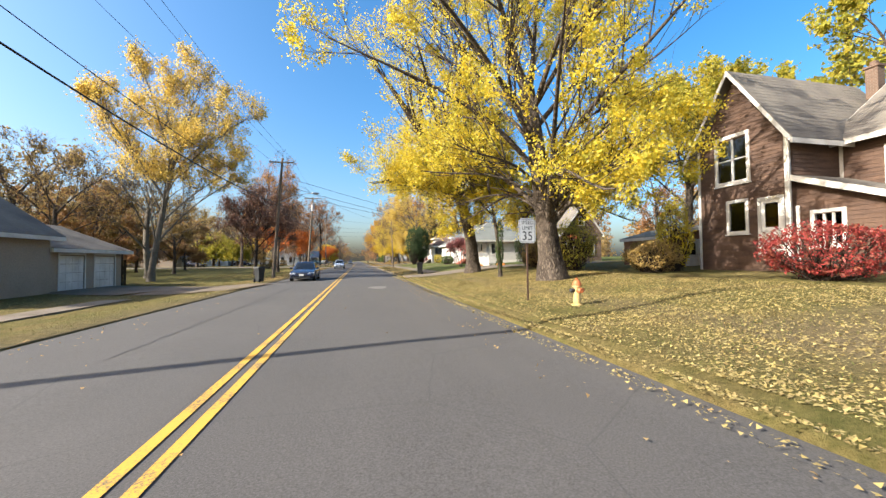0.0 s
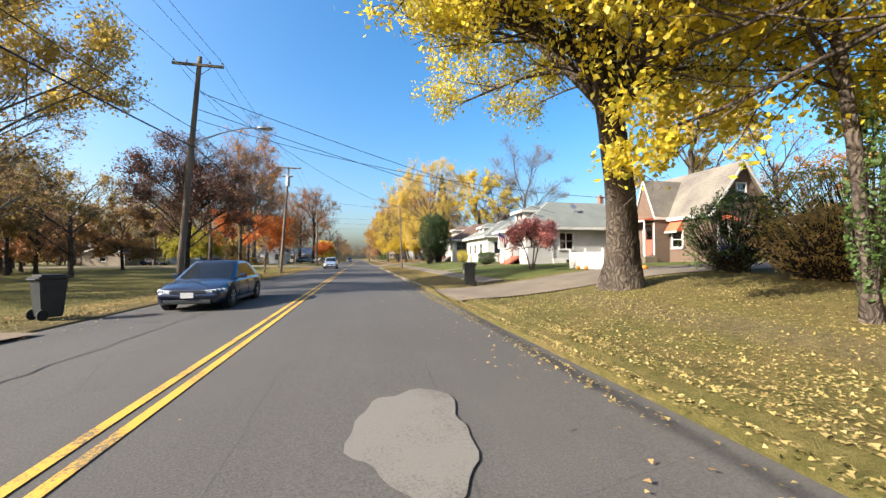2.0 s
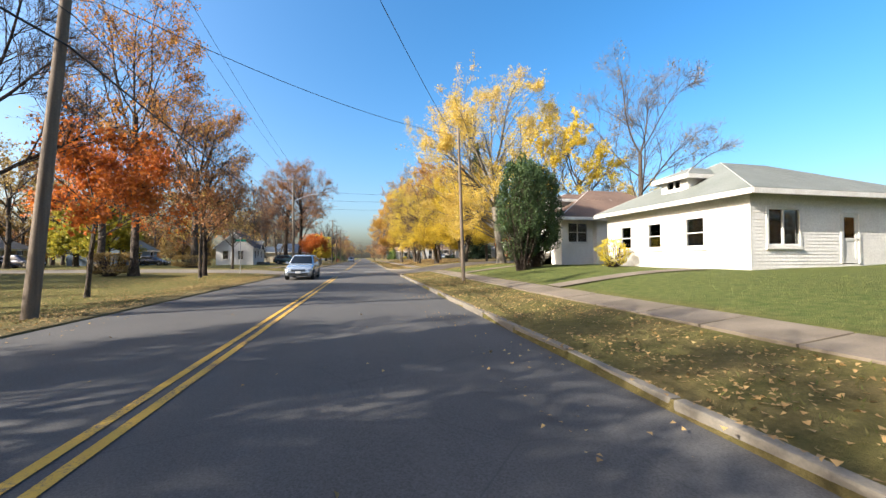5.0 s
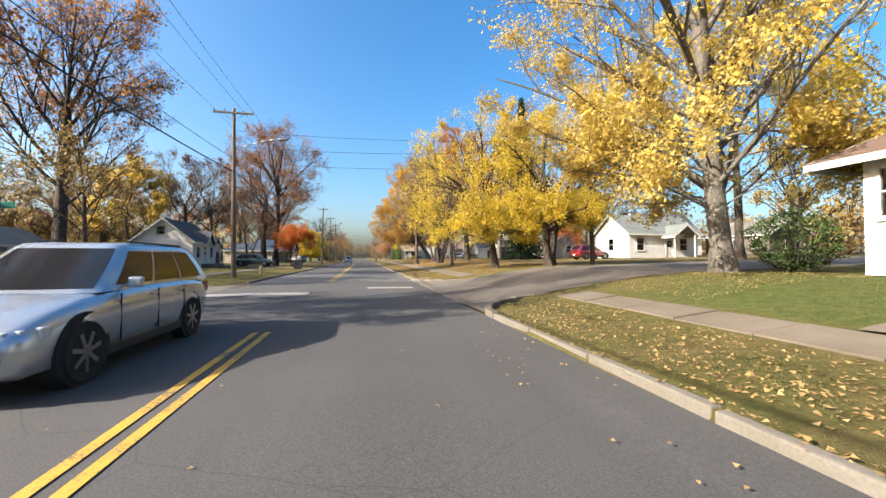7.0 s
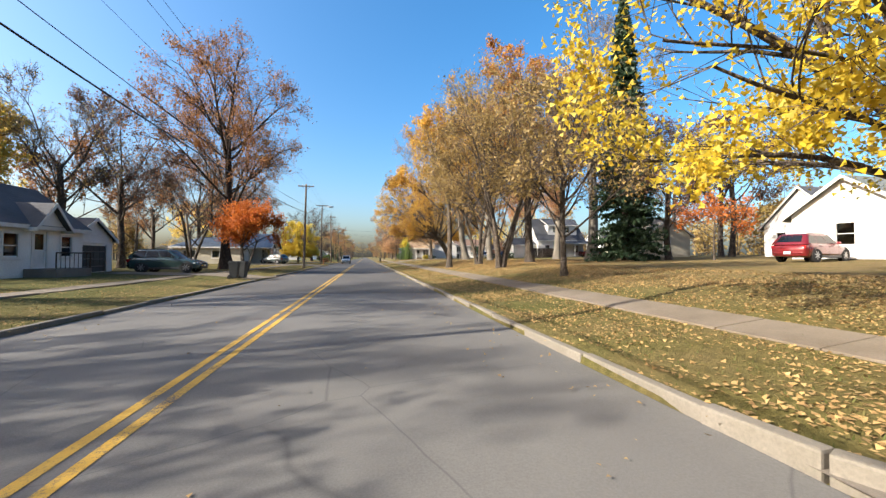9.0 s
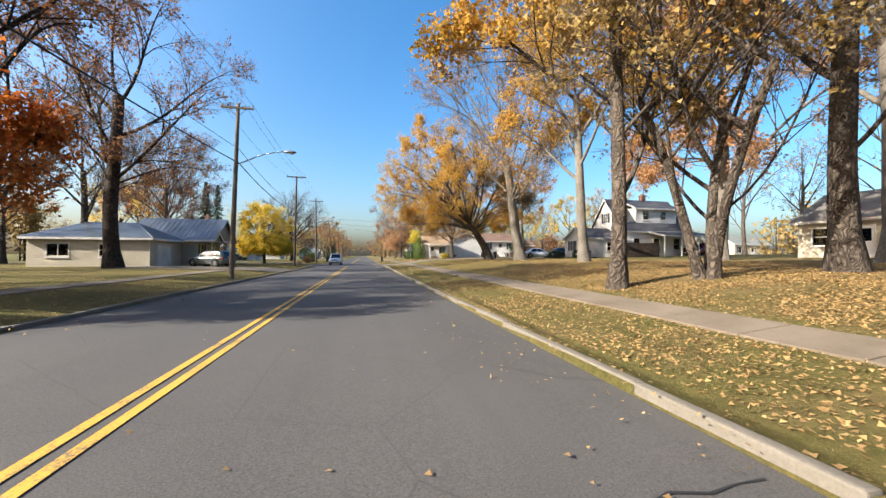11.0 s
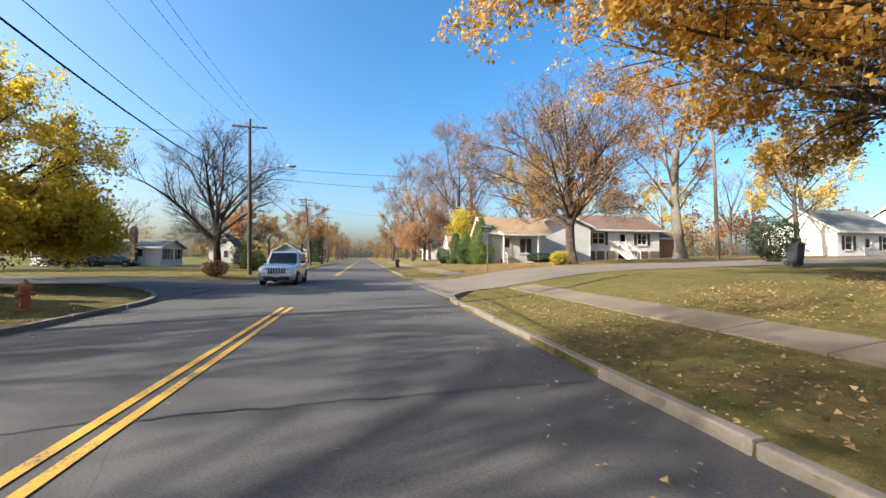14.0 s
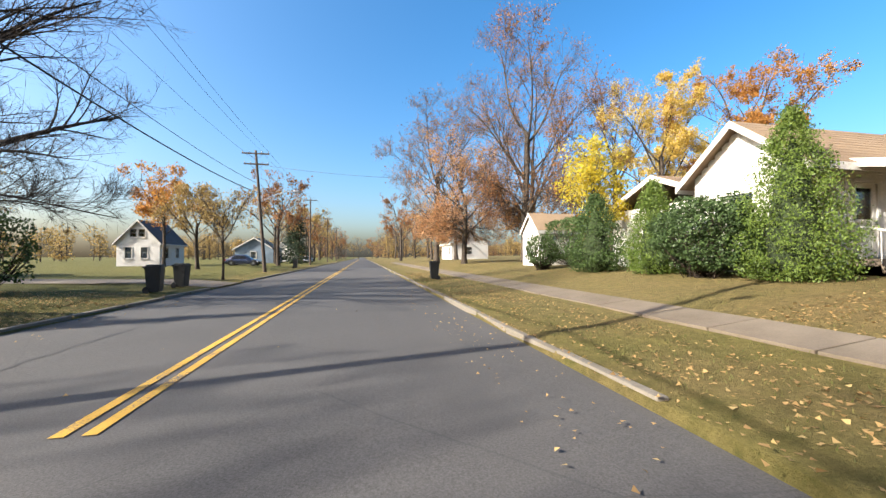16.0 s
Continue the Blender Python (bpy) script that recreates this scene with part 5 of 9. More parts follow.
HOUSES = [(-18, 26, 9), (-42, 101, 8), (-35, 116, 9), (-55, 118, 6), (-18, 117, 9), (-20, 164, 11), (-25, 210, 9), (-24, 240, 8), (-29, 220, 10), (-44, 196, 7), (39, 110, 9), (41, 116, 9), (40, 161, 11), (52, 188, 9), (70, 189, 9), (90, 189, 9), (38, 136, 6), (55, 113, 8), (-17, 262, 6), (-18, 290, 6), (45, 158, 5), (-45, 87, 8), (-45, 178, 10), (50, 175, 7), (50, 87, 8)]
SPOTS = [q for q in SPOTS if all(math.hypot(q[0] - a, q[1] - b) > r for a, b, r in HOUSES) and not in_street(q[0], q[1], 3)]
for x, y, k in SPOTS:
    s = 0.75 + 0.5 * rnd.random() if y < 250 else 0.85 + 0.3 * rnd.random()
    copy_thing(KINDS[(1, 4, 4, 2, 2)[(k * 7 + int(x)) % 5] if (x < -20 and y < 140) else (0, 2, 4, 2, 4)[(k * 7 + int(x)) % 5] if (x > 30 and y > 120) else (1, 2, 4, 2, 4)[(k * 7 + int(x)) % 5] if x < 0 and y > 200 else (1, 2, 4, 2, 4)[(k * 7 + int(x)) % 5] if y > 240 else (k * 7 + int(x)) % 5], Matrix.Translation((x, y, top_z(x, y) - 0.05)) @ Matrix.Rotation(rnd.random() * 6.28, 4, "Z") @ Matrix.Scale(s, 4))

# shrubs, hedges and clipped evergreens
for k, (x, y, rx, ry, h, leaf, lbl) in enumerate([
    (18.6, 20.9, 1.3, 1.0, 1.5, "brown", "tangled dry thicket beside the brown house"), (14.8, 23.5, 1.7, 2.2, 2.5, "yellowgreen", "overgrown yellow-green thicket of shrubs"), (16.4, 27.0, 2.0, 2.4, 3.0, "yellowgreen", "overgrown olive-green thicket of shrubs"),
    (14.6, 26.5, 1.4, 1.8, 1.7, "brown", "tangled dry thicket beside the trees"), (15.5, 30.3, 1.3, 1.6, 2.6, "green", "overgrown shrub beside the driveway"), (18.2, 18.6, 0.8, 0.9, 3.3, "yellow", "yellow-leaved sapling against the brown house"), (16.4, 18.2, 1.2, 1.2, 1.4, "brown", "tangled dry thicket behind the trees"),
]):
    make_shrub("thicket", at(x, y), lbl, leaf, rx * 1.1, ry * 1.1, h * 1.2, 5600, 0.1, 100 + k, stems=44, lumps=14)
make_shrub("bush", at(16.4, 10.7), "wide low bush with crimson leaves", "red", 1.7, 1.9, 1.9, 7000, 0.1, 110, stems=30)
make_shrub("clipped_shrub", at(13.2, 51.4), "clipped green shrub beside the porch steps", "green", 0.95, 1.05, 1.25, 4500, 0.07, 111, boxy=0.5)
make_shrub("clipped_shrub", at(14.0, 53.6), "clipped green shrub in front of the porch", "green", 0.8, 0.9, 1.1, 3000, 0.07, 112, boxy=0.4)
make_shrub("bush", at(15.2, 66.6), "small yellow bush beside the pale house", "yellow", 0.9, 0.9, 1.6, 2600, 0.08, 113)
make_shrub("bush", at(16.0, 80.6), "leafy green bush beside the porch", "green", 1.3, 1.3, 2.1, 5000, 0.09, 114)
make_shrub("bush", at(14.6, 76.4), "low red bush in front of the porch", "red", 0.6, 0.9, 1.2, 2200, 0.08, 115)
make_shrub("hedge", at(-16.8, 96.0), "long brown-green hedge by the corner", "brown", 2.4, 0.9, 1.6, 7000, 0.09, 116, boxy=0.6)
make_shrub("hedge", at(-15.8, 80.2), "square-clipped olive-brown hedge across the lawn", "brown", 1.5, 0.9, 1.9, 5000, 0.1, 117, boxy=0.6)
make_shrub("bush", at(-7.0, 183.6), "dry russet bush at the corner", "rust", 0.8, 0.8, 1.1, 2200, 0.08, 118)
make_shrub("bush", at(-7.6, 194.0), "yellow-green spreading bush beside the road", "thuja", 1.1, 1.2, 1.9, 5000, 0.1, 119)
make_shrub("bush", at(-9.6, 199.0), "yellow-green bush beneath the bare tree", "green", 1.4, 1.4, 2.9, 4000, 0.12, 120)
make_shrub("bush", at(16.2, 182.8), "low bush with yellow leaves under the oak", "yellow", 0.8, 0.8, 1.1, 2400, 0.08, 121)
make_shrub("hedge", at(14.6, 205.0), "tall dark green clipped hedge", "green", 1.6, 2.6, 3.2, 7000, 0.12, 122, boxy=0.4)
make_shrub("hedge", at(18.8, 190.9), "low spreading juniper in front of the house", "evergreen", 1.6, 0.8, 1.0, 4500, 0.1, 123)
make_shrub("hedge", at(27.5, 163.6), "low clipped dark hedge beside the white house", "evergreen", 0.8, 1.8, 1.1, 4000, 0.1, 124, boxy=0.6)
make_shrub("hedge", at(28.0, 158.6), "low clipped dark hedge beside the white house", "evergreen", 0.8, 1.6, 1.1, 4000, 0.1, 125, boxy=0.6)
make_shrub("bush", at(33.0, 112.0), "green bush in front of the white house", "green", 1.2, 1.2, 1.6, 3000, 0.12, 126)
make_shrub("bush", at(27.4, 176.5), "dark evergreen bush across the side street", "evergreen", 1.3, 1.3, 2.8, 4000, 0.13, 127)
make_shrub("bush", at(-16.5, 171.5), "russet bush at the corner of the tan house", "rust", 1.0, 1.2, 2.2, 3500, 0.1, 128)
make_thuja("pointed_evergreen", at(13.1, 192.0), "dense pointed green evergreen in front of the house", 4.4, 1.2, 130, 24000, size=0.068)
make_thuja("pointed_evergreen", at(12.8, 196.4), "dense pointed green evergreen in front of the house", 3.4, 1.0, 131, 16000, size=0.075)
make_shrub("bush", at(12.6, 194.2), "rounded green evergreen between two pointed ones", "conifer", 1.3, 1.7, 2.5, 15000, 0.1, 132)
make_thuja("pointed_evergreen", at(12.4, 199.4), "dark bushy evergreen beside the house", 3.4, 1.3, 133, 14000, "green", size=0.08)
make_tree("young_tree", at(13.6, 201.2), "young tree with yellow leaves among evergreens", "yellow", h=6.4, base=1.2, r=1.6, trunk=0.1, tips=120, leaves=26, size=0.14, seed=134)
make_shrub("bush", at(11.8, 203.4), "rounded dark green bush beside the shed", "green", 1.0, 1.1, 1.9, 4000, 0.1, 135)
make_shrub("ivy", at(9.98, 23.3), "dark green ivy climbing the young tree trunk", "green", 0.27, 0.27, 3.6, 1500, 0.09, 301, "climbing plant", stems=6)

# ---- houses ----


SPLIT, PLAIN, BOARDS = set(), set(), {}


def board_mesh(material, thick, lap):
    """One clapboard, a metre long and high, that all boards of a kind share."""
    key = (material.name, thick, lap)
    if key not in BOARDS:
        vs = [(x, y, z) for x in (0, 1) for y, z in ((-thick, 0), (lap, 0), (0, 1), (-thick, 1))]
        fs = [(1, 2, 6, 5), (0, 3, 2, 1), (4, 5, 6, 7), (0, 1, 5, 4), (3, 7, 6, 2), (0, 4, 7, 3)]
        BOARDS[key] = fast_mesh("board", vs, fs, material)
    return BOARDS[key]


class Wall:
    """A wall's own axes: u along it, v up, and out of it. It runs so that its outer side lies to the right of the way from a to b."""

    def __init__(self, house, a, b, z0, z1, material, holes=(), peak=None, course=0.13, thick=0.12, lap=0.018):
        self.house, self.a, self.z0, self.z1 = house, Vector((*a, 0)), z0, z1
        d = Vector((b[0] - a[0], b[1] - a[1], 0))
        self.len, self.u = d.length, d.normalized()
        self.n = Vector((self.u.y, -self.u.x, 0))
        self.peak = peak
        vs, fs, boards = [], [], []
        top = peak[1] if peak else z1
        if house in PLAIN or material in (BRICK, BRICK_TAN, BLOCK):
            self.plain(z0, z1, top, material, holes, thick)
            return
        rows = max(1, round((top - z0) / course))
        ch = (top - z0) / rows
        for k in range(rows):
            v0, v1 = z0 + k * ch, z0 + (k + 1) * ch
            lo, hi = self.span((v0 + v1) / 2)
            cuts = sorted((h[0], h[0] + h[2]) for h in holes if h[1] < (v0 + v1) / 2 < h[1] + h[3])
            spans, x = [], lo
            for c0, c1 in cuts:
                if c0 > x:
                    spans.append((x, min(c0, hi)))
                x = max(x, c1)
            if x < hi:
                spans.append((x, hi))
            for s0, s1 in spans:
                if house in SPLIT:
                    boards.append((s0, s1, v0, ch))
                    continue
                i = len(vs)
                for uu in (s0, s1):
                    vs += [self.p(uu, v0, -thick), self.p(uu, v0, lap), self.p(uu, v1, 0.0), self.p(uu, v1, -thick)]
                fs += [(i + 1, i + 5, i + 6, i + 2), (i, i + 1, i + 2, i + 3), (i + 4, i + 7, i + 6, i + 5), (i, i + 4, i + 5, i + 1), (i + 3, i + 2, i + 6, i + 7), (i, i + 3, i + 7, i + 4)]
        if boards:
            wall = new("wall")
            wall.parent = house
            me = board_mesh(material, thick, lap)
            for s0, s1, v0, ch in boards:
                o = put("board", me, wall)
                o.matrix_local = Matrix.Translation(self.p(s1, v0)) @ Matrix((-self.u, self.n, Vector((0, 0, 1)))).transposed().to_4x4() @ Matrix.Diagonal((s1 - s0, 1, ch, 1))
        else:
            put("wall", fast_mesh("wall", vs, fs, material), house)

    def plain(self, z0, z1, top, material, holes, thick):
        """An even wall in one piece, cut round its openings."""
        levels = sorted({z0, z1, top} | {h[1] for h in holes if z0 < h[1] < top} | {h[1] + h[3] for h in holes if z0 < h[1] + h[3] < top})
        vs, fs = [], []

        def sheet(*pts):
            fs.append(tuple(range(len(vs), len(vs) + 4)))
            vs.extend(self.p(*q) for q in pts)

        for v0, v1 in zip(levels, levels[1:]):
            (l0, h0), (l1, h1) = self.span(v0), self.span(v1)
            edge = [(l0, l1)]
            for h in sorted(h for h in holes if h[1] < (v0 + v1) / 2 < h[1] + h[3]):
                edge += [(h[0], h[0]), (h[0] + h[2], h[0] + h[2])]
            edge.append((h0, h1))
            for (a0, a1), (b0, b1) in zip(edge[::2], edge[1::2]):
                if b0 - a0 > 0.001:
                    sheet((a0, v0, 0), (b0, v0, 0), (b1, v1, 0), (a1, v1, 0))
                    sheet((b0, v0, -thick), (a0, v0, -thick), (a1, v1, -thick), (b1, v1, -thick))
        for u, v, w, h in (q[:4] for q in holes):
            for (ua, va), (ub, vb) in zip(((u, v), (u + w, v), (u + w, v + h), (u, v + h)), ((u + w, v), (u + w, v + h), (u, v + h), (u, v))):
                sheet((ua, va, 0), (ua, va, -thick), (ub, vb, -thick), (ub, vb, 0))
        bm = bmesh.new()
        corners = [bm.verts.new(q) for q in vs]
        for f in fs:
            bm.faces.new([corners[k] for k in f])
        bmesh.ops.remove_doubles(bm, verts=bm.verts, dist=0.0005)
        part("wall", bm, material, self.house)

    def span(self, v):
        if not self.peak or v <= self.z1:
            return 0.0, self.len
        pu, pv = self.peak
        t = min(1.0, (v - self.z1) / (pv - self.z1))
        return pu * t, self.len + (pu - self.len) * t

    def p(self, u, v, out=0.0):
        return self.a + self.u * u + self.n * out + Vector((0, 0, v))

    def slab(self, bm, u0, u1, v0, v1, o0, o1):
        """A block on the wall, from out-distance o0 to o1."""
        return prism(bm, [self.p(u0, v0, o0), self.p(u1, v0, o0), self.p(u1, v1, o0), self.p(u0, v1, o0)], self.n * (o1 - o0))

    def window(self, u, v, w, h, panes=(1, 2), paint=TRIM, border=0.1, curtain=True, shutters=False):
        """A window: trim, sash bars, sill and glass in a hole of the wall."""
        win = new("window")
        win.parent = self.house
        bm = bmesh.new()
        self.slab(bm, u - border, u, v - border, v + h + border, -0.06, 0.045)
        self.slab(bm, u + w, u + w + border, v - border, v + h + border, -0.06, 0.045)
        self.slab(bm, u, u + w, v + h, v + h + border, -0.06, 0.05)
        self.slab(bm, u, u + w, v - border, v, -0.06, 0.043)
        for k in range(1, panes[0]):
            uu = u + w * k / panes[0]
            self.slab(bm, uu - 0.03, uu + 0.03, v, v + h, -0.05, 0.01)
        for k in range(1, panes[1]):
            vv = v + h * k / panes[1]
            self.slab(bm, u, u + w, vv - 0.022, vv + 0.022, -0.052, 0.005)
        part("window_frame", bm, paint, win)
        bm = bmesh.new()
        self.slab(bm, u - border - 0.04, u + w + border + 0.04, v - border - 0.05, v - border, -0.02, 0.09)
        part("window_sill", bm, paint, win)
        bm = bmesh.new()
        self.slab(bm, u, u + w, v, v + h, -0.045, -0.038)
        part("pane", bm, GLASS, win).visible_shadow = False
        if curtain:
            bm = bmesh.new()
            self.slab(bm, u - 0.05, u + w + 0.05, v + h * 0.62, v + h + 0.02, -0.125, -0.118)
            folds = 7
            for s0 in (u - 0.03, u + w * 0.66):
                for q in range(folds):
                    a = s0 + (w * 0.34 + 0.03) * q / folds
                    self.slab(bm, a, a + (w * 0.34 + 0.03) / folds, v - 0.03, v + h * 0.64, -0.16 + 0.012 * (q % 2), -0.15 + 0.012 * (q % 2))
            part("curtain", bm, CURTAIN, win)
        if shutters:
            for u0 in (u - border - 0.36, u + w + border + 0.01):
                bm = bmesh.new()
                self.slab(bm, u0, u0 + 0.35, v - 0.05, v + h + 0.05, 0.018, 0.05)
                for k in range(9):
                    vv = v + (h - 0.1) * k / 9 + 0.04
                    self.slab(bm, u0 + 0.05, u0 + 0.3, vv, vv + 0.04, 0.048, 0.062)
                part("shutter", bm, SHUTTER, win)
        return win

    def door(self, u, v, w, h, material=None, glazed=True):
        d = new("door")
        d.parent = self.house
        bm = bmesh.new()
        self.slab(bm, u - 0.11, u, v, v + h + 0.11, -0.06, 0.045)
        self.slab(bm, u + w, u + w + 0.11, v, v + h + 0.11, -0.06, 0.045)
        self.slab(bm, u, u + w, v + h, v + h + 0.11, -0.06, 0.05)
        part("door_frame", bm, TRIM, d)
        bm = bmesh.new()
        st = 0.13
        self.slab(bm, u, u + st, v, v + h, -0.05, 0.0)
        self.slab(bm, u + w - st, u + w, v, v + h, -0.05, 0.0)
        for a, b in ((0, 0.22), (h * 0.45, h * 0.45 + 0.12), (h - 0.14, h)):
            self.slab(bm, u + st, u + w - st, v + a, v + b, -0.05, -0.002)
        self.slab(bm, u + st, u + w - st, v + 0.22, v + h * 0.45, -0.045, -0.02)
        part("door_leaf", bm, material or DOOR_WHITE, d)
        bm = bmesh.new()
        self.slab(bm, u + st, u + w - st, v + h * 0.45 + 0.12, v + h - 0.14, -0.03, -0.022)
        part("pane", bm, GLASS if glazed else (material or DOOR_WHITE), d)
        bm = bmesh.new()
        bmesh.ops.create_uvsphere(bm, u_segments=8, v_segments=6, radius=0.035, matrix=Matrix.Translation(self.p(u + w - 0.07, v + 0.98, 0.04)))
        part("door_handle", bm, GALV, d)
        return d

    def garage_door(self, u, v, w, h, material=None):
        d = new("garage_door")
        d.parent = self.house
        for k in range(4):
            bm = bmesh.new()
            v0 = v + h * k / 4
            self.slab(bm, u, u + w, v0, v0 + h / 4 - 0.012, -0.07, -0.03)
            for j in range(4):
                self.slab(bm, u + w * (j + 0.12) / 4, u + w * (j + 0.88) / 4, v0 + 0.1, v0 + h / 4 - 0.1, -0.031, -0.018)
            part("panel", bm, material or DOOR_WHITE, d)
        bm = bmesh.new()
        self.slab(bm, u - 0.1, u, v, v + h + 0.1, -0.06, 0.04)
        self.slab(bm, u + w, u + w + 0.1, v, v + h + 0.1, -0.06, 0.04)
        self.slab(bm, u, u + w, v + h, v + h + 0.1, -0.06, 0.045)
        part("door_frame", bm, TRIM, d)

    def corner_boards(self, material=TRIM):
        for u0, u1 in ((-0.02, 0.1), (self.len - 0.1, self.len + 0.02)):
            bm = bmesh.new()
            self.slab(bm, u0, u1, self.z0, self.z1, 0.0, 0.035)
            part("corner_board", bm, material, self.house)


def slope(house, a, b, c, d, material, thick=0.09, step=0.22, seam=False):
    """A roof slope of lapped courses: eave from a to b, ridge end c above b, d above a."""
    a, b, c, d = (Vector(p) for p in (a, b, c, d))
    roof = new("roof")
    roof.parent = house
    run = max((d - a).length, (c - b).length)
    rows = max(2, int(run / step))
    nrm = (b - a).cross(d - a) if (d - a).length > 1e-3 else (b - a).cross(c - a)
    nrm.normalize()
    if nrm.z < 0:
        nrm = -nrm
    vs, fs = [], []
    for k in range(rows):
        t0, t1 = k / rows, (k + 1) / rows
        q = [a.lerp(d, t0), b.lerp(c, t0), b.lerp(c, min(1, t1 + 0.15 / rows)), a.lerp(d, min(1, t1 + 0.15 / rows))]
        i = len(vs)
        up = (0.01 if not seam else 0.0, 0.01 if not seam else 0.0, 0.003, 0.003)
        vs += [p + nrm * (thick * 0.5 + o) for p, o in zip(q, up)] + [p - nrm * thick * 0.5 for p in q]
        fs += [(i, i + 1, i + 2, i + 3), (i + 7, i + 6, i + 5, i + 4), (i, i + 4, i + 5, i + 1), (i + 1, i + 5, i + 6, i + 2), (i + 2, i + 6, i + 7, i + 3), (i + 3, i + 7, i + 4, i)]
    put("shingles", fast_mesh("shingles", vs, fs, material), roof)
    if seam:
        bm = bmesh.new()
        n = max(2, int((b - a).length / 0.5))
        for k in range(n + 1):
            rod(bm, a.lerp(b, k / n) + nrm * 0.06, d.lerp(c, k / n) + nrm * 0.06, 0.018, sides=4)
        part("standing_seams", bm, material, roof)
    bm = bmesh.new()
    e = (b - a).normalized()
    out = e.cross(Vector((0, 0, 1)))
    if out.dot((a + b) / 2 - (c + d) / 2) < 0:
        out = -out
    prism(bm, [a + Vector((0, 0, -0.17)), b + Vector((0, 0, -0.17)), b + Vector((0, 0, 0.03)), a + Vector((0, 0, 0.03))], out * 0.035)
    for p, r in ((a, d), (b, c)):
        if (p - r).length > 0.3 and (c - d).length > 0.3:
            w = e * (0.035 if p is b else -0.035)
            prism(bm, [p + Vector((0, 0, -0.17)), p + Vector((0, 0, 0.05)), r + Vector((0, 0, 0.05)), r + Vector((0, 0, -0.17))], w)
    part("fascia", bm, TRIM, roof)
    return roof


def gable_roof(house, x0, x1, y0, y1, ze, zr, axis, material, over=0.35, seam=False, peak=None):
    """A pair of slopes over a box; axis is the way the ridge runs."""
    if axis == "x":
        ym = (y0 + y1) / 2 if peak is None else peak
        k0, k1 = (zr - ze) / (ym - y0), (zr - ze) / (y1 - ym)
        slope(house, (x0 - over, y0 - over, ze - over * k0 + 0.06), (x1 + over, y0 - over, ze - over * k0 + 0.06), (x1 + over, ym, zr + 0.06), (x0 - over, ym, zr + 0.06), material, seam=seam)
        slope(house, (x1 + over, y1 + over, ze - over * k1 + 0.06), (x0 - over, y1 + over, ze - over * k1 + 0.06), (x0 - over, ym, zr + 0.06), (x1 + over, ym, zr + 0.06), material, seam=seam)
    else:
        xm = (x0 + x1) / 2 if peak is None else peak
        k0, k1 = (zr - ze) / (xm - x0), (zr - ze) / (x1 - xm)
        slope(house, (x0 - over, y1 + over, ze - over * k0 + 0.06), (x0 - over, y0 - over, ze - over * k0 + 0.06), (xm, y0 - over, zr + 0.06), (xm, y1 + over, zr + 0.06), material, seam=seam)
        slope(house, (x1 + over, y0 - over, ze - over * k1 + 0.06), (x1 + over, y1 + over, ze - over * k1 + 0.06), (xm, y1 + over, zr + 0.06), (xm, y0 - over, zr + 0.06), material, seam=seam)


def hip_roof(house, x0, x1, y0, y1, ze, zr, material, over=0.5, ridge=None):
    """Four slopes; ridge gives the ridge's two ends."""
    x0, x1, y0, y1 = x0 - over, x1 + over, y0 - over, y1 + over
    (rx0, ry0), (rx1, ry1) = ridge
    A, B = (rx0, ry0, zr), (rx1, ry1, zr)
    if abs(rx1 - rx0) >= abs(ry1 - ry0):
        slope(house, (x0, y1, ze), (x0, y0, ze), A, A, material)
        slope(house, (x1, y0, ze), (x1, y1, ze), B, B, material)
        slope(house, (x0, y0, ze), (x1, y0, ze), B, A, material)
        slope(house, (x1, y1, ze), (x0, y1, ze), A, B, material)
    else:
        slope(house, (x0, y0, ze), (x1, y0, ze), A, A, material)
        slope(house, (x1, y1, ze), (x0, y1, ze), B, B, material)
        slope(house, (x1, y0, ze), (x1, y1, ze), B, A, material)
        slope(house, (x0, y1, ze), (x0, y0, ze), A, B, material)


def chimney(house, x, y, z0, z1, w=0.55, material=None):
    bm = bmesh.new()
    box(bm, (x - w / 2, y - w / 2, z0), (x + w / 2, y + w / 2, z1), 0.01)
    box(bm, (x - w / 2 - 0.05, y - w / 2 - 0.05, z1), (x + w / 2 + 0.05, y + w / 2 + 0.05, z1 + 0.1), 0.01)
    box(bm, (x - w / 4, y - w / 4, z1 + 0.1), (x + w / 4, y + w / 4, z1 + 0.3), 0.01)
    part("chimney", bm, material or BRICK, house)


def block(house, name, lo, hi, material, bevel=0.012, label=""):
    bm = bmesh.new()
    box(bm, lo, hi, bevel)
    return part(name, bm, material, house, label)


def steps(house, x0, x1, y0, y1, z0, z1, n, material, way="x"):
    """A flight that climbs from x0 (or y0) to x1 (or y1)."""
    for k in range(n):
        t0 = k / n
        if way == "x":
            block(house, "step", (x0 + (x1 - x0) * t0, y0, z0), (x1, y1, z0 + (z1 - z0) * (k + 1) / n), material)
        else:
            block(house, "step", (x0, y0 + (y1 - y0) * t0, z0), (x1, y1, z0 + (z1 - z0) * (k + 1) / n), material)


def rail(house, a, b, h, material, posts=5):
    r = new("railing")
    r.parent = house
    a, b = Vector(a), Vector(b)
    for k in range(posts):
        p = a.lerp(b, k / (posts - 1))
        bm = bmesh.new()
        rod(bm, p, p + Vector((0, 0, h)), 0.03 if k in (0, posts - 1) else 0.015, sides=6)
        part("baluster", bm, material, r)
    bm = bmesh.new()
    rod(bm, a + Vector((0, 0, h)), b + Vector((0, 0, h)), 0.035, sides=6)
    part("handrail", bm, material, r)


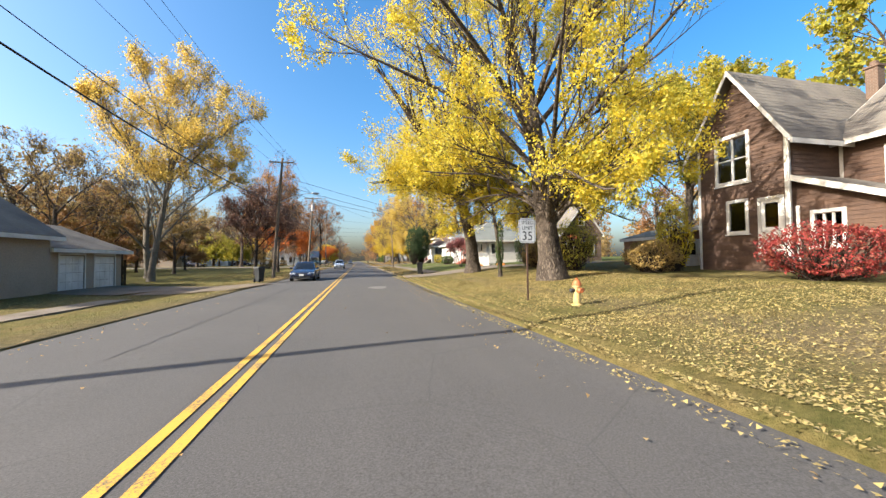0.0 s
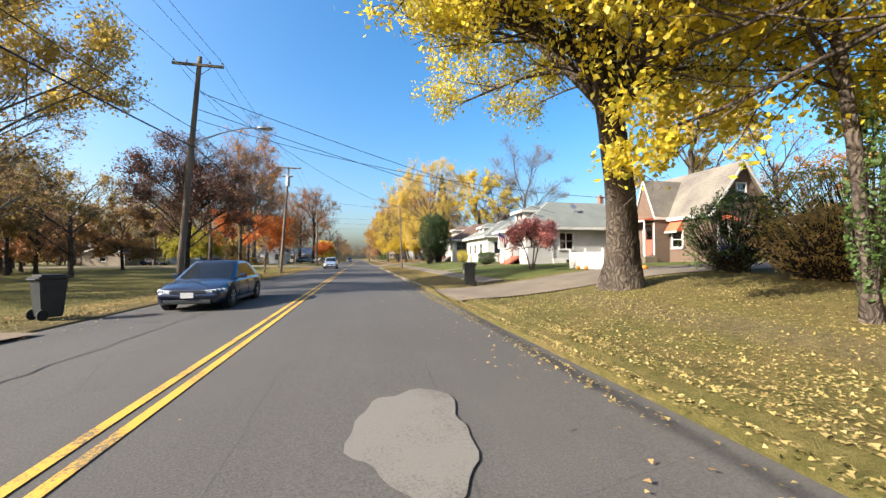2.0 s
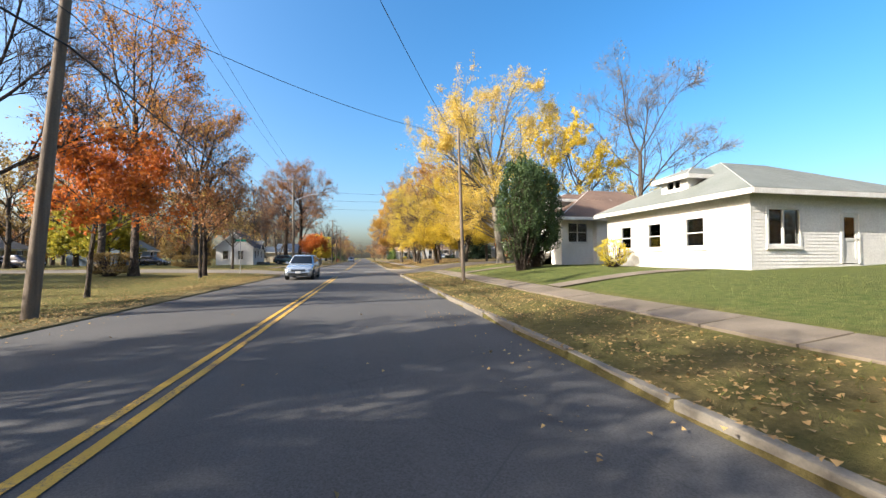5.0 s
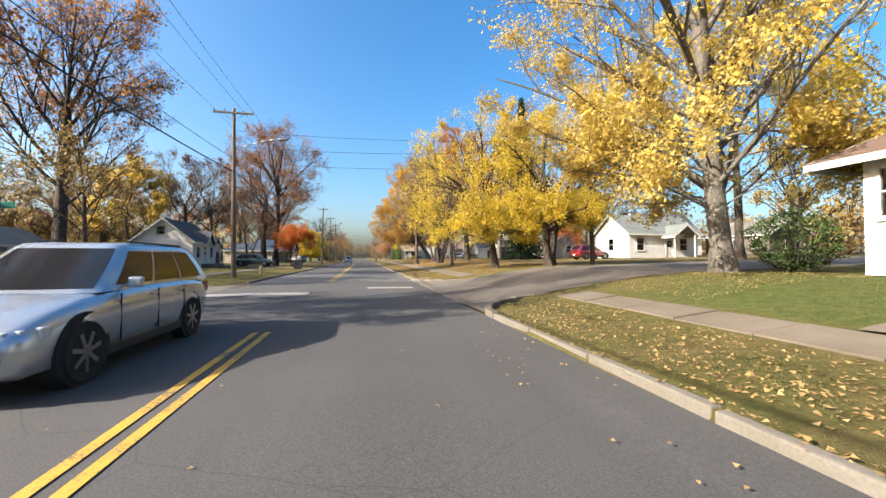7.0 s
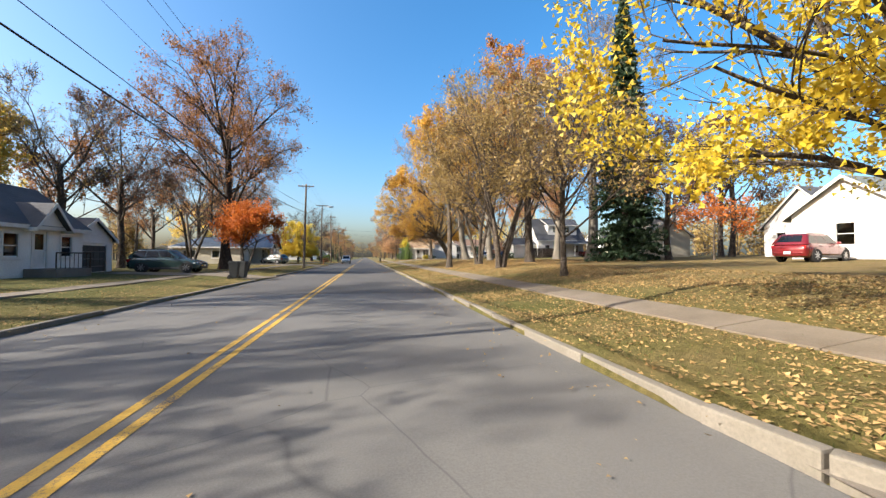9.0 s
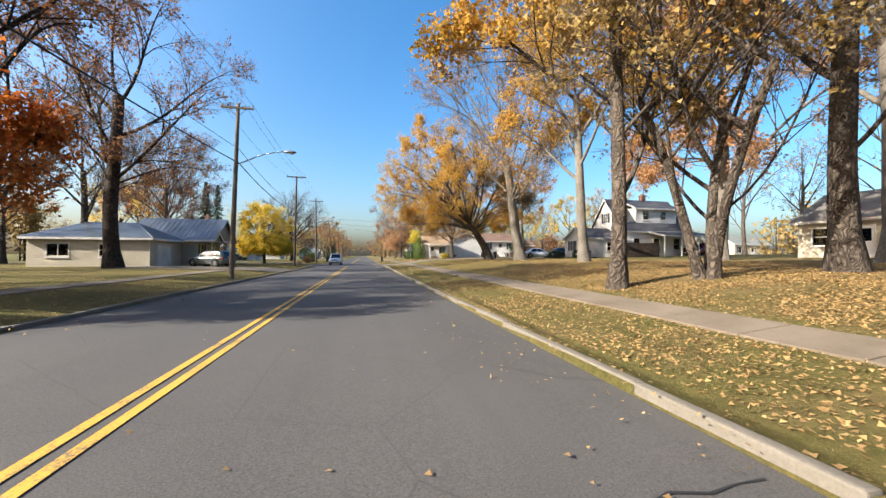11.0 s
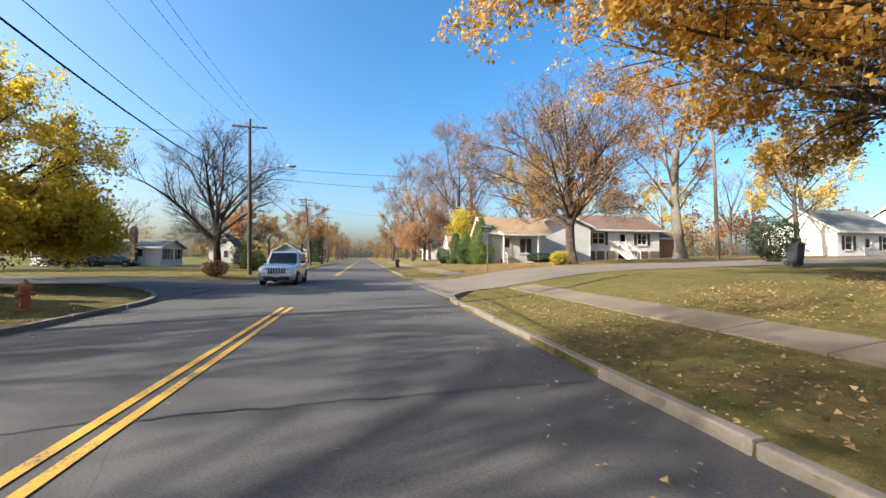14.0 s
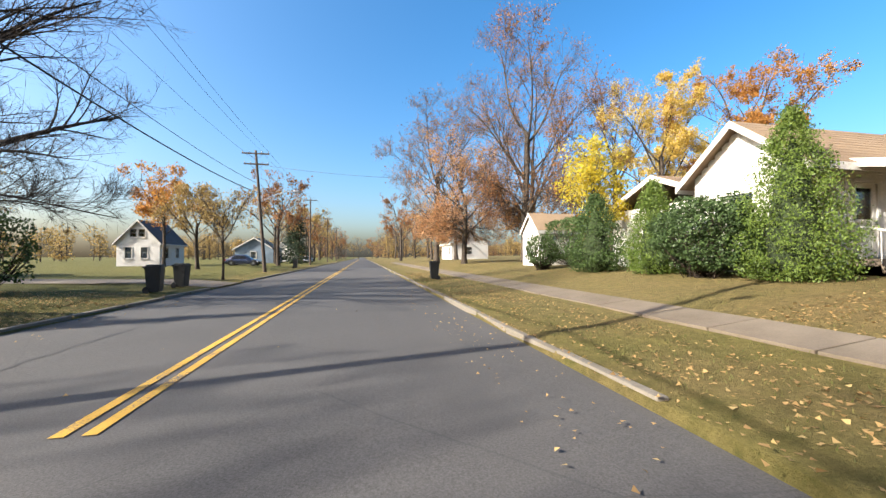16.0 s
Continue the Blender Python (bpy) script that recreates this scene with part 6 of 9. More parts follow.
def closed_box(house, x0, x1, y0, y1, z0, z1, material, front, holes=(), gables=(), zr=None, peak=None, course=0.13):
    """Four walls; front names the wall that gets holes: w (-x), e (+x), s (-y), n (+y). holes and gables may name several walls."""
    ends = {"w": ((x0, y1), (x0, y0)), "s": ((x0, y0), (x1, y0)), "e": ((x1, y0), (x1, y1)), "n": ((x1, y1), (x0, y1))}
    made = {}
    for k, (a, b) in ends.items():
        hl = dict(holes).get(k, ())
        ln = math.hypot(b[0] - a[0], b[1] - a[1])
        pk = None
        if k in gables:
            if peak is None:
                pu = ln / 2
            else:
                pu = {"w": y1 - peak, "e": peak - y0, "s": peak - x0, "n": x1 - peak}[k]
            pk = (pu, zr)
        made[k] = Wall(house, a, b, z0, z1, material, hl, pk, course)
    return made


def house(at_, label, boards=True):
    """Near houses show their clapboards one by one; those back from the road have even walls."""
    h = thing("house", at_, label, "house")
    near = -17.5 < at_[0] < 28 and at_[1] < 230
    (SPLIT if near else PLAIN).add(h)
    return h


# the brown wooden house on the corner lot (walls in metres from its own base)
B = (20.2, 16.6, 0.44)
h1 = house(B, "weathered brown wooden two-storey house with white trim")
h1.scale = (1.2, 1.2, 1.2)
w = closed_box(h1, 0, 6.5, -1.9, 1.85, 0.0, 5.75, BROWN_SIDING, "w", {"w": [(1.0, 4.1, 1.25, 1.85), (1.45, 1.95, 0.7, 1.2), (2.75, 0.9, 0.75, 2.2)]}.items(), "we", 8.6, course=0.15)
w["w"].window(1.0, 4.1, 1.25, 1.85, (2, 2), border=0.14)
w["w"].window(1.45, 1.95, 0.7, 1.2, (1, 1), border=0.12)
w["w"].door(2.75, 0.9, 0.75, 2.2)
w["w"].corner_boards()
w["s"].corner_boards()
gable_roof(h1, 0, 6.5, -1.9, 1.85, 5.75, 8.6, "x", ROOF_OLD, 0.45)
w2 = closed_box(h1, 2.6, 9.5, -7.4, -1.92, 0.0, 5.4, BROWN_SIDING, "s", {"w": [(1.4, 3.2, 0.8, 1.5)], "s": [(1.2, 3.3, 0.9, 1.4)]}.items(), "", course=0.15)
w2["w"].window(1.4, 3.2, 0.8, 1.5, (1, 2), border=0.12)
w2["s"].window(1.2, 3.3, 0.9, 1.4, (1, 2), border=0.12)
w2["w"].corner_boards()
slope(h1, (2.1, -1.7, 5.2), (2.1, -7.8, 5.2), (6.2, -7.8, 8.3), (6.2, -1.7, 8.3), ROOF_OLD)
slope(h1, (10.0, -7.8, 5.2), (10.0, -1.7, 5.2), (6.2, -1.7, 8.3), (6.2, -7.8, 8.3), ROOF_OLD)
pw = closed_box(h1, 0.35, 2.58, -4.6, -1.92, 0.0, 2.75, BROWN_SIDING, "w", {"w": [(0.55, 1.3, 0.8, 1.1)], "s": [(0.5, 1.2, 1.2, 1.3)]}.items(), "w", 3.7, peak=-1.95, course=0.15)
pw["w"].window(0.55, 1.3, 0.8, 1.1, (3, 2), border=0.12)
pw["s"].window(0.5, 1.2, 1.2, 1.3, (2, 1), border=0.12)
pw["w"].corner_boards()
slope(h1, (0.0, -5.0, 2.65), (3.0, -5.0, 2.65), (3.0, -1.95, 3.85), (0.0, -1.95, 3.85), ROOF_OLD)
chimney(h1, 6.0, -1.2, 7.6, 8.9, 0.42, BRICK_TAN)
bm = bmesh.new()
rod(bm, (-0.06, -1.95, 5.6), (-0.06, -1.95, 0.1), 0.045)
part("downpipe", bm, TRIM, h1)

# low red-brown garage behind the thicket
h = house((20.9, 24.0, 0.7), "low red-brown wooden garage with white eaves")
w = closed_box(h, 0, 5.0, -1.95, 1.95, -0.2, 2.15, mat("red_brown_boards", (0.29, 0.155, 0.095), 0.85, stain=(0.13, 0.066, 0.044), coarse=0.8, fine=12, bump=0.2), "s", {"s": [(1.6, 0.0, 0.9, 1.9)]}.items(), "sn", 2.75, course=0.16)
w["s"].door(1.6, 0.0, 0.9, 1.9)
gable_roof(h, 0, 5.0, -1.95, 1.95, 2.15, 2.75, "y", ROOF_GREY, 0.2)

# brick house with awnings
h = house((22.4, 41.4, 1.0), "brown brick cottage with steep gable and red awnings")
w = closed_box(h, 0, 4.6, -4.1, 2.88, -0.3, 3.25, BRICK_TAN, "w", {"w": [(0.33, 1.25, 0.7, 0.9), (4.15, 1.15, 0.75, 0.95)], "s": [(0.5, 0.5, 0.85, 2.0), (2.5, 1.0, 1.2, 1.3), (1.95, 4.1, 0.6, 0.8)]}.items(), "sn", 6.2)
w["w"].window(0.33, 1.25, 0.7, 0.9)
w["w"].window(4.15, 1.15, 0.75, 0.95)
w["s"].window(2.5, 1.0, 1.2, 1.3)
w["s"].window(1.95, 4.1, 0.6, 0.8)
w["s"].door(0.5, 0.5, 0.85, 2.0, TRIM)
gable_roof(h, 0, 4.6, -4.1, 2.88, 3.25, 6.2, "y", ROOF_OLD, 0.22)
v = closed_box(h, -1.15, -0.01, -1.0, 0.8, -0.3, 3.3, BRICK_TAN, "w", {"w": [(0.86, 0.62, 0.82, 2.05)]}.items(), "w", 5.65)
v["w"].door(0.86, 0.62, 0.82, 2.05, STEP_RED)
gable_roof(h, -1.15, 2.1, -1.0, 0.8, 3.3, 5.7, "x", ROOF_OLD, 0.08)
for y0, y1, x, zt, zb, dx in ((-1.05, 0.8, -1.16, 3.1, 2.92, 0.85), (1.75, 2.65, -0.01, 2.75, 2.15, 0.5), (-2.1, -1.12, -0.01, 2.85, 2.15, 0.5)):
    bm = bmesh.new()
    prism(bm, [(x, y0, zt), (x, y1, zt), (x - dx, y1, zb), (x - dx, y0, zb)], (0, 0, 0.03))
    for y in (y0, y1):
        prism(bm, [(x, y, zt), (x - dx, y, zb), (x, y, zb)], (0, 0.02, 0))
    part("awning", bm, AWNING, h, "orange-red metal awning")
    bm = bmesh.new()
    box(bm, (x - dx - 0.02, y0, zb - 0.09), (x - dx, y1, zb + 0.01))
    part("awning_valance", bm, TRIM, h, "white valance")
bm = bmesh.new()
prism(bm, [(0.35, -4.12, 2.95), (1.5, -4.12, 2.95), (1.5, -4.62, 2.6), (0.35, -4.62, 2.6)], (0, 0, 0.03))
part("awning", bm, AWNING, h, "orange-red metal awning over the side door")
block(h, "door_step", (0.3, -5.0, -0.3), (1.6, -4.12, 0.45), CONCRETE)
for y in (-0.98, 0.72):
    bm = bmesh.new()
    box(bm, (-1.98, y - 0.04, 0.5), (-1.9, y + 0.04, 2.86), 0.008)
    part("porch_post", bm, TRIM, h)
block(h, "porch_slab", (-2.1, -1.2, -0.2), (-1.16, 0.9, 0.5), CONCRETE)
steps(h, -3.0, -2.1, -0.9, 0.1, -0.2, 0.4, 3, CONCRETE)
for y in (-0.95, 0.15):
    bm = bmesh.new()
    for p, q in (((-3.0, y, 0), (-3.0, y, 0.85)), ((-2.12, y, 0.5), (-2.12, y, 1.35)), ((-3.0, y, 0.85), (-2.12, y, 1.35))):
        rod(bm, p, q, 0.018, sides=6)
    part("railing", bm, SHUTTER, h, "dark iron railing")

# white bungalow with the porch
h = house((15.2, 50.2, 0.86), "white clapboard bungalow with hipped grey roof and porch", True)
# the body has the greyed siding, to look less lit than the front
w = closed_box(h, 2.3, 11.2, -3.15, 3.0, 0.55, 3.05, SHADED_SIDING, "w", {"w": [(0.8, 1.15, 1.5, 1.45), (3.35, 0.78, 0.85, 2.05)], "s": [(0.55, 1.35, 1.15, 1.25), (5.2, 1.6, 0.7, 0.9), (7.6, 1.5, 0.7, 1.0)]}.items())
w["w"].window(0.8, 1.15, 1.5, 1.45, (3, 2))
w["w"].door(3.35, 0.78, 0.85, 2.05)
w["s"].window(0.55, 1.35, 1.15, 1.25, (2, 2))
w["s"].window(5.2, 1.6, 0.7, 0.9)
w["s"].window(7.6, 1.5, 0.7, 1.0)
block(h, "foundation", (2.25, -3.2, -0.4), (11.25, 3.05, 0.56), BLOCK)
for x in (3.4, 6.6, 9.4):
    block(h, "basement_window", (x, -3.235, 0.08), (x + 0.75, -3.19, 0.45), SHUTTER)
hip_roof(h, 0, 11.2, -3.15, 3.0, 3.05, 5.6, ROOF_GREY, 0.55, ((3.4, -0.1), (9.0, -0.1)))
block(h, "porch_floor", (0, -3.1, 0.6), (2.3, 2.95, 0.75), SHADED_SIDING)
block(h, "porch_ceiling", (-0.3, -3.3, 2.98), (2.3, 3.2, 3.03), TRIM)
block(h, "porch_beam", (-0.05, -3.15, 2.72), (0.2, 3.0, 2.97), TRIM)
block(h, "porch_beam", (0.2, -3.15, 2.72), (2.28, -2.95, 2.97), TRIM)
for y0, y1 in ((-3.1, -1.62), (0.42, 2.95)):
    Wall(h, (0, y1), (0, y0), 0.75, 1.45, WHITE_SIDING, course=0.12, thick=0.15)
    block(h, "porch_rail_cap", (-0.2, y0, 1.45), (0.1, y1, 1.51), TRIM)
# porch side greyed too, shade in its colour, unlike the white front
Wall(h, (0, -3.1), (2.28, -3.1), 0.0, 1.45, SHADED_SIDING, course=0.12, thick=0.15)
for y in (-2.93, 0.55, 2.75):
    bm = bmesh.new()
    for lo, hi, z0, z1 in ((0.24, 0.17, 1.5, 2.74),):
        pts0 = [(-lo + 0.02, y - lo, z0), (lo + 0.02, y - lo, z0), (lo + 0.02, y + lo, z0), (-lo + 0.02, y + lo, z0)]
        pts1 = [(-hi + 0.02, y - hi, z1), (hi + 0.02, y - hi, z1), (hi + 0.02, y + hi, z1), (-hi + 0.02, y + hi, z1)]
        a, b = [bm.verts.new(p) for p in pts0], [bm.verts.new(p) for p in pts1]
        bm.faces.new(a[::-1])
        bm.faces.new(b)
        for k in range(4):
            bm.faces.new((a[k], a[(k + 1) % 4], b[(k + 1) % 4], b[k]))
    part("porch_column", bm, TRIM, h)
for x0, x1, y in ((-0.02, 0.0, 0),):
    for y0, y1 in ((-3.1, -1.7), (0.5, 2.9)):
        lat = new("lattice_panel")
        lat.parent = h
        bm = bmesh.new()
        n = int((y1 - y0) / 0.12)
        for k in range(n):
            yy = y0 + k * 0.12
            rod(bm, (-0.03, yy, -0.1), (-0.03, min(y1, yy + 0.6), 0.58), 0.014, sides=4)
            rod(bm, (-0.015, yy, 0.58), (-0.015, min(y1, yy + 0.6), -0.1), 0.014, sides=4)
        part("slats", bm, TRIM, lat)
steps(h, -1.35, 0.0, -1.55, -0.05, -0.15, 0.75, 5, STEP_RED)
rail(h, (-1.3, -1.5, 0.0), (0.0, -1.5, 0.75), 0.85, RAIL_BROWN, 3)
rail(h, (-1.3, -0.1, 0.0), (0.0, -0.1, 0.75), 0.85, RAIL_BROWN, 3)
d = closed_box(h, 0.75, 4.2, -0.95, 0.95, 3.6, 4.7, WHITE_SIDING, "w", {"w": [(0.25, 4.05, 0.55, 0.45), (1.1, 4.05, 0.55, 0.45)]}.items())
d["w"].window(0.25, 4.05, 0.55, 0.45, (1, 1), curtain=False)
d["w"].window(1.1, 4.05, 0.55, 0.45, (1, 1), curtain=False)
hip_roof(h, 0.75, 4.4, -0.95, 0.95, 4.7, 5.25, ROOF_GREY, 0.35, ((1.9, -0.01), (4.4, 0.01)))
chimney(h, 9.3, 0.6, 4.4, 6.3, 0.4)
bm = bmesh.new()
rod(bm, (2.2, -3.2, 3.0), (2.2, -3.2, 0.6), 0.045)
part("downpipe", bm, GALV, h)
bm = bmesh.new()
rod(bm, (5.0, -1.6, 4.4), (5.0, -1.6, 5.0), 0.02)
lathe(bm, [(0.01, 0.0), (0.18, 0.03), (0.3, 0.1)], 14, Matrix.Translation((4.95, -1.7, 5.0)) @ Matrix.Rotation(1.0, 4, "X"))
part("satellite_dish", bm, GALV, h)

# pale house beside it
h = house((16.4, 64.4, 0.92), "white stucco bungalow with hipped grey roof", True)
w = closed_box(h, 0, 9.0, -4.2, 4.3, 0, 3.05, WHITE_SIDING, "w", {"w": [(1.2, 1.0, 0.8, 1.2), (3.3, 1.0, 0.8, 1.2), (5.6, 1.0, 0.9, 1.25)], "s": [(0.8, 1.0, 1.5, 1.4), (4.5, 0.3, 0.85, 2.0)]}.items())
for u in (1.2, 3.3):
    w["w"].window(u, 1.0, 0.8, 1.2)
w["w"].window(5.6, 1.0, 0.9, 1.25)
w["s"].window(0.8, 1.0, 1.5, 1.4, (2, 1))
w["s"].door(4.5, 0.3, 0.85, 2.0)
w["w"].corner_boards()
block(h, "foundation", (-0.04, -4.24, -0.4), (9.04, 4.34, 0.1), BLOCK)
hip_roof(h, 0, 9.0, -4.2, 4.3, 3.05, 5.3, ROOF_GREY, 0.55, ((3.4, 0), (6.2, 0.05)))
d = closed_box(h, 0.6, 3.6, -0.8, 0.8, 3.4, 4.4, WHITE_SIDING, "w", {"w": [(0.4, 3.85, 0.8, 0.42)]}.items())
d["w"].window(0.4, 3.85, 0.8, 0.42, (2, 1), curtain=False)
hip_roof(h, 0.6, 3.8, -0.8, 0.8, 4.4, 4.95, ROOF_GREY, 0.3, ((1.6, 0), (3.8, 0.02)))

# glazed-porch house with the brown roof
h = house((15.3, 75.2, 0.98), "white house with glazed porch, brown roof and dormer", True)
w = closed_box(h, 0, 2.4, -3.0, 3.1, 0, 3.15, WHITE_SIDING, "w", {"w": [(0.35 + 0.95 * k, 1.55, 0.8, 1.35) for k in range(3)] + [(4.2, 1.55, 1.5, 1.35)], "n": [(0.5, 1.55, 1.4, 1.35)], "s": [(0.5, 1.55, 1.4, 1.35)]}.items(), course=0.16)
for k in range(3):
    w["w"].window(0.35 + 0.95 * k, 1.55, 0.8, 1.35, (1, 2), border=0.06)
w["w"].window(4.2, 1.55, 1.5, 1.35, (2, 2), border=0.06)
w["n"].window(0.5, 1.55, 1.4, 1.35, (2, 2), border=0.06)
w["s"].window(0.5, 1.55, 1.4, 1.35, (2, 2), border=0.06)
closed_box(h, 2.42, 10.5, -3.4, 3.4, 0, 3.3, WHITE_SIDING, "w")
hip_roof(h, 0, 10.5, -3.4, 3.5, 3.15, 5.7, ROOF_BROWN, 0.6, ((4.0, 0), (7.0, 0.05)))
d = closed_box(h, 0.9, 4.5, -1.1, 1.1, 3.6, 4.75, WHITE_SIDING, "w", {"w": [(0.35, 4.05, 0.7, 0.45), (1.2, 4.05, 0.7, 0.45)]}.items())
d["w"].window(0.35, 4.05, 0.7, 0.45, (1, 1))
d["w"].window(1.2, 4.05, 0.7, 0.45, (1, 1))
hip_roof(h, 0.9, 4.7, -1.1, 1.1, 4.75, 5.35, ROOF_BROWN, 0.4, ((2.0, 0), (4.7, 0.02)))
steps(h, -1.3, 0.0, -1.6, -0.3, -0.1, 0.8, 5, ROOF_OLD)
rail(h, (-1.25, -1.55, 0.0), (0.0, -1.55, 0.8), 0.85, TRIM, 3)

# houses across the side street, back from the road
h = house((30.5, 107.0, 1.42), "white cottage with green-grey roof and side porch")
w = closed_box(h, 0, 9.0, 0, 6.0, 0, 2.9, WHITE_SIDING, "s", {"s": [(1.0, 0.9, 0.9, 1.3), (4.8, 0.2, 0.85, 2.0), (6.6, 0.9, 0.9, 1.3)], "w": [(2.5, 0.9, 0.9, 1.3)]}.items(), "we", 5.0)
w["s"].window(1.0, 0.9, 0.9, 1.3)
w["s"].door(4.8, 0.2, 0.85, 2.0)
w["s"].window(6.6, 0.9, 0.9, 1.3)
w["w"].window(2.5, 0.9, 0.9, 1.3)
gable_roof(h, 0, 9.0, 0, 6.0, 2.9, 5.0, "x", ROOF_GREY, 0.4)
gable_roof(h, 4.2, 7.0, -1.8, 2.5, 2.5, 3.6, "y", ROOF_GREY, 0.25)
for x in (4.3, 6.9):
    block(h, "porch_post", (x - 0.07, -1.8, 0), (x + 0.07, -1.66, 2.55), TRIM)
h = house((41.0, 116.5, 1.6), "white gabled house with steep roof behind the lawn")
w = closed_box(h, 0, 9.0, 0, 6.5, 0, 3.0, WHITE_SIDING, "w", {"w": [(1.2, 1.0, 0.8, 1.3), (4.2, 1.0, 0.8, 1.3), (2.9, 3.6, 0.7, 1.1)], "s": [(1.2, 1.0, 0.9, 1.3), (5.5, 1.0, 0.9, 1.3)]}.items(), "we", 6.4)
for u, v, a, b in ((1.2, 1.0, 0.8, 1.3), (4.2, 1.0, 0.8, 1.3), (2.9, 3.6, 0.7, 1.1)):
    w["w"].window(u, v, a, b)
w["s"].window(1.2, 1.0, 0.9, 1.3)
w["s"].window(5.5, 1.0, 0.9, 1.3)
gable_roof(h, 0, 9.0, 0, 6.5, 3.0, 6.4, "x", ROOF_DARK, 0.35)

# big white house with the stepped roofs
h = house((29.3, 161.0, 1.42), "white two-storey house with dark roofs and side wing")
w = closed_box(h, 0, 4.6, -1.6, 3.6, 0, 2.5, WHITE_SIDING, "w", {"w": [(1.3, 0.9, 0.9, 1.2)], "s": [(2.8, 0.9, 0.8, 1.0)]}.items(), "we", 3.75)
w["w"].window(1.3, 0.9, 0.9, 1.2, (2, 2), shutters=True)
w["s"].window(2.8, 0.9, 0.8, 1.0)
gable_roof(h, 0, 4.6, -1.6, 3.6, 2.5, 3.75, "x", ROOF_DARK, 0.25)
w = closed_box(h, 4.62, 14.0, -2.2, 4.6, 0, 3.6, WHITE_SIDING, "w", {"w": [(3.0, 4.6, 0.75, 1.2)], "s": [(1.5, 1.1, 0.9, 1.3), (4.4, 1.1, 0.9, 1.3), (7.4, 1.1, 0.9, 1.3)]}.items(), "we", 7.7, course=0.16)
w["w"].window(3.0, 4.6, 0.75, 1.2, (2, 3), shutters=True)
for u in (1.5, 4.4, 7.4):
    w["s"].window(u, 1.1, 0.9, 1.3, (1, 2))
gable_roof(h, 4.62, 14.0, -2.2, 4.6, 3.6, 7.7, "x", ROOF_DARK, 0.3)
d = closed_box(h, 7.0, 13.0, -1.6, 1.2, 3.9, 6.4, WHITE_SIDING, "s", {"s": [(1.0, 4.9, 0.8, 1.0), (3.6, 4.9, 0.8, 1.0)]}.items())
d["s"].window(1.0, 4.9, 0.8, 1.0)
d["s"].window(3.6, 4.9, 0.8, 1.0)
slope(h, (6.7, -2.0, 6.3), (13.3, -2.0, 6.3), (13.3, 1.3, 7.75), (6.7, 1.3, 7.75), ROOF_DARK)
chimney(h, 10.2, 1.2, 6.8, 8.4, 0.6)
slope(h, (8.2, -5.0, 2.7), (15.5, -5.0, 2.7), (15.5, -2.2, 3.3), (8.2, -2.2, 3.3), ROOF_DARK)
for x in (8.4, 10.8, 13.2, 15.2):
    block(h, "porch_post", (x - 0.07, -4.85, -0.1), (x + 0.07, -4.71, 2.7), TRIM)

f = thing("board_fence", (31.0, 157.0, 1.34), "weathered dark brown board fence before the white house", "fence")
for k in range(40):
    bm = bmesh.new()
    box(bm, (0.165 * k, -0.012, 0.0), (0.165 * k + 0.15, 0.012, 1.82 + 0.05 * rnd.random()), 0.004)
    part("board", bm, BARK_DARK, f)
for z in (0.4, 1.45):
    bm = bmesh.new()
    box(bm, (0.0, 0.013, z), (6.6, 0.06, z + 0.09), 0.004)
    part("fence_rail", bm, BARK_DARK, f)

# white houses farther along the side street
for (x, y, z, mat_, wd, dp, ht, rd) in ((48.0, 186.0, 1.55, WHITE_SIDING, 8.0, 6.5, 2.9, 5.2), (66.0, 186.5, 1.7, WHITE_SIDING, 7.0, 7.0, 5.2, 7.6), (84.0, 187.0, 1.7, CREAM_SIDING, 10, 7.0, 2.9, 5.0)):
    h = house((x, y, z), "white gabled house along the side street")
    w = closed_box(h, 0, wd, 0, dp, -0.2, ht, mat_, "s", {"s": [(1.0, 0.9, 0.9, 1.3), (wd - 2, 0.9, 0.9, 1.3), (wd / 2 - 0.4, 0.1, 0.85, 2.0)] + ([(1.0, 3.4, 0.9, 1.2), (wd - 2, 3.4, 0.9, 1.2)] if ht > 4 else []), "w": [(2.5, 0.9, 0.9, 1.3)]}.items(), "we", rd, course=0.2)
    w["s"].window(1.0, 0.9, 0.9, 1.3, shutters=True)
    w["s"].window(wd - 2, 0.9, 0.9, 1.3, shutters=True)
    if ht > 4:
        w["s"].window(1.0, 3.4, 0.9, 1.2, shutters=True)
        w["s"].window(wd - 2, 3.4, 0.9, 1.2, shutters=True)
        chimney(h, -0.3, dp / 2, -0.2, rd + 0.9, 0.9)
    w["s"].door(wd / 2 - 0.4, 0.1, 0.85, 2.0)
    w["w"].window(2.5, 0.9, 0.9, 1.3)
    gable_roof(h, 0, wd, 0, dp, ht, rd, "x", ROOF_GREY, 0.35)

# corner house behind the pointed evergreens
h = house((13.6, 192.1, 0.98), "white house with tan shingle roof at the street corner", True)
w = closed_box(h, 0, 6.2, 0, 3.3, 0, 3.15, WHITE_SIDING, "s", {"s": [(1.7, 0.45, 0.85, 2.05), (3.5, 1.0, 1.2, 1.4)], "w": [(1.2, 1.2, 0.8, 1.2)]}.items(), "we", 4.5, course=0.2)
w["s"].door(1.7, 0.45, 0.85, 2.05)
w["s"].window(3.5, 1.0, 1.2, 1.4, (2, 1))
w["w"].window(1.2, 1.2, 0.8, 1.2)
gable_roof(h, 0, 6.2, 0, 3.3, 3.15, 4.5, "x", ROOF_TAN, 0.4)
slope(h, (1.2, -1.4, 2.75), (5.0, -1.4, 2.75), (5.0, 0.1, 3.1), (1.2, 0.1, 3.1), ROOF_TAN)
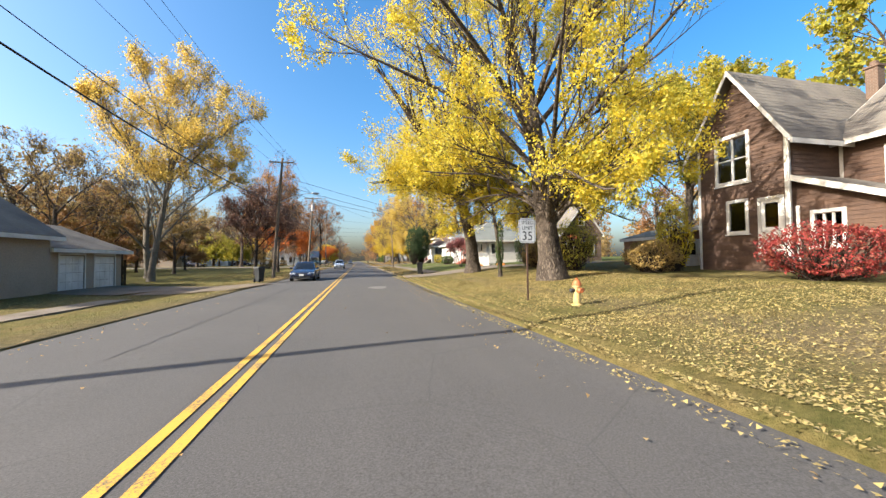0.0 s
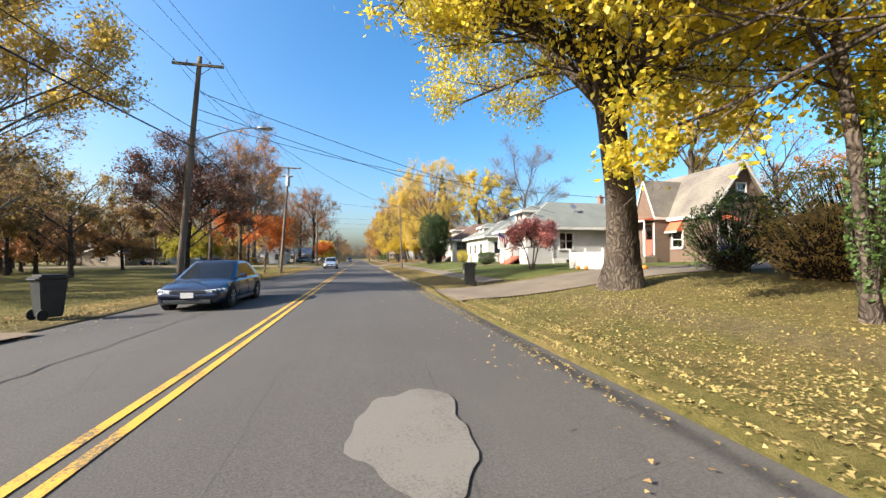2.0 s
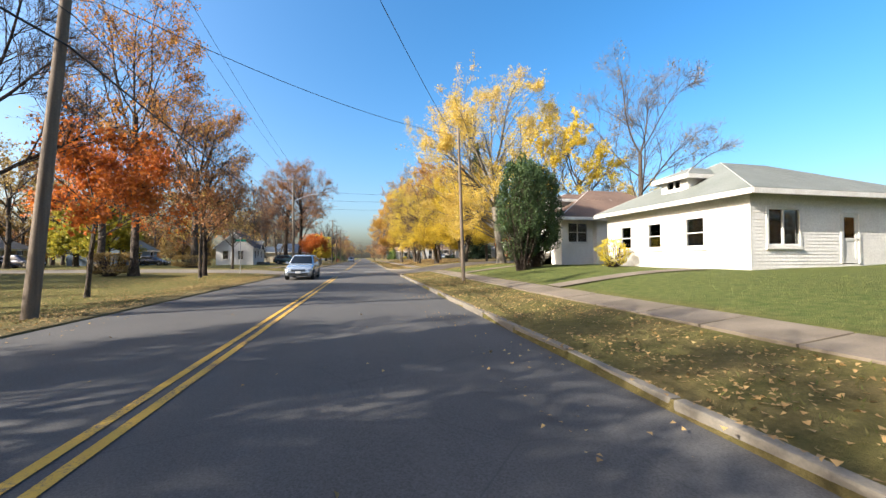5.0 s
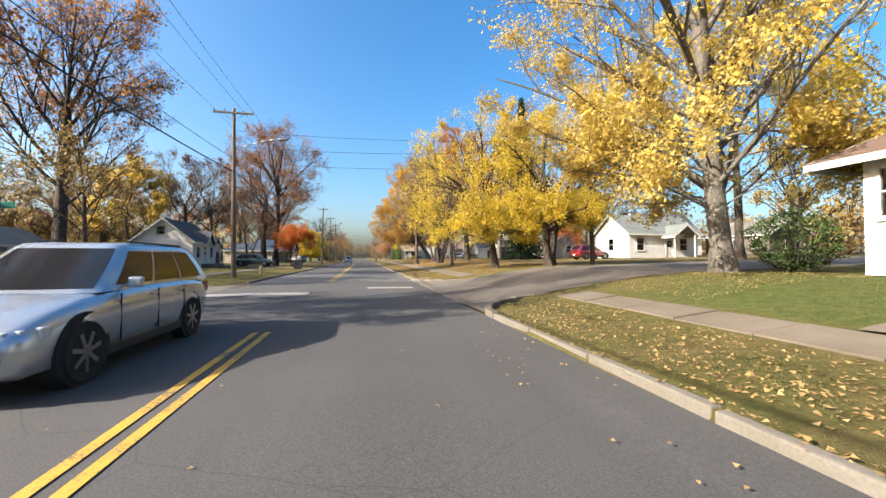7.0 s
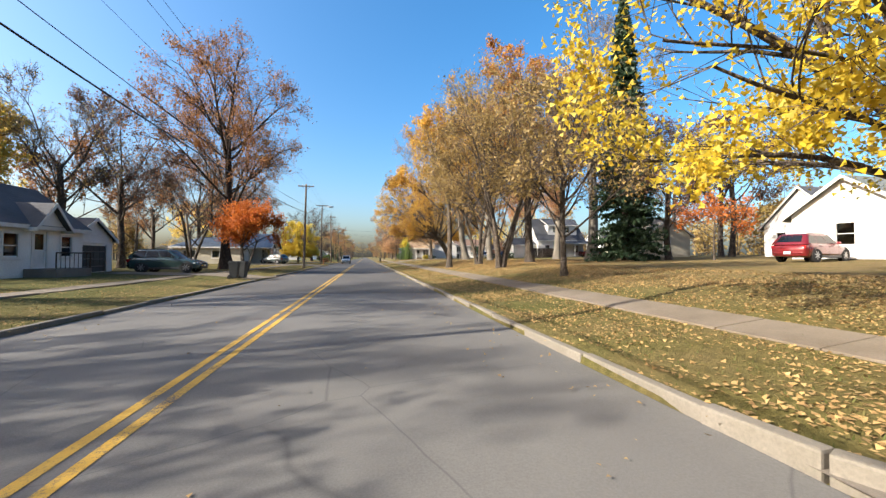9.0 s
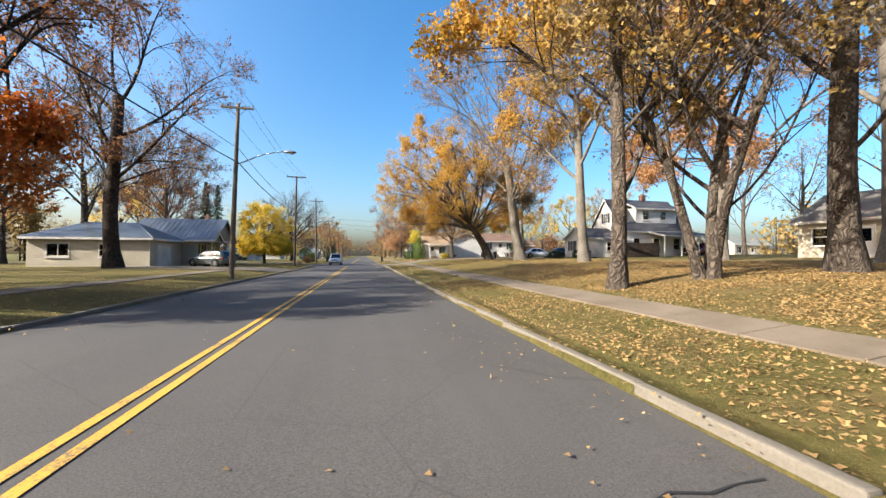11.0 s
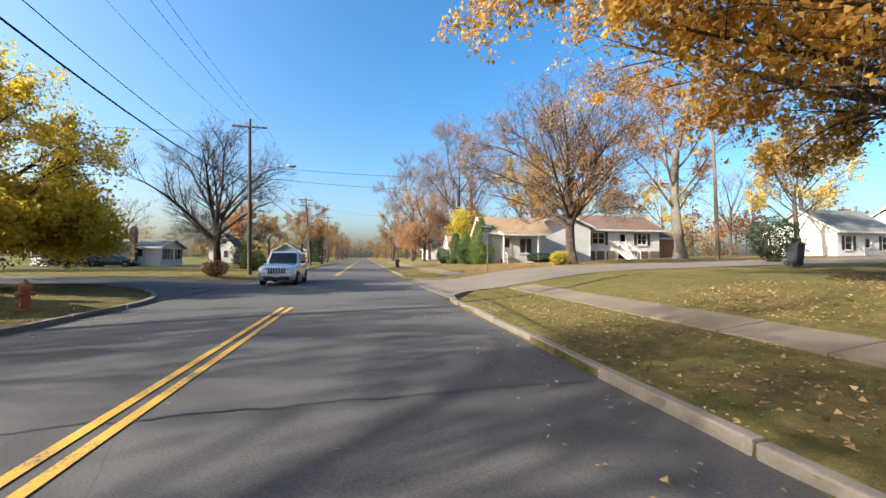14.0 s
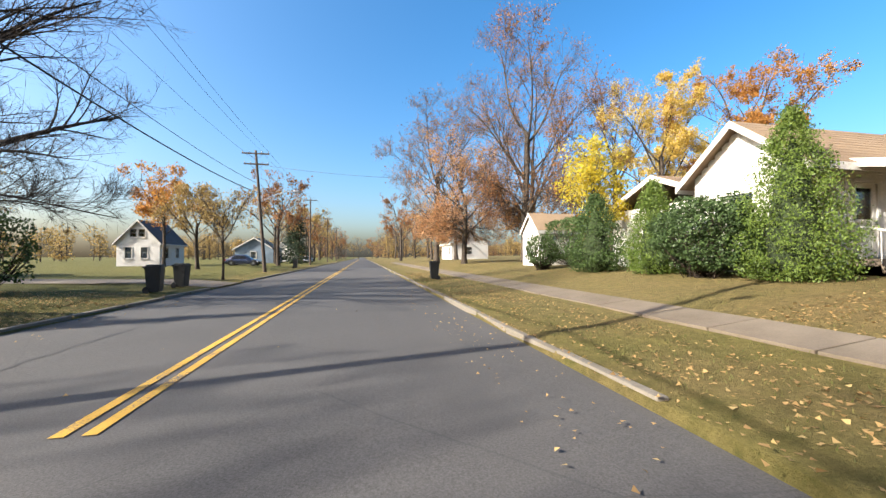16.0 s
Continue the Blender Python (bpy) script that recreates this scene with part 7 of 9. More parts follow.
for x in (1.35, 4.85):
    block(h, "porch_post", (x - 0.06, -1.3, 0.0), (x + 0.06, -1.18, 2.7), TRIM)
steps(h, 1.5, 2.9, -2.0, -0.02, -0.1, 0.42, 3, CONCRETE, "y")
rail(h, (1.45, -1.9, 0.0), (1.45, -0.3, 0.4), 0.85, TRIM, 5)
k = closed_box(h, 1.2, 6.2, 3.32, 9.4, 0, 2.7, WHITE_SIDING, "w", (), "", course=0.2)
gable_roof(h, 1.2, 6.2, 3.32, 9.4, 2.7, 3.9, "x", ROOF_TAN, 0.35)
h = house((27.0, 195.5, 1.15), "white split-level house with brown roof and dark shutters")
w = closed_box(h, -7.0, 0, 0, 9.0, -0.2, 3.85, WHITE_SIDING, "s", (), "sn", 5.3, course=0.2)
w["s"].corner_boards()
gable_roof(h, -7.0, 0, 0, 9.0, 3.85, 5.3, "y", ROOF_BROWN, 0.4)
w = closed_box(h, 0.02, 9.6, 0.7, 7.0, -0.2, 3.8, WHITE_SIDING, "s", {"s": [(0.7, 1.9, 1.5, 1.4), (4.2, 1.25, 0.9, 2.0), (6.6, 1.9, 1.2, 1.3)]}.items(), "e", 5.5, course=0.2)
w["s"].window(0.7, 1.9, 1.5, 1.4, (2, 2), shutters=True)
w["s"].door(4.2, 1.25, 0.9, 2.0)
w["s"].window(6.6, 1.9, 1.2, 1.3, (2, 2), shutters=True)
gable_roof(h, 0.02, 9.6, 0.7, 7.0, 3.8, 5.5, "x", ROOF_BROWN, 0.45)
for x0, x1 in ((0.12, 1.0), (1.3, 2.2), (2.5, 3.6), (5.5, 6.6), (6.9, 8.0), (8.3, 9.5)):
    block(h, "brick_base", (x0, 0.6, -0.25), (x1, 0.67, 1.15), BRICK_TAN)
steps(h, 4.0, 5.3, -1.6, 0.66, -0.1, 1.2, 6, TRIM, "y")
rail(h, (4.05, -1.5, 0.1), (4.05, 0.6, 1.2), 0.85, TRIM, 5)
rail(h, (5.25, -1.5, 0.1), (5.25, 0.6, 1.2), 0.85, TRIM, 5)
block(h, "brick_wing", (9.7, 1.4, -0.2), (12.6, 6.6, 2.8), BRICK)
slope(h, (9.65, 1.0, 2.8), (13.0, 1.0, 2.8), (13.0, 4.0, 4.0), (9.65, 4.0, 4.0), ROOF_BROWN)
slope(h, (13.0, 7.0, 2.8), (9.65, 7.0, 2.8), (9.65, 4.0, 4.0), (13.0, 4.0, 4.0), ROOF_BROWN)
h = thing("shed", (13.2, 206.6, 0.88), "small white gabled garden shed", "shed")
w = closed_box(h, 0, 3.0, 0, 2.4, 0, 2.3, WHITE_SIDING, "w", {"w": [(0.7, 0.0, 1.0, 1.9)]}.items(), "we", 3.4)
w["w"].door(0.7, 0.0, 1.0, 1.9, None, False)
gable_roof(h, 0, 3.0, 0, 2.4, 2.3, 3.4, "x", ROOF_TAN, 0.15)

# across the road: garage house at the start
h = house((-14.2, 26.0, -0.1), "grey-tan house with two white garage doors")
w = closed_box(h, -7.5, 0, -1.6, 5.0, 0, 2.35, TAN_SIDING, "e", {"e": [(1.2, 0.02, 1.9, 2.0), (4.0, 0.02, 1.9, 2.0)]}.items(), "", course=0.2)
w["e"].garage_door(1.2, 0.02, 1.9, 2.0)
w["e"].garage_door(4.0, 0.02, 1.9, 2.0)
slope(h, (0.5, -1.6, 2.3), (0.5, 5.4, 2.3), (-3.75, 5.4, 4.0), (-3.75, -1.6, 4.0), ROOF_OLD)
slope(h, (-8.0, 5.4, 2.3), (-8.0, -1.6, 2.3), (-3.75, -1.6, 4.0), (-3.75, 5.4, 4.0), ROOF_OLD)
w = closed_box(h, -8.5, 0.4, -9.5, -1.62, 0, 3.1, TAN_SIDING, "e", {"e": [(1.0, 0.9, 1.2, 1.3)]}.items(), "sn", 6.3, course=0.2)
w["e"].window(1.0, 0.9, 1.2, 1.3)
gable_roof(h, -8.5, 0.4, -9.5, -1.62, 3.1, 6.3, "y", ROOF_OLD, 0.4)
f = thing("board_fence", (-14.2, 31.6, -0.12), "weathered grey board fence beside the garage", "fence")
for k in range(14):
    bm = bmesh.new()
    box(bm, (-0.16 * k - 0.14, -0.012, 0), (-0.16 * k, 0.012, 1.75 + 0.04 * rnd.random()), 0.004)
    part("board", bm, BARK, f)

# across the road: white house with attached garage
h = house((-15.3, 114.0, 0.28), "small white clapboard house with dark roof and garage", True)
w = closed_box(h, -5.4, 0, 0, 6.2, 0.2, 2.95, WHITE_SIDING, "s", {"s": [(1.0, 1.0, 0.75, 1.3), (3.2, 1.0, 0.75, 1.3), (2.1, 3.55, 0.75, 0.8)], "e": [(0.9, 1.1, 0.8, 1.2), (2.6, 0.5, 0.85, 2.0), (4.5, 1.1, 0.8, 1.2)]}.items(), "sn", 5.15, course=0.2)
for u, v, a, b in ((1.0, 1.0, 0.75, 1.3), (3.2, 1.0, 0.75, 1.3), (2.1, 3.55, 0.75, 0.8)):
    w["s"].window(u, v, a, b)
w["e"].window(0.9, 1.1, 0.8, 1.2)
w["e"].door(2.6, 0.5, 0.85, 2.0)
w["e"].window(4.5, 1.1, 0.8, 1.2)
gable_roof(h, -5.4, 0, 0, 6.2, 2.95, 5.15, "y", ROOF_DARK, 0.3)
gable_roof(h, -2.0, 0.5, 2.1, 4.3, 2.75, 4.0, "x", ROOF_DARK, 0.15)
Wall(h, (0.3, 2.1), (0.3, 4.3), 2.75, 2.8, WHITE_SIDING, (), (1.1, 3.95))
block(h, "foundation", (-5.43, -0.03, -0.3), (0.03, 6.23, 0.2), BLOCK)
block(h, "porch_deck", (0.05, 2.0, -0.1), (1.5, 4.6, 0.5), ROOF_OLD)
rail(h, (1.45, 2.05, 0.5), (1.45, 4.55, 0.5), 0.85, BARK_DARK, 9)
chimney(h, -3.2, 4.0, 4.3, 5.8, 0.5)
w = closed_box(h, -6.0, -0.9, 6.7, 10.6, -0.1, 2.4, WHITE_SIDING, "e", {"e": [(0.7, 0.0, 2.5, 2.0)]}.items(), "we", 3.7, course=0.2)
w["e"].garage_door(0.7, 0.0, 2.5, 2.0, SHUTTER)
gable_roof(h, -6.0, -0.9, 6.7, 10.6, 2.4, 3.7, "x", ROOF_DARK, 0.25)

# across the road: tan house with metal roof
h = house((-14.2, 166.4, 0.35), "tan house with blue-grey metal roof and porch")
w = closed_box(h, -8.0, -1.4, -3.4, 3.4, 0, 2.85, CREAM_SIDING, "e", {"e": [(0.7, 0.9, 1.0, 1.35), (2.6, 0.15, 0.9, 2.05), (4.7, 0.9, 1.1, 1.35)], "s": [(2.0, 0.9, 1.0, 1.3)]}.items(), "", course=0.2)
w["e"].window(0.7, 0.9, 1.0, 1.35, shutters=True)
w["e"].door(2.6, 0.15, 0.9, 2.05)
w["e"].window(4.7, 0.9, 1.1, 1.35, shutters=True)
w["s"].window(2.0, 0.9, 1.0, 1.3)
Wall(h, (0.1, -3.4), (0.1, 3.4), 2.8, 2.85, TAN_SIDING, (), (3.4, 5.2), 0.2)
gable_roof(h, -8.0, 0.1, -3.4, 3.4, 2.85, 5.2, "x", ROOF_METAL, 0.35, True)
block(h, "porch_floor", (-1.38, -3.3, -0.1), (0.1, 3.3, 0.14), CONCRETE)
block(h, "porch_beam", (-0.1, -3.35, 2.55), (0.1, 3.35, 2.79), TRIM)
for y in (-3.2, -1.2, 1.1, 3.2):
    block(h, "porch_column", (-0.09, y - 0.09, 0.14), (0.09, y + 0.09, 2.56), CREAM_SIDING)
gable_roof(h, -2.0, 0.3, -3.9, -1.2, 2.75, 3.7, "x", ROOF_METAL, 0.15, True)
Wall(h, (0.2, -3.9), (0.2, -1.2), 2.72, 2.76, TAN_SIDING, (), (1.35, 3.6), 0.2)
w = closed_box(h, -12.5, -3.0, -9.4, -3.42, 0, 2.6, CREAM_SIDING, "e", {"e": [(1.4, 0.02, 2.6, 2.05)], "s": [(1.5, 0.9, 1.6, 1.2), (5.5, 0.9, 1.0, 1.2)]}.items(), "", course=0.2)
w["e"].garage_door(1.4, 0.02, 2.6, 2.05)
w["s"].window(1.5, 0.9, 1.6, 1.2, (2, 1))
w["s"].window(5.5, 0.9, 1.0, 1.2)
hip_roof(h, -12.5, -3.0, -9.4, -3.42, 2.6, 4.2, ROOF_METAL, 0.4, ((-9.8, -6.4), (-5.6, -6.4)))
chimney(h, -2.2, 1.4, 4.2, 5.7, 0.45)

# across the road: low white ranch house
h = house((-21.1, 209.9, 0.3), "low white ranch house with grey roof and dark shutters")
w = closed_box(h, -7.0, 0, -2.6, 2.8, 0, 2.35, WHITE_SIDING, "e", {"e": [(0.9, 0.85, 0.7, 1.2), (2.3, 0.85, 0.7, 1.2), (3.9, 0.85, 0.9, 1.2)], "s": [(1.0, 0.9, 1.0, 1.1), (4.4, 0.15, 0.9, 2.0)]}.items(), "we", 3.2, course=0.2)
w["e"].window(0.9, 0.85, 0.7, 1.2, shutters=True)
w["e"].window(2.3, 0.85, 0.7, 1.2)
w["e"].window(3.9, 0.85, 0.9, 1.2, shutters=True)
w["s"].window(1.0, 0.9, 1.0, 1.1)
w["s"].door(4.4, 0.15, 0.9, 2.0)
gable_roof(h, -7.0, 0, -2.6, 2.8, 2.35, 3.2, "x", ROOF_GREY, 0.45)
chimney(h, -2.6, -2.9, 0, 4.3, 0.55, BRICK)
w = closed_box(h, -12.4, -7.02, -2.9, 2.6, 0, 2.3, WHITE_SIDING, "s", {"s": [(1.6, 0.9, 0.8, 1.1), (4.0, 1.1, 0.6, 0.8)]}.items(), "we", 3.6, course=0.2)
w["s"].window(1.6, 0.9, 0.8, 1.1)
w["s"].window(4.0, 1.1, 0.6, 0.8)
gable_roof(h, -12.4, -7.02, -2.9, 2.6, 2.3, 3.6, "x", ROOF_GREY, 0.45)

# across the road: tall white gabled house and what follows
h = house((-22.2, 237.0, 0.33), "white gabled house with dark roof")
w = closed_box(h, -4.6, 0, 0, 6.5, 0, 3.0, WHITE_SIDING, "s", {"s": [(0.9, 1.0, 0.7, 1.3), (2.6, 1.0, 0.7, 1.3), (1.4, 3.6, 0.7, 0.9), (2.3, 3.6, 0.7, 0.9)], "e": [(1.2, 1.0, 0.9, 1.3), (4.0, 1.0, 0.9, 1.3)]}.items(), "sn", 5.6, course=0.2)
for u, v, a, b in ((0.9, 1.0, 0.7, 1.3), (2.6, 1.0, 0.7, 1.3), (1.4, 3.6, 0.7, 0.9), (2.3, 3.6, 0.7, 0.9)):
    w["s"].window(u, v, a, b)
w["e"].window(1.2, 1.0, 0.9, 1.3)
w["e"].window(4.0, 1.0, 0.9, 1.3)
gable_roof(h, -4.6, 0, 0, 6.5, 3.0, 5.6, "y", ROOF_DARK, 0.3)
FAR = [(-17, 262, BLUE_SIDING, ROOF_GREY, 7.5, 2.7, 4.6, "blue-grey cottage with pale roof"), (-18, 290, WHITE_SIDING, ROOF_DARK, 8, 2.7, 4.8, "small white house beyond the lawns"), (-42, 101, TAN_SIDING, ROOF_DARK, 9, 2.3, 3.7, "small tan house across the park-like lawn"), (-35.4, 116, BLUE_SIDING, ROOF_GREY, 10, 2.5, 4.3, "small blue-grey house across the lawn"), (-55, 118, TAN_SIDING, ROOF_OLD, 8, 2.6, 4.4, "small tan house far across the lawn"), (20, 250, WHITE_SIDING, ROOF_GREY, 8, 2.8, 4.8, "white house behind the roadside trees"), (55, 113, DARK_SIDING, ROOF_OLD, 9, 2.7, 4.6, "dark brown house beyond the white one"), (38, 136, CREAM_SIDING, ROOF_OLD, 8, 2.8, 4.8, "cream house behind the trees"), (-44, 196, WHITE_SIDING, ROOF_GREY, 9, 2.5, 3.6, "low white house behind the willow")]
for x, y, wm, rm, wd, ht, rd, lbl in FAR:
    h = house((x, y, lawn_z(x, y) - 0.05), lbl)
    fr = "e" if x < 0 else "w"
    w = closed_box(h, -3.2, 3.2, -wd / 2, wd / 2, 0, ht, wm, fr, {fr: [(1.0, 0.9, 0.9, 1.2), (wd / 2 - 0.4, 0.1, 0.85, 2.0), (wd - 2.0, 0.9, 0.9, 1.2)], "s": [(2.6, 0.9, 0.9, 1.2)]}.items(), "sn", rd, course=0.25)
    w[fr].window(1.0, 0.9, 0.9, 1.2)
    w[fr].door(wd / 2 - 0.4, 0.1, 0.85, 2.0)
    w[fr].window(wd - 2.0, 0.9, 0.9, 1.2)
    w["s"].window(2.6, 0.9, 0.9, 1.2)
    gable_roof(h, -3.2, 3.2, -wd / 2, wd / 2, ht, rd, "y", rm, 0.35)

# ---- poles and cables ----


def utility_pole(x, y, h, wood, arms, lamp=None, can=False, lean=(0.0, 0.0), label="weathered wooden utility pole with crossarm"):
    p = thing("utility_pole", (x, y, top_z(x, y) - 0.3), label, "utility pole", "utility poles along the road")
    top = Vector((lean[0], lean[1], h + 0.3))

    def on(t):
        return top * t

    bm = bmesh.new()
    rings = []
    for k in range(10):
        q = on(k / 9)
        r = (0.16 - 0.007 * k) * (1.0 if arms else 0.68)
        rings.append([bm.verts.new((q.x + math.cos(a) * r, q.y + math.sin(a) * r, q.z)) for a in (j * math.tau / 12 for j in range(12))])
    for lo, hi in zip(rings, rings[1:]):
        for j in range(12):
            bm.faces.new((lo[j], lo[(j + 1) % 12], hi[(j + 1) % 12], hi[j]))
    bm.faces.new(rings[-1])
    part("pole", bm, wood, p, smooth=True)
    for z, half in arms:
        arm = new("crossarm")
        arm.parent = p
        c = on(z / h)
        bm = bmesh.new()
        box(bm, (c.x - half, c.y - 0.16, c.z - 0.06), (c.x + half, c.y - 0.07, c.z + 0.06), 0.008)
        for s in (-1, 1):
            rod(bm, (c.x + s * half * 0.55, c.y - 0.12, c.z - 0.04), (c.x, c.y - 0.1, c.z - 0.55), 0.015, sides=5)
        part("beam", bm, wood, arm)
        for u in (-0.95, -0.45, 0.45, 0.95):
            bm = bmesh.new()
            lathe(bm, [(0.015, 0.05), (0.02, 0.1), (0.05, 0.12), (0.03, 0.15), (0.05, 0.17), (0.02, 0.22)], 8, Matrix.Translation((c.x + u * half, c.y - 0.115, c.z)))
            part("insulator", bm, GALV, arm)
    if can:
        c = on(0.86)
        bm = bmesh.new()
        lathe(bm, [(0.05, -0.5), (0.2, -0.48), (0.21, 0.38), (0.16, 0.46), (0.05, 0.5)], 14, Matrix.Translation((c.x + 0.1, c.y - 0.36, c.z)))
        for s in (-0.08, 0.08):
            rod(bm, (c.x + 0.1 + s, c.y - 0.36, c.z + 0.45), (c.x + 0.1 + s, c.y - 0.36, c.z + 0.66), 0.02, sides=6)
        part("transformer", bm, GALV, p, "grey transformer can")
    if lamp:
        z, reach = lamp
        c = on(z / h)
        br = new("lamp_arm")
        br.parent = p
        bm = bmesh.new()
        pts = [c + Vector((reach * t, 0, 0.95 * math.sin(t * 1.45))) for t in (0, 0.2, 0.4, 0.6, 0.8, 1.0)]
        for a, b in zip(pts, pts[1:]):
            rod(bm, a, b, 0.028, sides=7)
        rod(bm, c + Vector((0, 0, -0.1)), pts[2] + Vector((0, 0, -0.02)), 0.014, sides=5)
        part("tube", bm, GALV, br, smooth=True)
        bm = bmesh.new()
        q = pts[-1]
        bmesh.ops.create_uvsphere(bm, u_segments=12, v_segments=8, radius=1.0, matrix=Matrix.Translation(q + Vector((0.3, 0, -0.01))) @ Matrix.Diagonal((0.38, 0.15, 0.1, 1)))
        part("lamp_head", bm, GALV, br, "grey cobra-head street lamp", True)
        bm = bmesh.new()
        bmesh.ops.create_uvsphere(bm, u_segments=12, v_segments=8, radius=1.0, matrix=Matrix.Translation(q + Vector((0.38, 0, -0.06))) @ Matrix.Diagonal((0.2, 0.11, 0.09, 1)))
        part("lens", bm, SIGN_WHITE, br, smooth=True)
    return Vector((x, y, top_z(x, y) - 0.3)), top


POLES = []
for x, y, h, wood, arms, lamp, can, lean in (
    (-6.6, 6.0, 11.2, POLE_WOOD, [(10.9, 1.2)], None, False, (0, 0)),
    (-6.2, 38.6, 11.2, POLE_WOOD, [(10.75, 1.1)], (7.1, 2.9), False, (0.75, 0.2)),
    (-5.8, 59.6, 10.9, POLE_WOOD, [(10.75, 1.2), (9.9, 0.5)], None, True, (0.7, 0.2)),
    (-6.3, 97.3, 11.0, POLE_WOOD, [(10.7, 1.2)], (8.3, 2.7), False, (-0.1, 0)),
    (-5.35, 141.2, 10.4, POLE_WOOD, [(10.1, 0.9)], (6.8, 2.7), False, (0.12, 0.4)),
    (-6.1, 166.0, 11.0, POLE_DARK, [(10.9, 1.1)], None, False, (0.12, 0.1)),
    (-6.1, 187.6, 11.6, POLE_DARK, [(11.0, 1.2)], (7.4, 2.6), False, (-0.2, 0.2)),
    (-6.0, 219.5, 10.6, POLE_DARK, [(10.3, 1.1), (9.4, 1.0)], (6.3, 2.8), False, (-0.9, 0.2)),
    (-6.3, 250, 11.0, POLE_DARK, [(10.7, 1.1)], None, False, (0, 0)),
    (-6.3, 281, 11.0, POLE_DARK, [(10.7, 1.1)], (7.5, 2.6), False, (0, 0)),
    (-6.3, 312, 11.0, POLE_DARK, [(10.7, 1.1)], None, False, (0, 0)),
    (-6.3, 345, 11.0, POLE_DARK, [(10.7, 1.1)], None, False, (0, 0)),
    (-6.3, 380, 11.0, POLE_DARK, [(10.7, 1.1)], None, False, (0, 0)),
):
    POLES.append((*utility_pole(x, y, h, wood, arms, lamp, can, lean), h, arms))
utility_pole(7.45, 68.7, 8.4, POLE_WOOD, [], None, False, (-0.3, 0), "plain wooden pole on the grass verge")
utility_pole(17.0, 93.4, 10.5, POLE_DARK, [(9.2, 0.9)], None, False, (-0.2, 0.1), "wooden utility pole among the maples")
utility_pole(30.0, 182.6, 11.0, POLE_WOOD, [(10.7, 0.9)], (10.2, 2.2), False, (-0.4, 0), "wooden utility pole with lamp on the side street")
utility_pole(24.5, 168.2, 9.0, POLE_WOOD, [], None, False, (0, 0), "plain wooden pole beside the side street")


def cable(a, b, sag, r=0.011, label="black overhead cable between the poles"):
    a, b = Vector(a), Vector(b)
    cu = bpy.data.curves.new("overhead_cable", "CURVE")
    cu.dimensions = "3D"
    cu.bevel_depth, cu.bevel_resolution = r, 1
    sp = cu.splines.new("POLY")
    n = 14
    sp.points.add(n)
    for k in range(n + 1):
        t = k / n
        p = a.lerp(b, t)
        sp.points[k].co = (p.x, p.y, p.z - sag * 4 * t * (1 - t), 1)
    cu.materials.append(CABLE)
    return tagged(new("overhead_cable", cu), label, "cable", "overhead cables")


for (b0, t0, h0, a0), (b1, t1, h1_, a1) in zip(POLES, POLES[1:]):
    far = b0.y > 240
    for u in ((-0.95, 0.45, 0.95) if not far else (-0.9, 0.9)):
        za, zb = a0[0][0] / h0, a1[0][0] / h1_
        cable(b0 + t0 * za + Vector((u * a0[0][1], -0.11, 0.22)), b1 + t1 * zb + Vector((u * a1[0][1], -0.11, 0.22)), 0.55, 0.009)
    for z, r in ((6.9, 0.028), (7.7, 0.014)):
        cable(b0 + t0 * (z / h0) + Vector((0.17, 0, 0)), b1 + t1 * (z / h1_) + Vector((0.17, 0, 0)), 0.6, r, "thick black telephone cable between the poles" if r > 0.02 else "black overhead cable between the poles")


def on_pole(i, z):
    b, t, h, _ = POLES[i]
    return b + t * (z / h) + Vector((0.15, 0, 0))


cable(on_pole(1, 9.5), (17.2, 46.2, 5.0), 0.25, 0.016, "service cable crossing to the bungalow")
cable(on_pole(1, 8.7), (16.4, 46.4, 4.7), 0.25, 0.016, "service cable crossing to the bungalow")
cable(on_pole(1, 8.2), (15.4, 36.4, 4.6), 0.7, 0.013, "service cable crossing to the brick house")
cable(on_pole(1, 9.6), (6.8, 68.7, 8.3), 0.9, 0.012, "cable crossing the road to the verge pole")
cable(on_pole(2, 8.4), (6.8, 68.7, 8.2), 0.5, 0.011, "cable crossing the road to the verge pole")
cable(on_pole(3, 8.6), (16.9, 93.4, 9.0), 0.5, 0.013, "cable crossing the road at the side street")
cable(on_pole(3, 9.6), (16.9, 93.4, 9.5), 0.4, 0.011, "cable crossing the road at the side street")
cable(on_pole(3, 7.6), (16.9, 93.4, 8.0), 0.5, 0.011, "cable crossing the road at the side street")
cable(on_pole(6, 8.2), (30.0, 182.6, 9.0), 1.0, 0.014, "cable crossing the road at the side street")
cable(on_pole(6, 7.4), (30.0, 182.6, 8.0), 1.1, 0.014, "cable crossing the road at the side street")
cable(on_pole(6, 10.6), (-60, 178, 10.0), 1.2, 0.011, "cable along the side street")
cable(on_pole(7, 9.4), (16.0, 206.0, 6.5), 0.6, 0.011, "service cable crossing the road")

# ---- street things ----


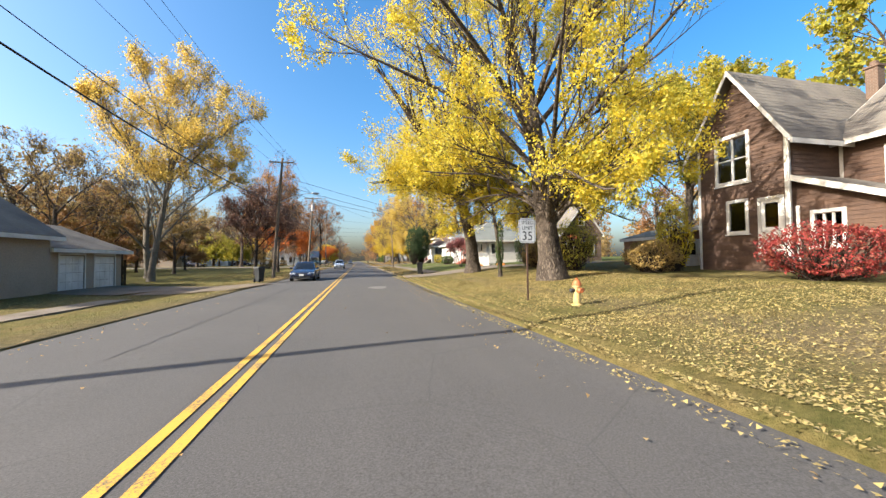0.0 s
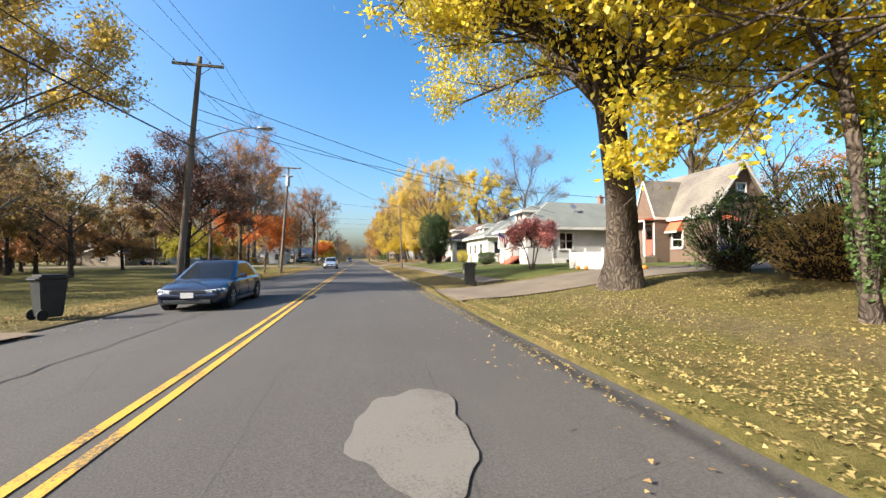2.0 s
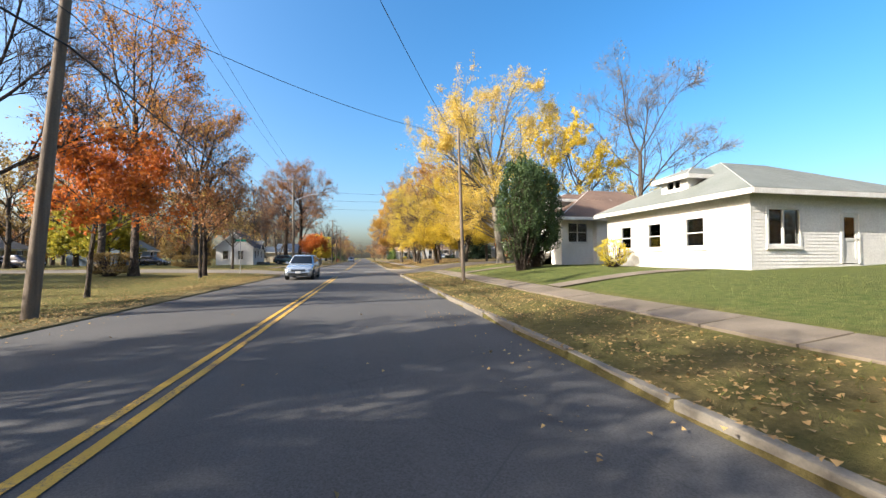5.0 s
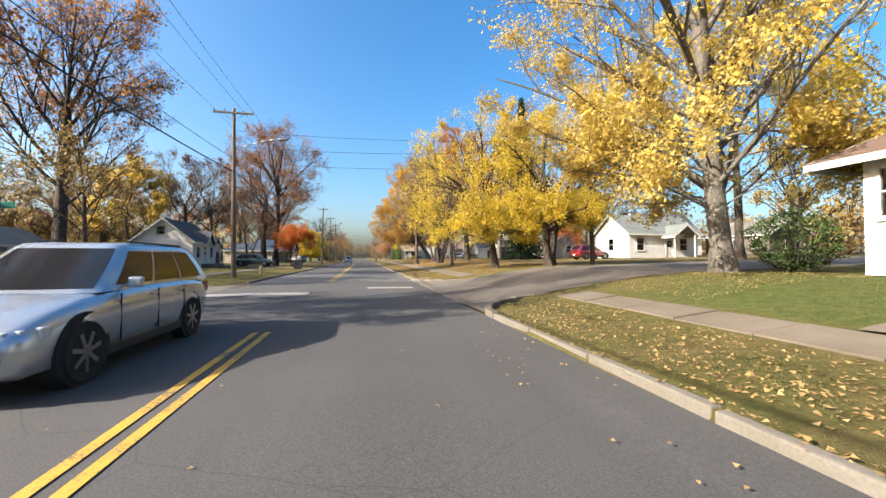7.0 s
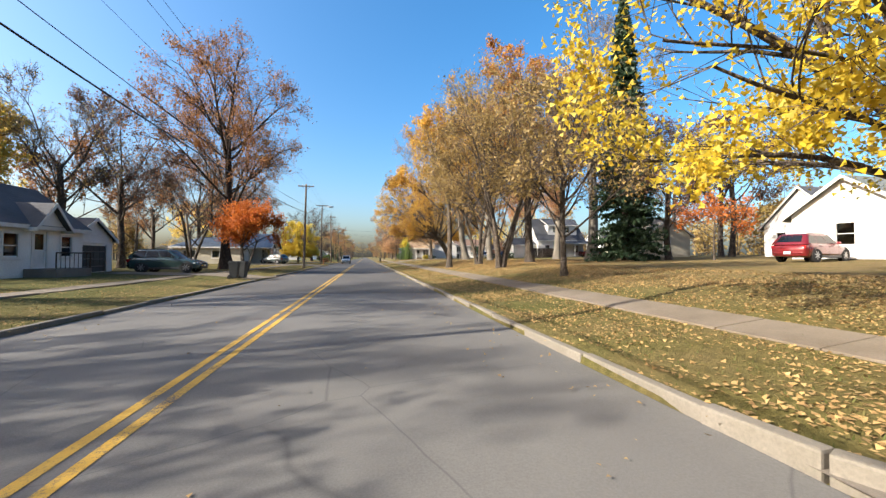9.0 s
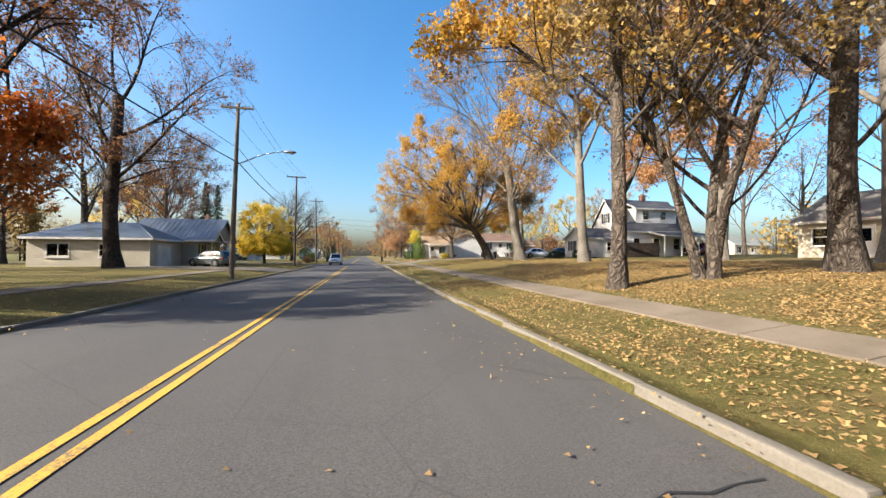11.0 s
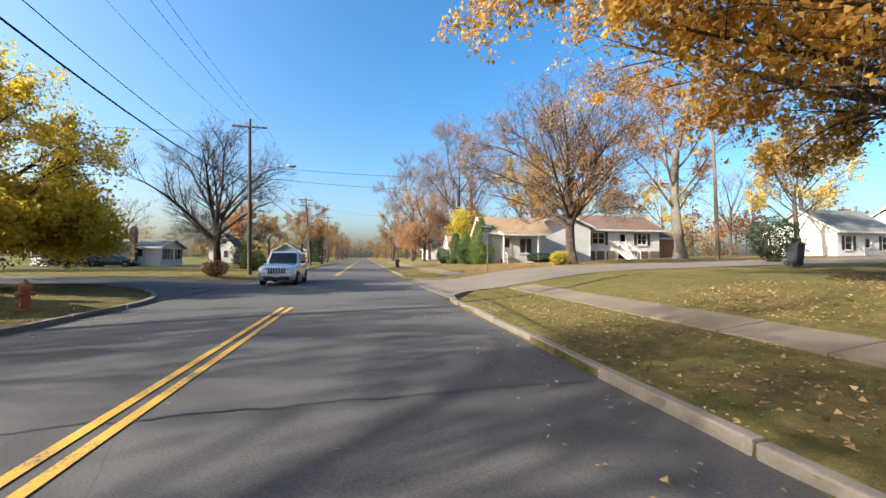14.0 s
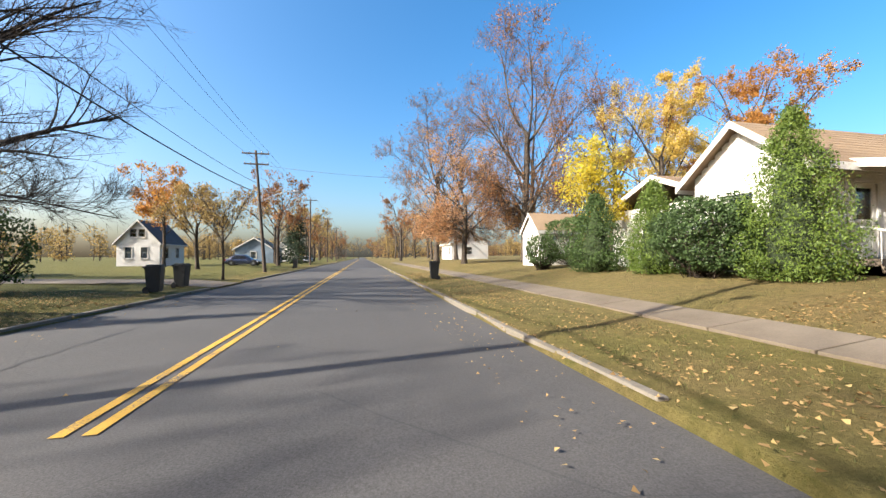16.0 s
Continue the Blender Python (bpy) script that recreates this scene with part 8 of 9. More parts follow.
def wheelie_bin(x, y, turn, label="black wheeled rubbish bin with lid at the kerb", mark=False, plastic=None):
    plastic = plastic or BIN_BLACK
    b = thing("wheeled_bin", (x, y, top_z(x, y)), label, "rubbish bin", "wheeled rubbish bins", turn)
    bm = bmesh.new()
    lo = [(-0.24, -0.24), (0.24, -0.24), (0.24, 0.26), (-0.24, 0.26)]
    hi = [(-0.3, -0.33), (0.3, -0.33), (0.3, 0.34), (-0.3, 0.34)]
    a = [bm.verts.new((*p, 0.06)) for p in lo]
    c = [bm.verts.new((*p, 0.98)) for p in hi]
    bm.faces.new(a[::-1])
    bm.faces.new(c)
    for k in range(4):
        bm.faces.new((a[k], a[(k + 1) % 4], c[(k + 1) % 4], c[k]))
    bmesh.ops.bevel(bm, geom=list(bm.edges), offset=0.025, segments=2, affect="EDGES")
    part("body", bm, plastic, b)
    bm = bmesh.new()
    box(bm, (-0.33, -0.37, 0.98), (0.33, 0.38, 1.03), 0.015)
    box(bm, (-0.27, -0.3, 1.03), (0.27, 0.3, 1.08), 0.02)
    part("lid", bm, plastic, b)
    bm = bmesh.new()
    rod(bm, (-0.25, 0.42, 0.97), (0.25, 0.42, 0.97), 0.02)
    for s in (-0.25, 0.25):
        rod(bm, (s, 0.33, 0.95), (s, 0.42, 0.97), 0.02)
    part("handle", bm, plastic, b)
    for s in (-0.29, 0.29):
        bm = bmesh.new()
        rod(bm, (s - 0.03, 0.27, 0.13), (s + 0.03, 0.27, 0.13), 0.13, sides=16)
        part("wheel", bm, RUBBER, b)
    if mark:
        bm = bmesh.new()
        m = Matrix.Translation((0, -0.315, 0.66)) @ Matrix.Rotation(radians(95), 4, "X")
        lathe(bm, [(0.1, 0.0), (0.1, 0.006)], 20, m)
        part("round_mark", bm, SIGN_WHITE, b, "pale round printed mark")
    b.scale = (0.8, 0.78, 1.0)
    return b


wheelie_bin(-5.25, 29.8, 146)
wheelie_bin(6.95, 35.6, -95, mark=True)
wheelie_bin(-5.7, 117.4, 90)
wheelie_bin(-5.5, 118.3, 80, "brown-lidded wheeled bin beside another bin")
wheelie_bin(-5.4, 200.6, 95)
wheelie_bin(-5.5, 203.0, 85)
wheelie_bin(6.3, 205.9, -90)
wheelie_bin(21.4, 171.0, 0, "dark wheeled bin beside the side street")
wheelie_bin(-5.6, 232, 90)
wheelie_bin(22.0, 36.0, 20, "blue wheeled recycling bin beside the brick house", plastic=mat("blue_plastic", (0.015, 0.06, 0.3), 0.45, bump=0.05))
wheelie_bin(22.8, 36.2, 5, "blue wheeled recycling bin beside another", plastic=MATS["blue_plastic"])


def hydrant(x, y, body, cap, label, turn=0):
    h = thing("fire_hydrant", (x, y, top_z(x, y)), label, "fire hydrant", "", turn)
    bm = bmesh.new()
    lathe(bm, [(0.15, -0.05), (0.15, 0.04), (0.1, 0.05), (0.095, 0.5), (0.12, 0.51), (0.12, 0.55)], 16)
    part("barrel", bm, body, h, smooth=False)
    bm = bmesh.new()
    lathe(bm, [(0.125, 0.55), (0.12, 0.6), (0.09, 0.67), (0.04, 0.71), (0.03, 0.71), (0.03, 0.76)], 16)
    part("bonnet", bm, cap, h)
    for d, r, l in (((0, -1, 0), 0.07, 0.2), ((1, 0, 0), 0.055, 0.18), ((-1, 0, 0), 0.055, 0.18)):
        bm = bmesh.new()
        v = Vector(d)
        rod(bm, Vector((0, 0, 0.42)), Vector((0, 0, 0.42)) + v * l, r, sides=12)
        rod(bm, Vector((0, 0, 0.42)) + v * l, Vector((0, 0, 0.42)) + v * (l + 0.03), r * 1.15, r * 0.8, 8)
        part("outlet", bm, cap if r > 0.06 or d[0] > 0 else BIN_BLACK, h)
    return h


hydrant(7.35, 10.7, HYD_YELLOW, HYD_RED, "yellow fire hydrant with red top on the grass")
hydrant(-5.9, 102.4, HYD_YELLOW, HYD_YELLOW, "yellow fire hydrant on the grass verge")
hydrant(-5.9, 168.5, HYD_RED, HYD_RED, "orange-red fire hydrant on the verge")


def text(parent, words, size, at_, material, turn):
    cu = bpy.data.curves.new("lettering", "FONT")
    cu.body, cu.size, cu.align_x, cu.align_y, cu.extrude = words, size, "CENTER", "CENTER", 0.001
    cu.materials.append(material)
    ob = new("lettering", cu)
    ob.parent = parent
    ob.matrix_local = Matrix.Translation(at_) @ turn
    return ob


FACE = Matrix.Rotation(radians(90), 4, "X")
s = thing("speed_limit_sign", (6.7, 12.4, 0.1), "white speed limit sign on a rusty steel post", "road sign", "", 6)
bm = bmesh.new()
box(bm, (-0.03, 0.0, -0.3), (0.03, 0.025, 2.7), 0.004)
for k in range(14):
    box(bm, (-0.008, -0.003, 0.2 + k * 0.15), (0.008, 0.0, 0.22 + k * 0.15))
part("post", bm, RUSTY, s)
bm = bmesh.new()
box(bm, (-0.3, -0.012, 1.87), (0.3, -0.004, 2.65), 0.0)
edges = [e for e in bm.edges if abs(e.verts[0].co.y - e.verts[1].co.y) > 0.004]
bmesh.ops.bevel(bm, geom=edges, offset=0.05, segments=4, affect="EDGES")
pl = part("plate", bm, SIGN_WHITE, s)
bm = bmesh.new()
for lo, hi in (((-0.275, 1.895), (0.275, 1.907)), ((-0.275, 2.613), (0.275, 2.625)), ((-0.275, 1.907), (-0.263, 2.613)), ((0.263, 1.907), (0.275, 2.613))):
    box(bm, (lo[0], -0.015, lo[1]), (hi[0], -0.012, hi[1]))
part("border", bm, SIGN_BLACK, pl)
text(pl, "SPEED", 0.165, (0, -0.0135, 2.51), SIGN_BLACK, FACE)
text(pl, "LIMIT", 0.165, (0, -0.0135, 2.34), SIGN_BLACK, FACE)
text(pl, "35", 0.4, (0, -0.0135, 2.08), SIGN_BLACK, FACE)

s = thing("street_name_sign", (9.9, 180.6, 0.47), "green street name signs and stop sign back on a post", "road sign", "", 8)
bm = bmesh.new()
box(bm, (-0.03, 0.0, -0.3), (0.03, 0.03, 3.1), 0.004)
part("post", bm, GALV, s)
bm = bmesh.new()
lathe(bm, [(0.38, 0.0), (0.38, 0.006)], 8, Matrix.Translation((0, 0.04, 2.2)) @ Matrix.Rotation(radians(90), 4, "X") @ Matrix.Rotation(radians(22.5), 4, "Z"))
part("octagon_plate", bm, GALV, s, "bare grey back of an octagonal sign")
for z, l, turn in ((3.0, 0.42, 0), (2.76, 0.34, 40)):
    bm = bmesh.new()
    box(bm, (-l, -0.012, z - 0.1), (l, 0.012, z + 0.1), 0.006, Matrix.Rotation(radians(turn), 4, "Z"))
    pl = part("name_plate", bm, SIGN_GREEN, s)
    bm = bmesh.new()
    for k in range(5):
        x0 = -l * 0.75 + l * 0.3 * k
        box(bm, (x0, -0.016, z - 0.04), (x0 + l * 0.2, -0.0125, z + 0.04), 0, Matrix.Rotation(radians(turn), 4, "Z"))
    part("word_bars", bm, SIGN_WHITE, pl)
s = thing("road_sign", (-8.2, 83.6, 0.15), "small sign on a thin post at the street corner", "road sign")
bm = bmesh.new()
rod(bm, (0, 0, -0.2), (0, 0, 2.9), 0.03)
part("post", bm, GALV, s)
bm = bmesh.new()
box(bm, (-0.4, -0.01, 2.7), (0.4, 0.01, 2.88), 0.004)
part("name_plate", bm, SIGN_GREEN, s)

# white picket fence in front of the brick house
f = thing("picket_fence", (13.3, 34.7, lawn_z(13.3, 35)), "white wooden picket fence with pointed pickets", "fence")
bm = bmesh.new()
prism(bm, [(-0.01, -0.04, 0.0), (-0.01, 0.04, 0.0), (-0.01, 0.04, 0.8), (-0.01, 0.0, 0.88), (-0.01, -0.04, 0.8)], (0.02, 0, 0))
me = bpy.data.meshes.new("picket")
bm.to_mesh(me)
bm.free()
me.materials.append(TRIM)
for k in range(21):
    put("picket", me, f).location = (-0.03, 0.06 + k * 0.135, 0)
for k in range(12):
    o = put("picket", me, f)
    o.location, o.rotation_euler = (0.08 + k * 0.135, 2.83, 0), (0, 0, radians(90))
for z in (0.25, 0.65):
    bm = bmesh.new()
    box(bm, (0.0, 0, z - 0.03), (0.03, 2.85, z + 0.03))
    part("rail", bm, TRIM, f)
    bm = bmesh.new()
    box(bm, (0.05, 2.8, z - 0.03), (1.7, 2.82, z + 0.03))
    part("rail", bm, TRIM, f)
for x, y in ((0, 0), (0, 1.42), (0, 2.85)):
    bm = bmesh.new()
    box(bm, (-0.05, y - 0.05, -0.1), (0.05, y + 0.05, 1.0), 0.01)
    box(bm, (-0.065, y - 0.065, 1.0), (0.065, y + 0.065, 1.04), 0.01)
    part("post", bm, TRIM, f)
for x, y, r in ((12.95, 36.3, 0.11), (12.9, 35.5, 0.12), (13.7, 33.3, 0.16), (14.1, 33.0, 0.14)):
    p = thing("pumpkin", (x, y, lawn_z(x, y)), "orange pumpkin on the ground beside the fence", "pumpkin", "pumpkins")
    bm = bmesh.new()
    n = 20
    rings = []
    for j in range(7):
        t = math.pi * j / 6
        rings.append([bm.verts.new((math.cos(a) * r * math.sin(t) * (1 + 0.07 * math.cos(a * 8)) + 0.0005, math.sin(a) * r * math.sin(t) * (1 + 0.07 * math.cos(a * 8)), r * 0.78 - math.cos(t) * r * 0.8)) for a in (k * math.tau / n for k in range(n))])
    for lo, hi in zip(rings, rings[1:]):
        for k in range(n):
            bm.faces.new((lo[k], lo[(k + 1) % n], hi[(k + 1) % n], hi[k]))
    part("flesh", bm, mat("pumpkin_skin", (0.6, 0.2, 0.02), 0.5), p, smooth=True)
    bm = bmesh.new()
    rod(bm, (0, 0, r * 1.5), (0.02, 0, r * 1.9), 0.02, 0.012, 6)
    part("stalk", bm, BARK, p)

# flag on the bungalow's porch
fl = thing("flag", (14.95, 50.7, 3.6), "striped red and white flag with blue corner on a pole", "flag")
bm = bmesh.new()
rod(bm, (0.25, 0, -0.5), (-0.9, 0, 0.25), 0.015)
part("pole", bm, TRIM, fl)
for k in range(7):
    bm = bmesh.new()
    a, b = Vector((-0.85, 0, 0.21)), Vector((0.0, 0, -0.34))
    p, q = a.lerp(b, k / 7), a.lerp(b, (k + 1) / 7)
    prism(bm, [p, q, q + Vector((0.12, 0.1, -0.75)), p + Vector((0.12, 0.1, -0.75))], (0, 0.008, 0))
    part("stripe", bm, mat("flag_red", (0.45, 0.03, 0.04), 0.8) if k % 2 == 0 else SIGN_WHITE, fl)
bm = bmesh.new()
a, b = Vector((-0.85, -0.004, 0.21)), Vector((-0.36, -0.004, -0.107))
prism(bm, [a, b, b + Vector((0.05, 0.04, -0.34)), a + Vector((0.05, 0.04, -0.34))], (0, -0.008, 0))
part("canton", bm, mat("flag_blue", (0.03, 0.05, 0.2), 0.8), fl)

# ---- vehicles ----


def make_car(name, at_, turn, paint, label, length=4.5, width=1.8, height=1.45, suv=False, group="", pickup=False, boxy=False, far=False):
    """A car whose nose points along -y of its own axes: body, cabin, panes, lamps, wheels."""
    c = thing(name, at_, label, "car", group, turn)
    L, W, H = length, width / 2, height
    y = lambda t: -L / 2 + L * t
    belt = (0.62 if suv else 0.6) * H
    low = 0.24 if suv else 0.19
    nose, cowl = (belt * 0.9, belt * 1.0) if boxy else (belt * 0.74, belt * 0.97)
    deck = belt * 1.03 if not suv else belt
    # stations: place along the car, underside, top of the side, half width, rise of the middle
    st = [(0.0, low + 0.16, nose * 0.74, 0.74 if not boxy else 0.9, 0.0), (0.012, low + 0.06, nose * 0.9, 0.84 if not boxy else 0.95, 0.01), (0.04, low, nose * 0.98, 0.92 if not boxy else 0.98, 0.03), (0.1, low, nose + (cowl - nose) * 0.35, 0.97, 0.05), (0.2, low, nose + (cowl - nose) * 0.78, 1.0, 0.06), (0.3, low, cowl, 1.0, 0.05), (0.45, low, belt, 1.0, 0.02), (0.65, low, belt + 0.01, 1.0, 0.02), (0.84, low, deck, 0.99, 0.03), (0.94, low + 0.02, deck - 0.01, 0.95, 0.03), (0.985, low + 0.07, deck - 0.06, 0.9, 0.01), (1.0, low + 0.16, deck * 0.8, 0.84, 0.0)]
    bm = bmesh.new()
    rings = []
    for t, z0, z1, wf, up in st:
        w = W * wf
        d = z1 - z0
        half = [(w * 0.86, z0), (w * 0.965, z0 + 0.05), (w * 0.985, z0 + 0.3 * d), (w * 1.0, z0 + 0.55 * d), (w * 0.995, z0 + 0.74 * d), (w * 0.965, z0 + 0.88 * d), (w * 0.9, z1 - 0.015), (w * 0.82, z1 + 0.012), (w * 0.45, z1 + up * 0.7)]
        prof = [(-a, b) for a, b in half] + [(0, z1 + up)] + half[::-1]
        rings.append([bm.verts.new((a, y(t), b)) for a, b in prof])
    for lo, hi in zip(rings, rings[1:]):
        for k in range(len(lo)):
            bm.faces.new((lo[k], hi[k], hi[(k + 1) % len(lo)], lo[(k + 1) % len(lo)]))
    bm.faces.new(rings[0])
    bm.faces.new(rings[-1][::-1])
    part("body", bm, paint, c, smooth=True)
    # cabin: a curved shell, panes lie on it a few millimetres proud
    if boxy:
        fb, ft, rb, rt = 0.315, 0.43, 0.985, 0.945
    elif suv:
        fb, ft, rb, rt = 0.265, 0.44, 0.985, 0.88
    elif pickup:
        fb, ft, rb, rt = 0.29, 0.41, 0.64, 0.61
    else:
        fb, ft, rb, rt = 0.25, 0.45, 0.9, 0.72
    wb, wt = W * 0.9, W * (0.78 if boxy else 0.7)
    z0, z1 = belt - 0.03, H - 0.075
    bow = 0.06 if boxy else 0.13

    def shell(u, s):
        """Point of the cabin: u runs round it (0-1 front, 1-2 one side, 2-3 back, 3-4 other side), s up it."""
        w = wb + (wt - wb) * s ** 1.25
        f, r = y(fb + (ft - fb) * s ** 0.92), y(rb + (rt - rb) * s ** 1.3)
        z = z0 + (z1 - z0) * s
        k, v = int(u) % 4, u - int(u)
        if k == 0:
            x = -w + 2 * w * v
            return Vector((x, f - bow * (1 - (x / w) ** 2) * (1 - 0.4 * s), z))
        if k == 1:
            return Vector((w, f + (r - f) * v, z))
        if k == 2:
            x = w - 2 * w * v
            return Vector((x, r + 0.7 * bow * (1 - (x / w) ** 2), z))
        return Vector((-w, r + (f - r) * v, z))

    us = [k + j / 6 for k in range(4) for j in range(6)]
    bm = bmesh.new()
    rows = [[bm.verts.new(shell(u, s)) for u in us] for s in (0, 0.25, 0.5, 0.75, 0.92, 1.0)]
    top = [shell(u, 1.0) for u in us]
    mid = sum(top, Vector()) / len(top)
    for grow, lift in ((0.93, 0.045), (0.75, 0.068), (0.4, 0.075)):
        rows.append([bm.verts.new(mid + (p - mid) * grow + Vector((0, 0, lift))) for p in top])
    for lo, hi in zip(rows, rows[1:]):
        for k in range(len(us)):
            bm.faces.new((lo[k], lo[(k + 1) % len(us)], hi[(k + 1) % len(us)], hi[k]))
    bm.faces.new(rows[-1])
    part("cabin", bm, paint, c, smooth=True)

    def pane(nm, u0, u1, s0, s1, lean0=0.0, lean1=0.0):
        b = bmesh.new()
        n, mm = 6, 4
        g = []
        for i in range(mm + 1):
            s = s0 + (s1 - s0) * i / mm
            row = []
            for j in range(n + 1):
                a, e = u0 + lean0 * s, u1 + lean1 * s
                u = min(a + (e - a) * j / n, int(u0) + 0.999)
                p = shell(u, s)
                d = (shell(min(u + 0.01, int(u0) + 0.9995), s) - shell(u - 0.01 if u - 0.01 > int(u0) else u, s)).cross(shell(u, s + 0.02) - shell(u, s - 0.02))
                row.append(b.verts.new(p + d.normalized() * 0.007))
            g.append(row)
        for i in range(mm):
            for j in range(n):
                b.faces.new((g[i][j], g[i][j + 1], g[i + 1][j + 1], g[i + 1][j]))
        return part(nm, b, DARK_GLASS, c, smooth=True)

    pane("windscreen", 0.06, 0.94, 0.08, 0.95)
    pane("rear_window", 2.12, 2.88, 0.25, 0.92)
    cuts = (0.05, 0.36, 0.66, 0.93) if suv else ((0.06, 0.94) if pickup else (0.09, 0.47, 0.86))
    for a, b in zip(cuts, cuts[1:]):
        pane("side_window", 1 + a + 0.012, 1 + b - 0.012, 0.13, 0.9)
        pane("side_window", 4 - b + 0.012, 4 - a - 0.012, 0.13, 0.9)
    R = 0.335 if not suv else 0.365
    lens, red = mat("lamp_lens", (0.66, 0.68, 0.7), 0.08, bump=0), mat("red_lamp_lens", (0.3, 0.01, 0.01), 0.15, bump=0)
    for sx in (-1, 1):
        for t in (0.185, 0.79):
            wh = new("wheel")
            wh.parent = c
            wh.location = (sx * (W - 0.1), y(t), R)
            wh.rotation_euler = (0, radians(90), 0)
            bm = bmesh.new()
            lathe(bm, [(R * 0.66, -0.1), (R * 0.92, -0.112), (R, -0.08), (R, 0.08), (R * 0.92, 0.112), (R * 0.66, 0.1)], 24)
            part("tyre", bm, RUBBER, wh, smooth=False)
            rim = bmesh.new()
            for k in range(7):
                m = Matrix.Rotation(k * math.tau / 7, 4, "Z")
                box(rim, (0.03, -0.025, -0.108), (R * 0.64, 0.025, 0.108), 0, m)
            lathe(rim, [(0.06, -0.112), (0.06, 0.112)], 12)
            part("rim", rim, ALLOY, wh)
            arch = bmesh.new()
            rod(arch, (sx * (W - 0.2), y(t), R + 0.03), (sx * (W * 0.988), y(t), R + 0.03), R + 0.065, sides=24)
            part("wheel_arch", arch, RUBBER, c)
        bm = bmesh.new()
        hz = nose * 0.88
        for k in range(5):
            a = k / 4
            x = W * (0.52 + 0.37 * a)
            yy = -L / 2 + 0.012 + 0.26 * a ** 2.2
            box(bm, (sx * x - 0.06, yy - 0.004, hz - 0.075 + 0.02 * a), (sx * x + 0.06, yy + 0.12, hz + 0.035 + 0.03 * a), 0.02)
        part("headlight", bm, lens, c)
        bm = bmesh.new()
        box(bm, (sx * W * 0.8 - 0.12, L / 2 - 0.3, deck - 0.27), (sx * W * 0.8 + 0.12, L / 2 - 0.03, deck - 0.07), 0.04)
        part("tail_light", bm, red, c)
        bm = bmesh.new()
        box(bm, (sx * (W + 0.07) - 0.09, y(fb + 0.09), belt + 0.0), (sx * (W + 0.07) + 0.09, y(fb + 0.09) + 0.09, belt + 0.15), 0.035)
        rod(bm, (sx * (W * 0.88), y(fb + 0.1), belt + 0.02), (sx * (W + 0.02), y(fb + 0.1), belt + 0.06), 0.02)
        part("wing_mirror", bm, BIN_BLACK if boxy else paint, c)
        for t in ((0.5, 0.7) if not pickup else (0.5,)):
            bm = bmesh.new()
            box(bm, (sx * W - 0.015, y(t) - 0.09, belt - 0.14), (sx * W + 0.02, y(t) + 0.09, belt - 0.11), 0.01)
            part("door_handle", bm, paint, c)
        for t in (0.325, 0.53, 0.72):
            bm = bmesh.new()
            box(bm, (sx * W * 0.99 - 0.006, y(t) - 0.006, low + 0.12), (sx * W * 0.99 + 0.012, y(t) + 0.006, belt - 0.06), 0.0)
            part("door_seam", bm, RUBBER, c)
        bm = bmesh.new()
        box(bm, (sx * W * 0.93 - 0.06, y(0.27), low - 0.02), (sx * W * 0.93 + 0.06, y(0.7), low + (0.13 if suv else 0.06)), 0.03)
        part("sill_trim", bm, BIN_BLACK, c)
        if suv and not boxy:
            bm = bmesh.new()
            rod(bm, (sx * wt * 0.9, y(ft + 0.05), H - 0.0), (sx * wt * 0.9, y(rt - 0.03), H - 0.01), 0.018, sides=6)
            part("roof_rail", bm, BIN_BLACK, c)
    if boxy:
        for k in range(7):
            bm = bmesh.new()
            x0 = -0.42 + k * 0.125
            box(bm, (x0, -L / 2 - 0.02, nose * 0.62), (x0 + 0.08, -L / 2 + 0.06, nose * 0.9), 0.012)
            part("grille_slot", bm, BIN_BLACK, c)
    else:
        bm = bmesh.new()
        for k in range(3):
            z = nose * (0.72 + 0.07 * k)
            box(bm, (-W * 0.5, -L / 2 - 0.016, z), (W * 0.5, -L / 2 + 0.05, z + 0.035), 0.01)
        part("grille", bm, BIN_BLACK, c)
    bm = bmesh.new()
    box(bm, (-W * 0.66, -L / 2 - 0.02, low + 0.02), (W * 0.66, -L / 2 + 0.12, low + (0.22 if suv else 0.14)), 0.03)
    part("lower_grille", bm, BIN_BLACK, c)
    for yy, s in ((-L / 2, -1), (L / 2, 1)):
        bm = bmesh.new()
        box(bm, (-W * 0.8, yy - 0.05, low + 0.2), (W * 0.8, yy + 0.05, low + (0.34 if boxy else 0.3)), 0.04)
        part("bumper", bm, paint, c)
        bm = bmesh.new()
        box(bm, (-0.16, yy + s * 0.05 - 0.006, low + 0.19), (0.16, yy + s * 0.05 + 0.006, low + 0.34), 0.0)
        part("number_plate", bm, SIGN_WHITE, c)
    if pickup:
        bm = bmesh.new()
        box(bm, (-W * 0.82, y(0.66), belt - 0.12), (W * 0.82, y(0.97), belt + 0.05))
        part("cargo_bed", bm, BIN_BLACK, c)
    return c


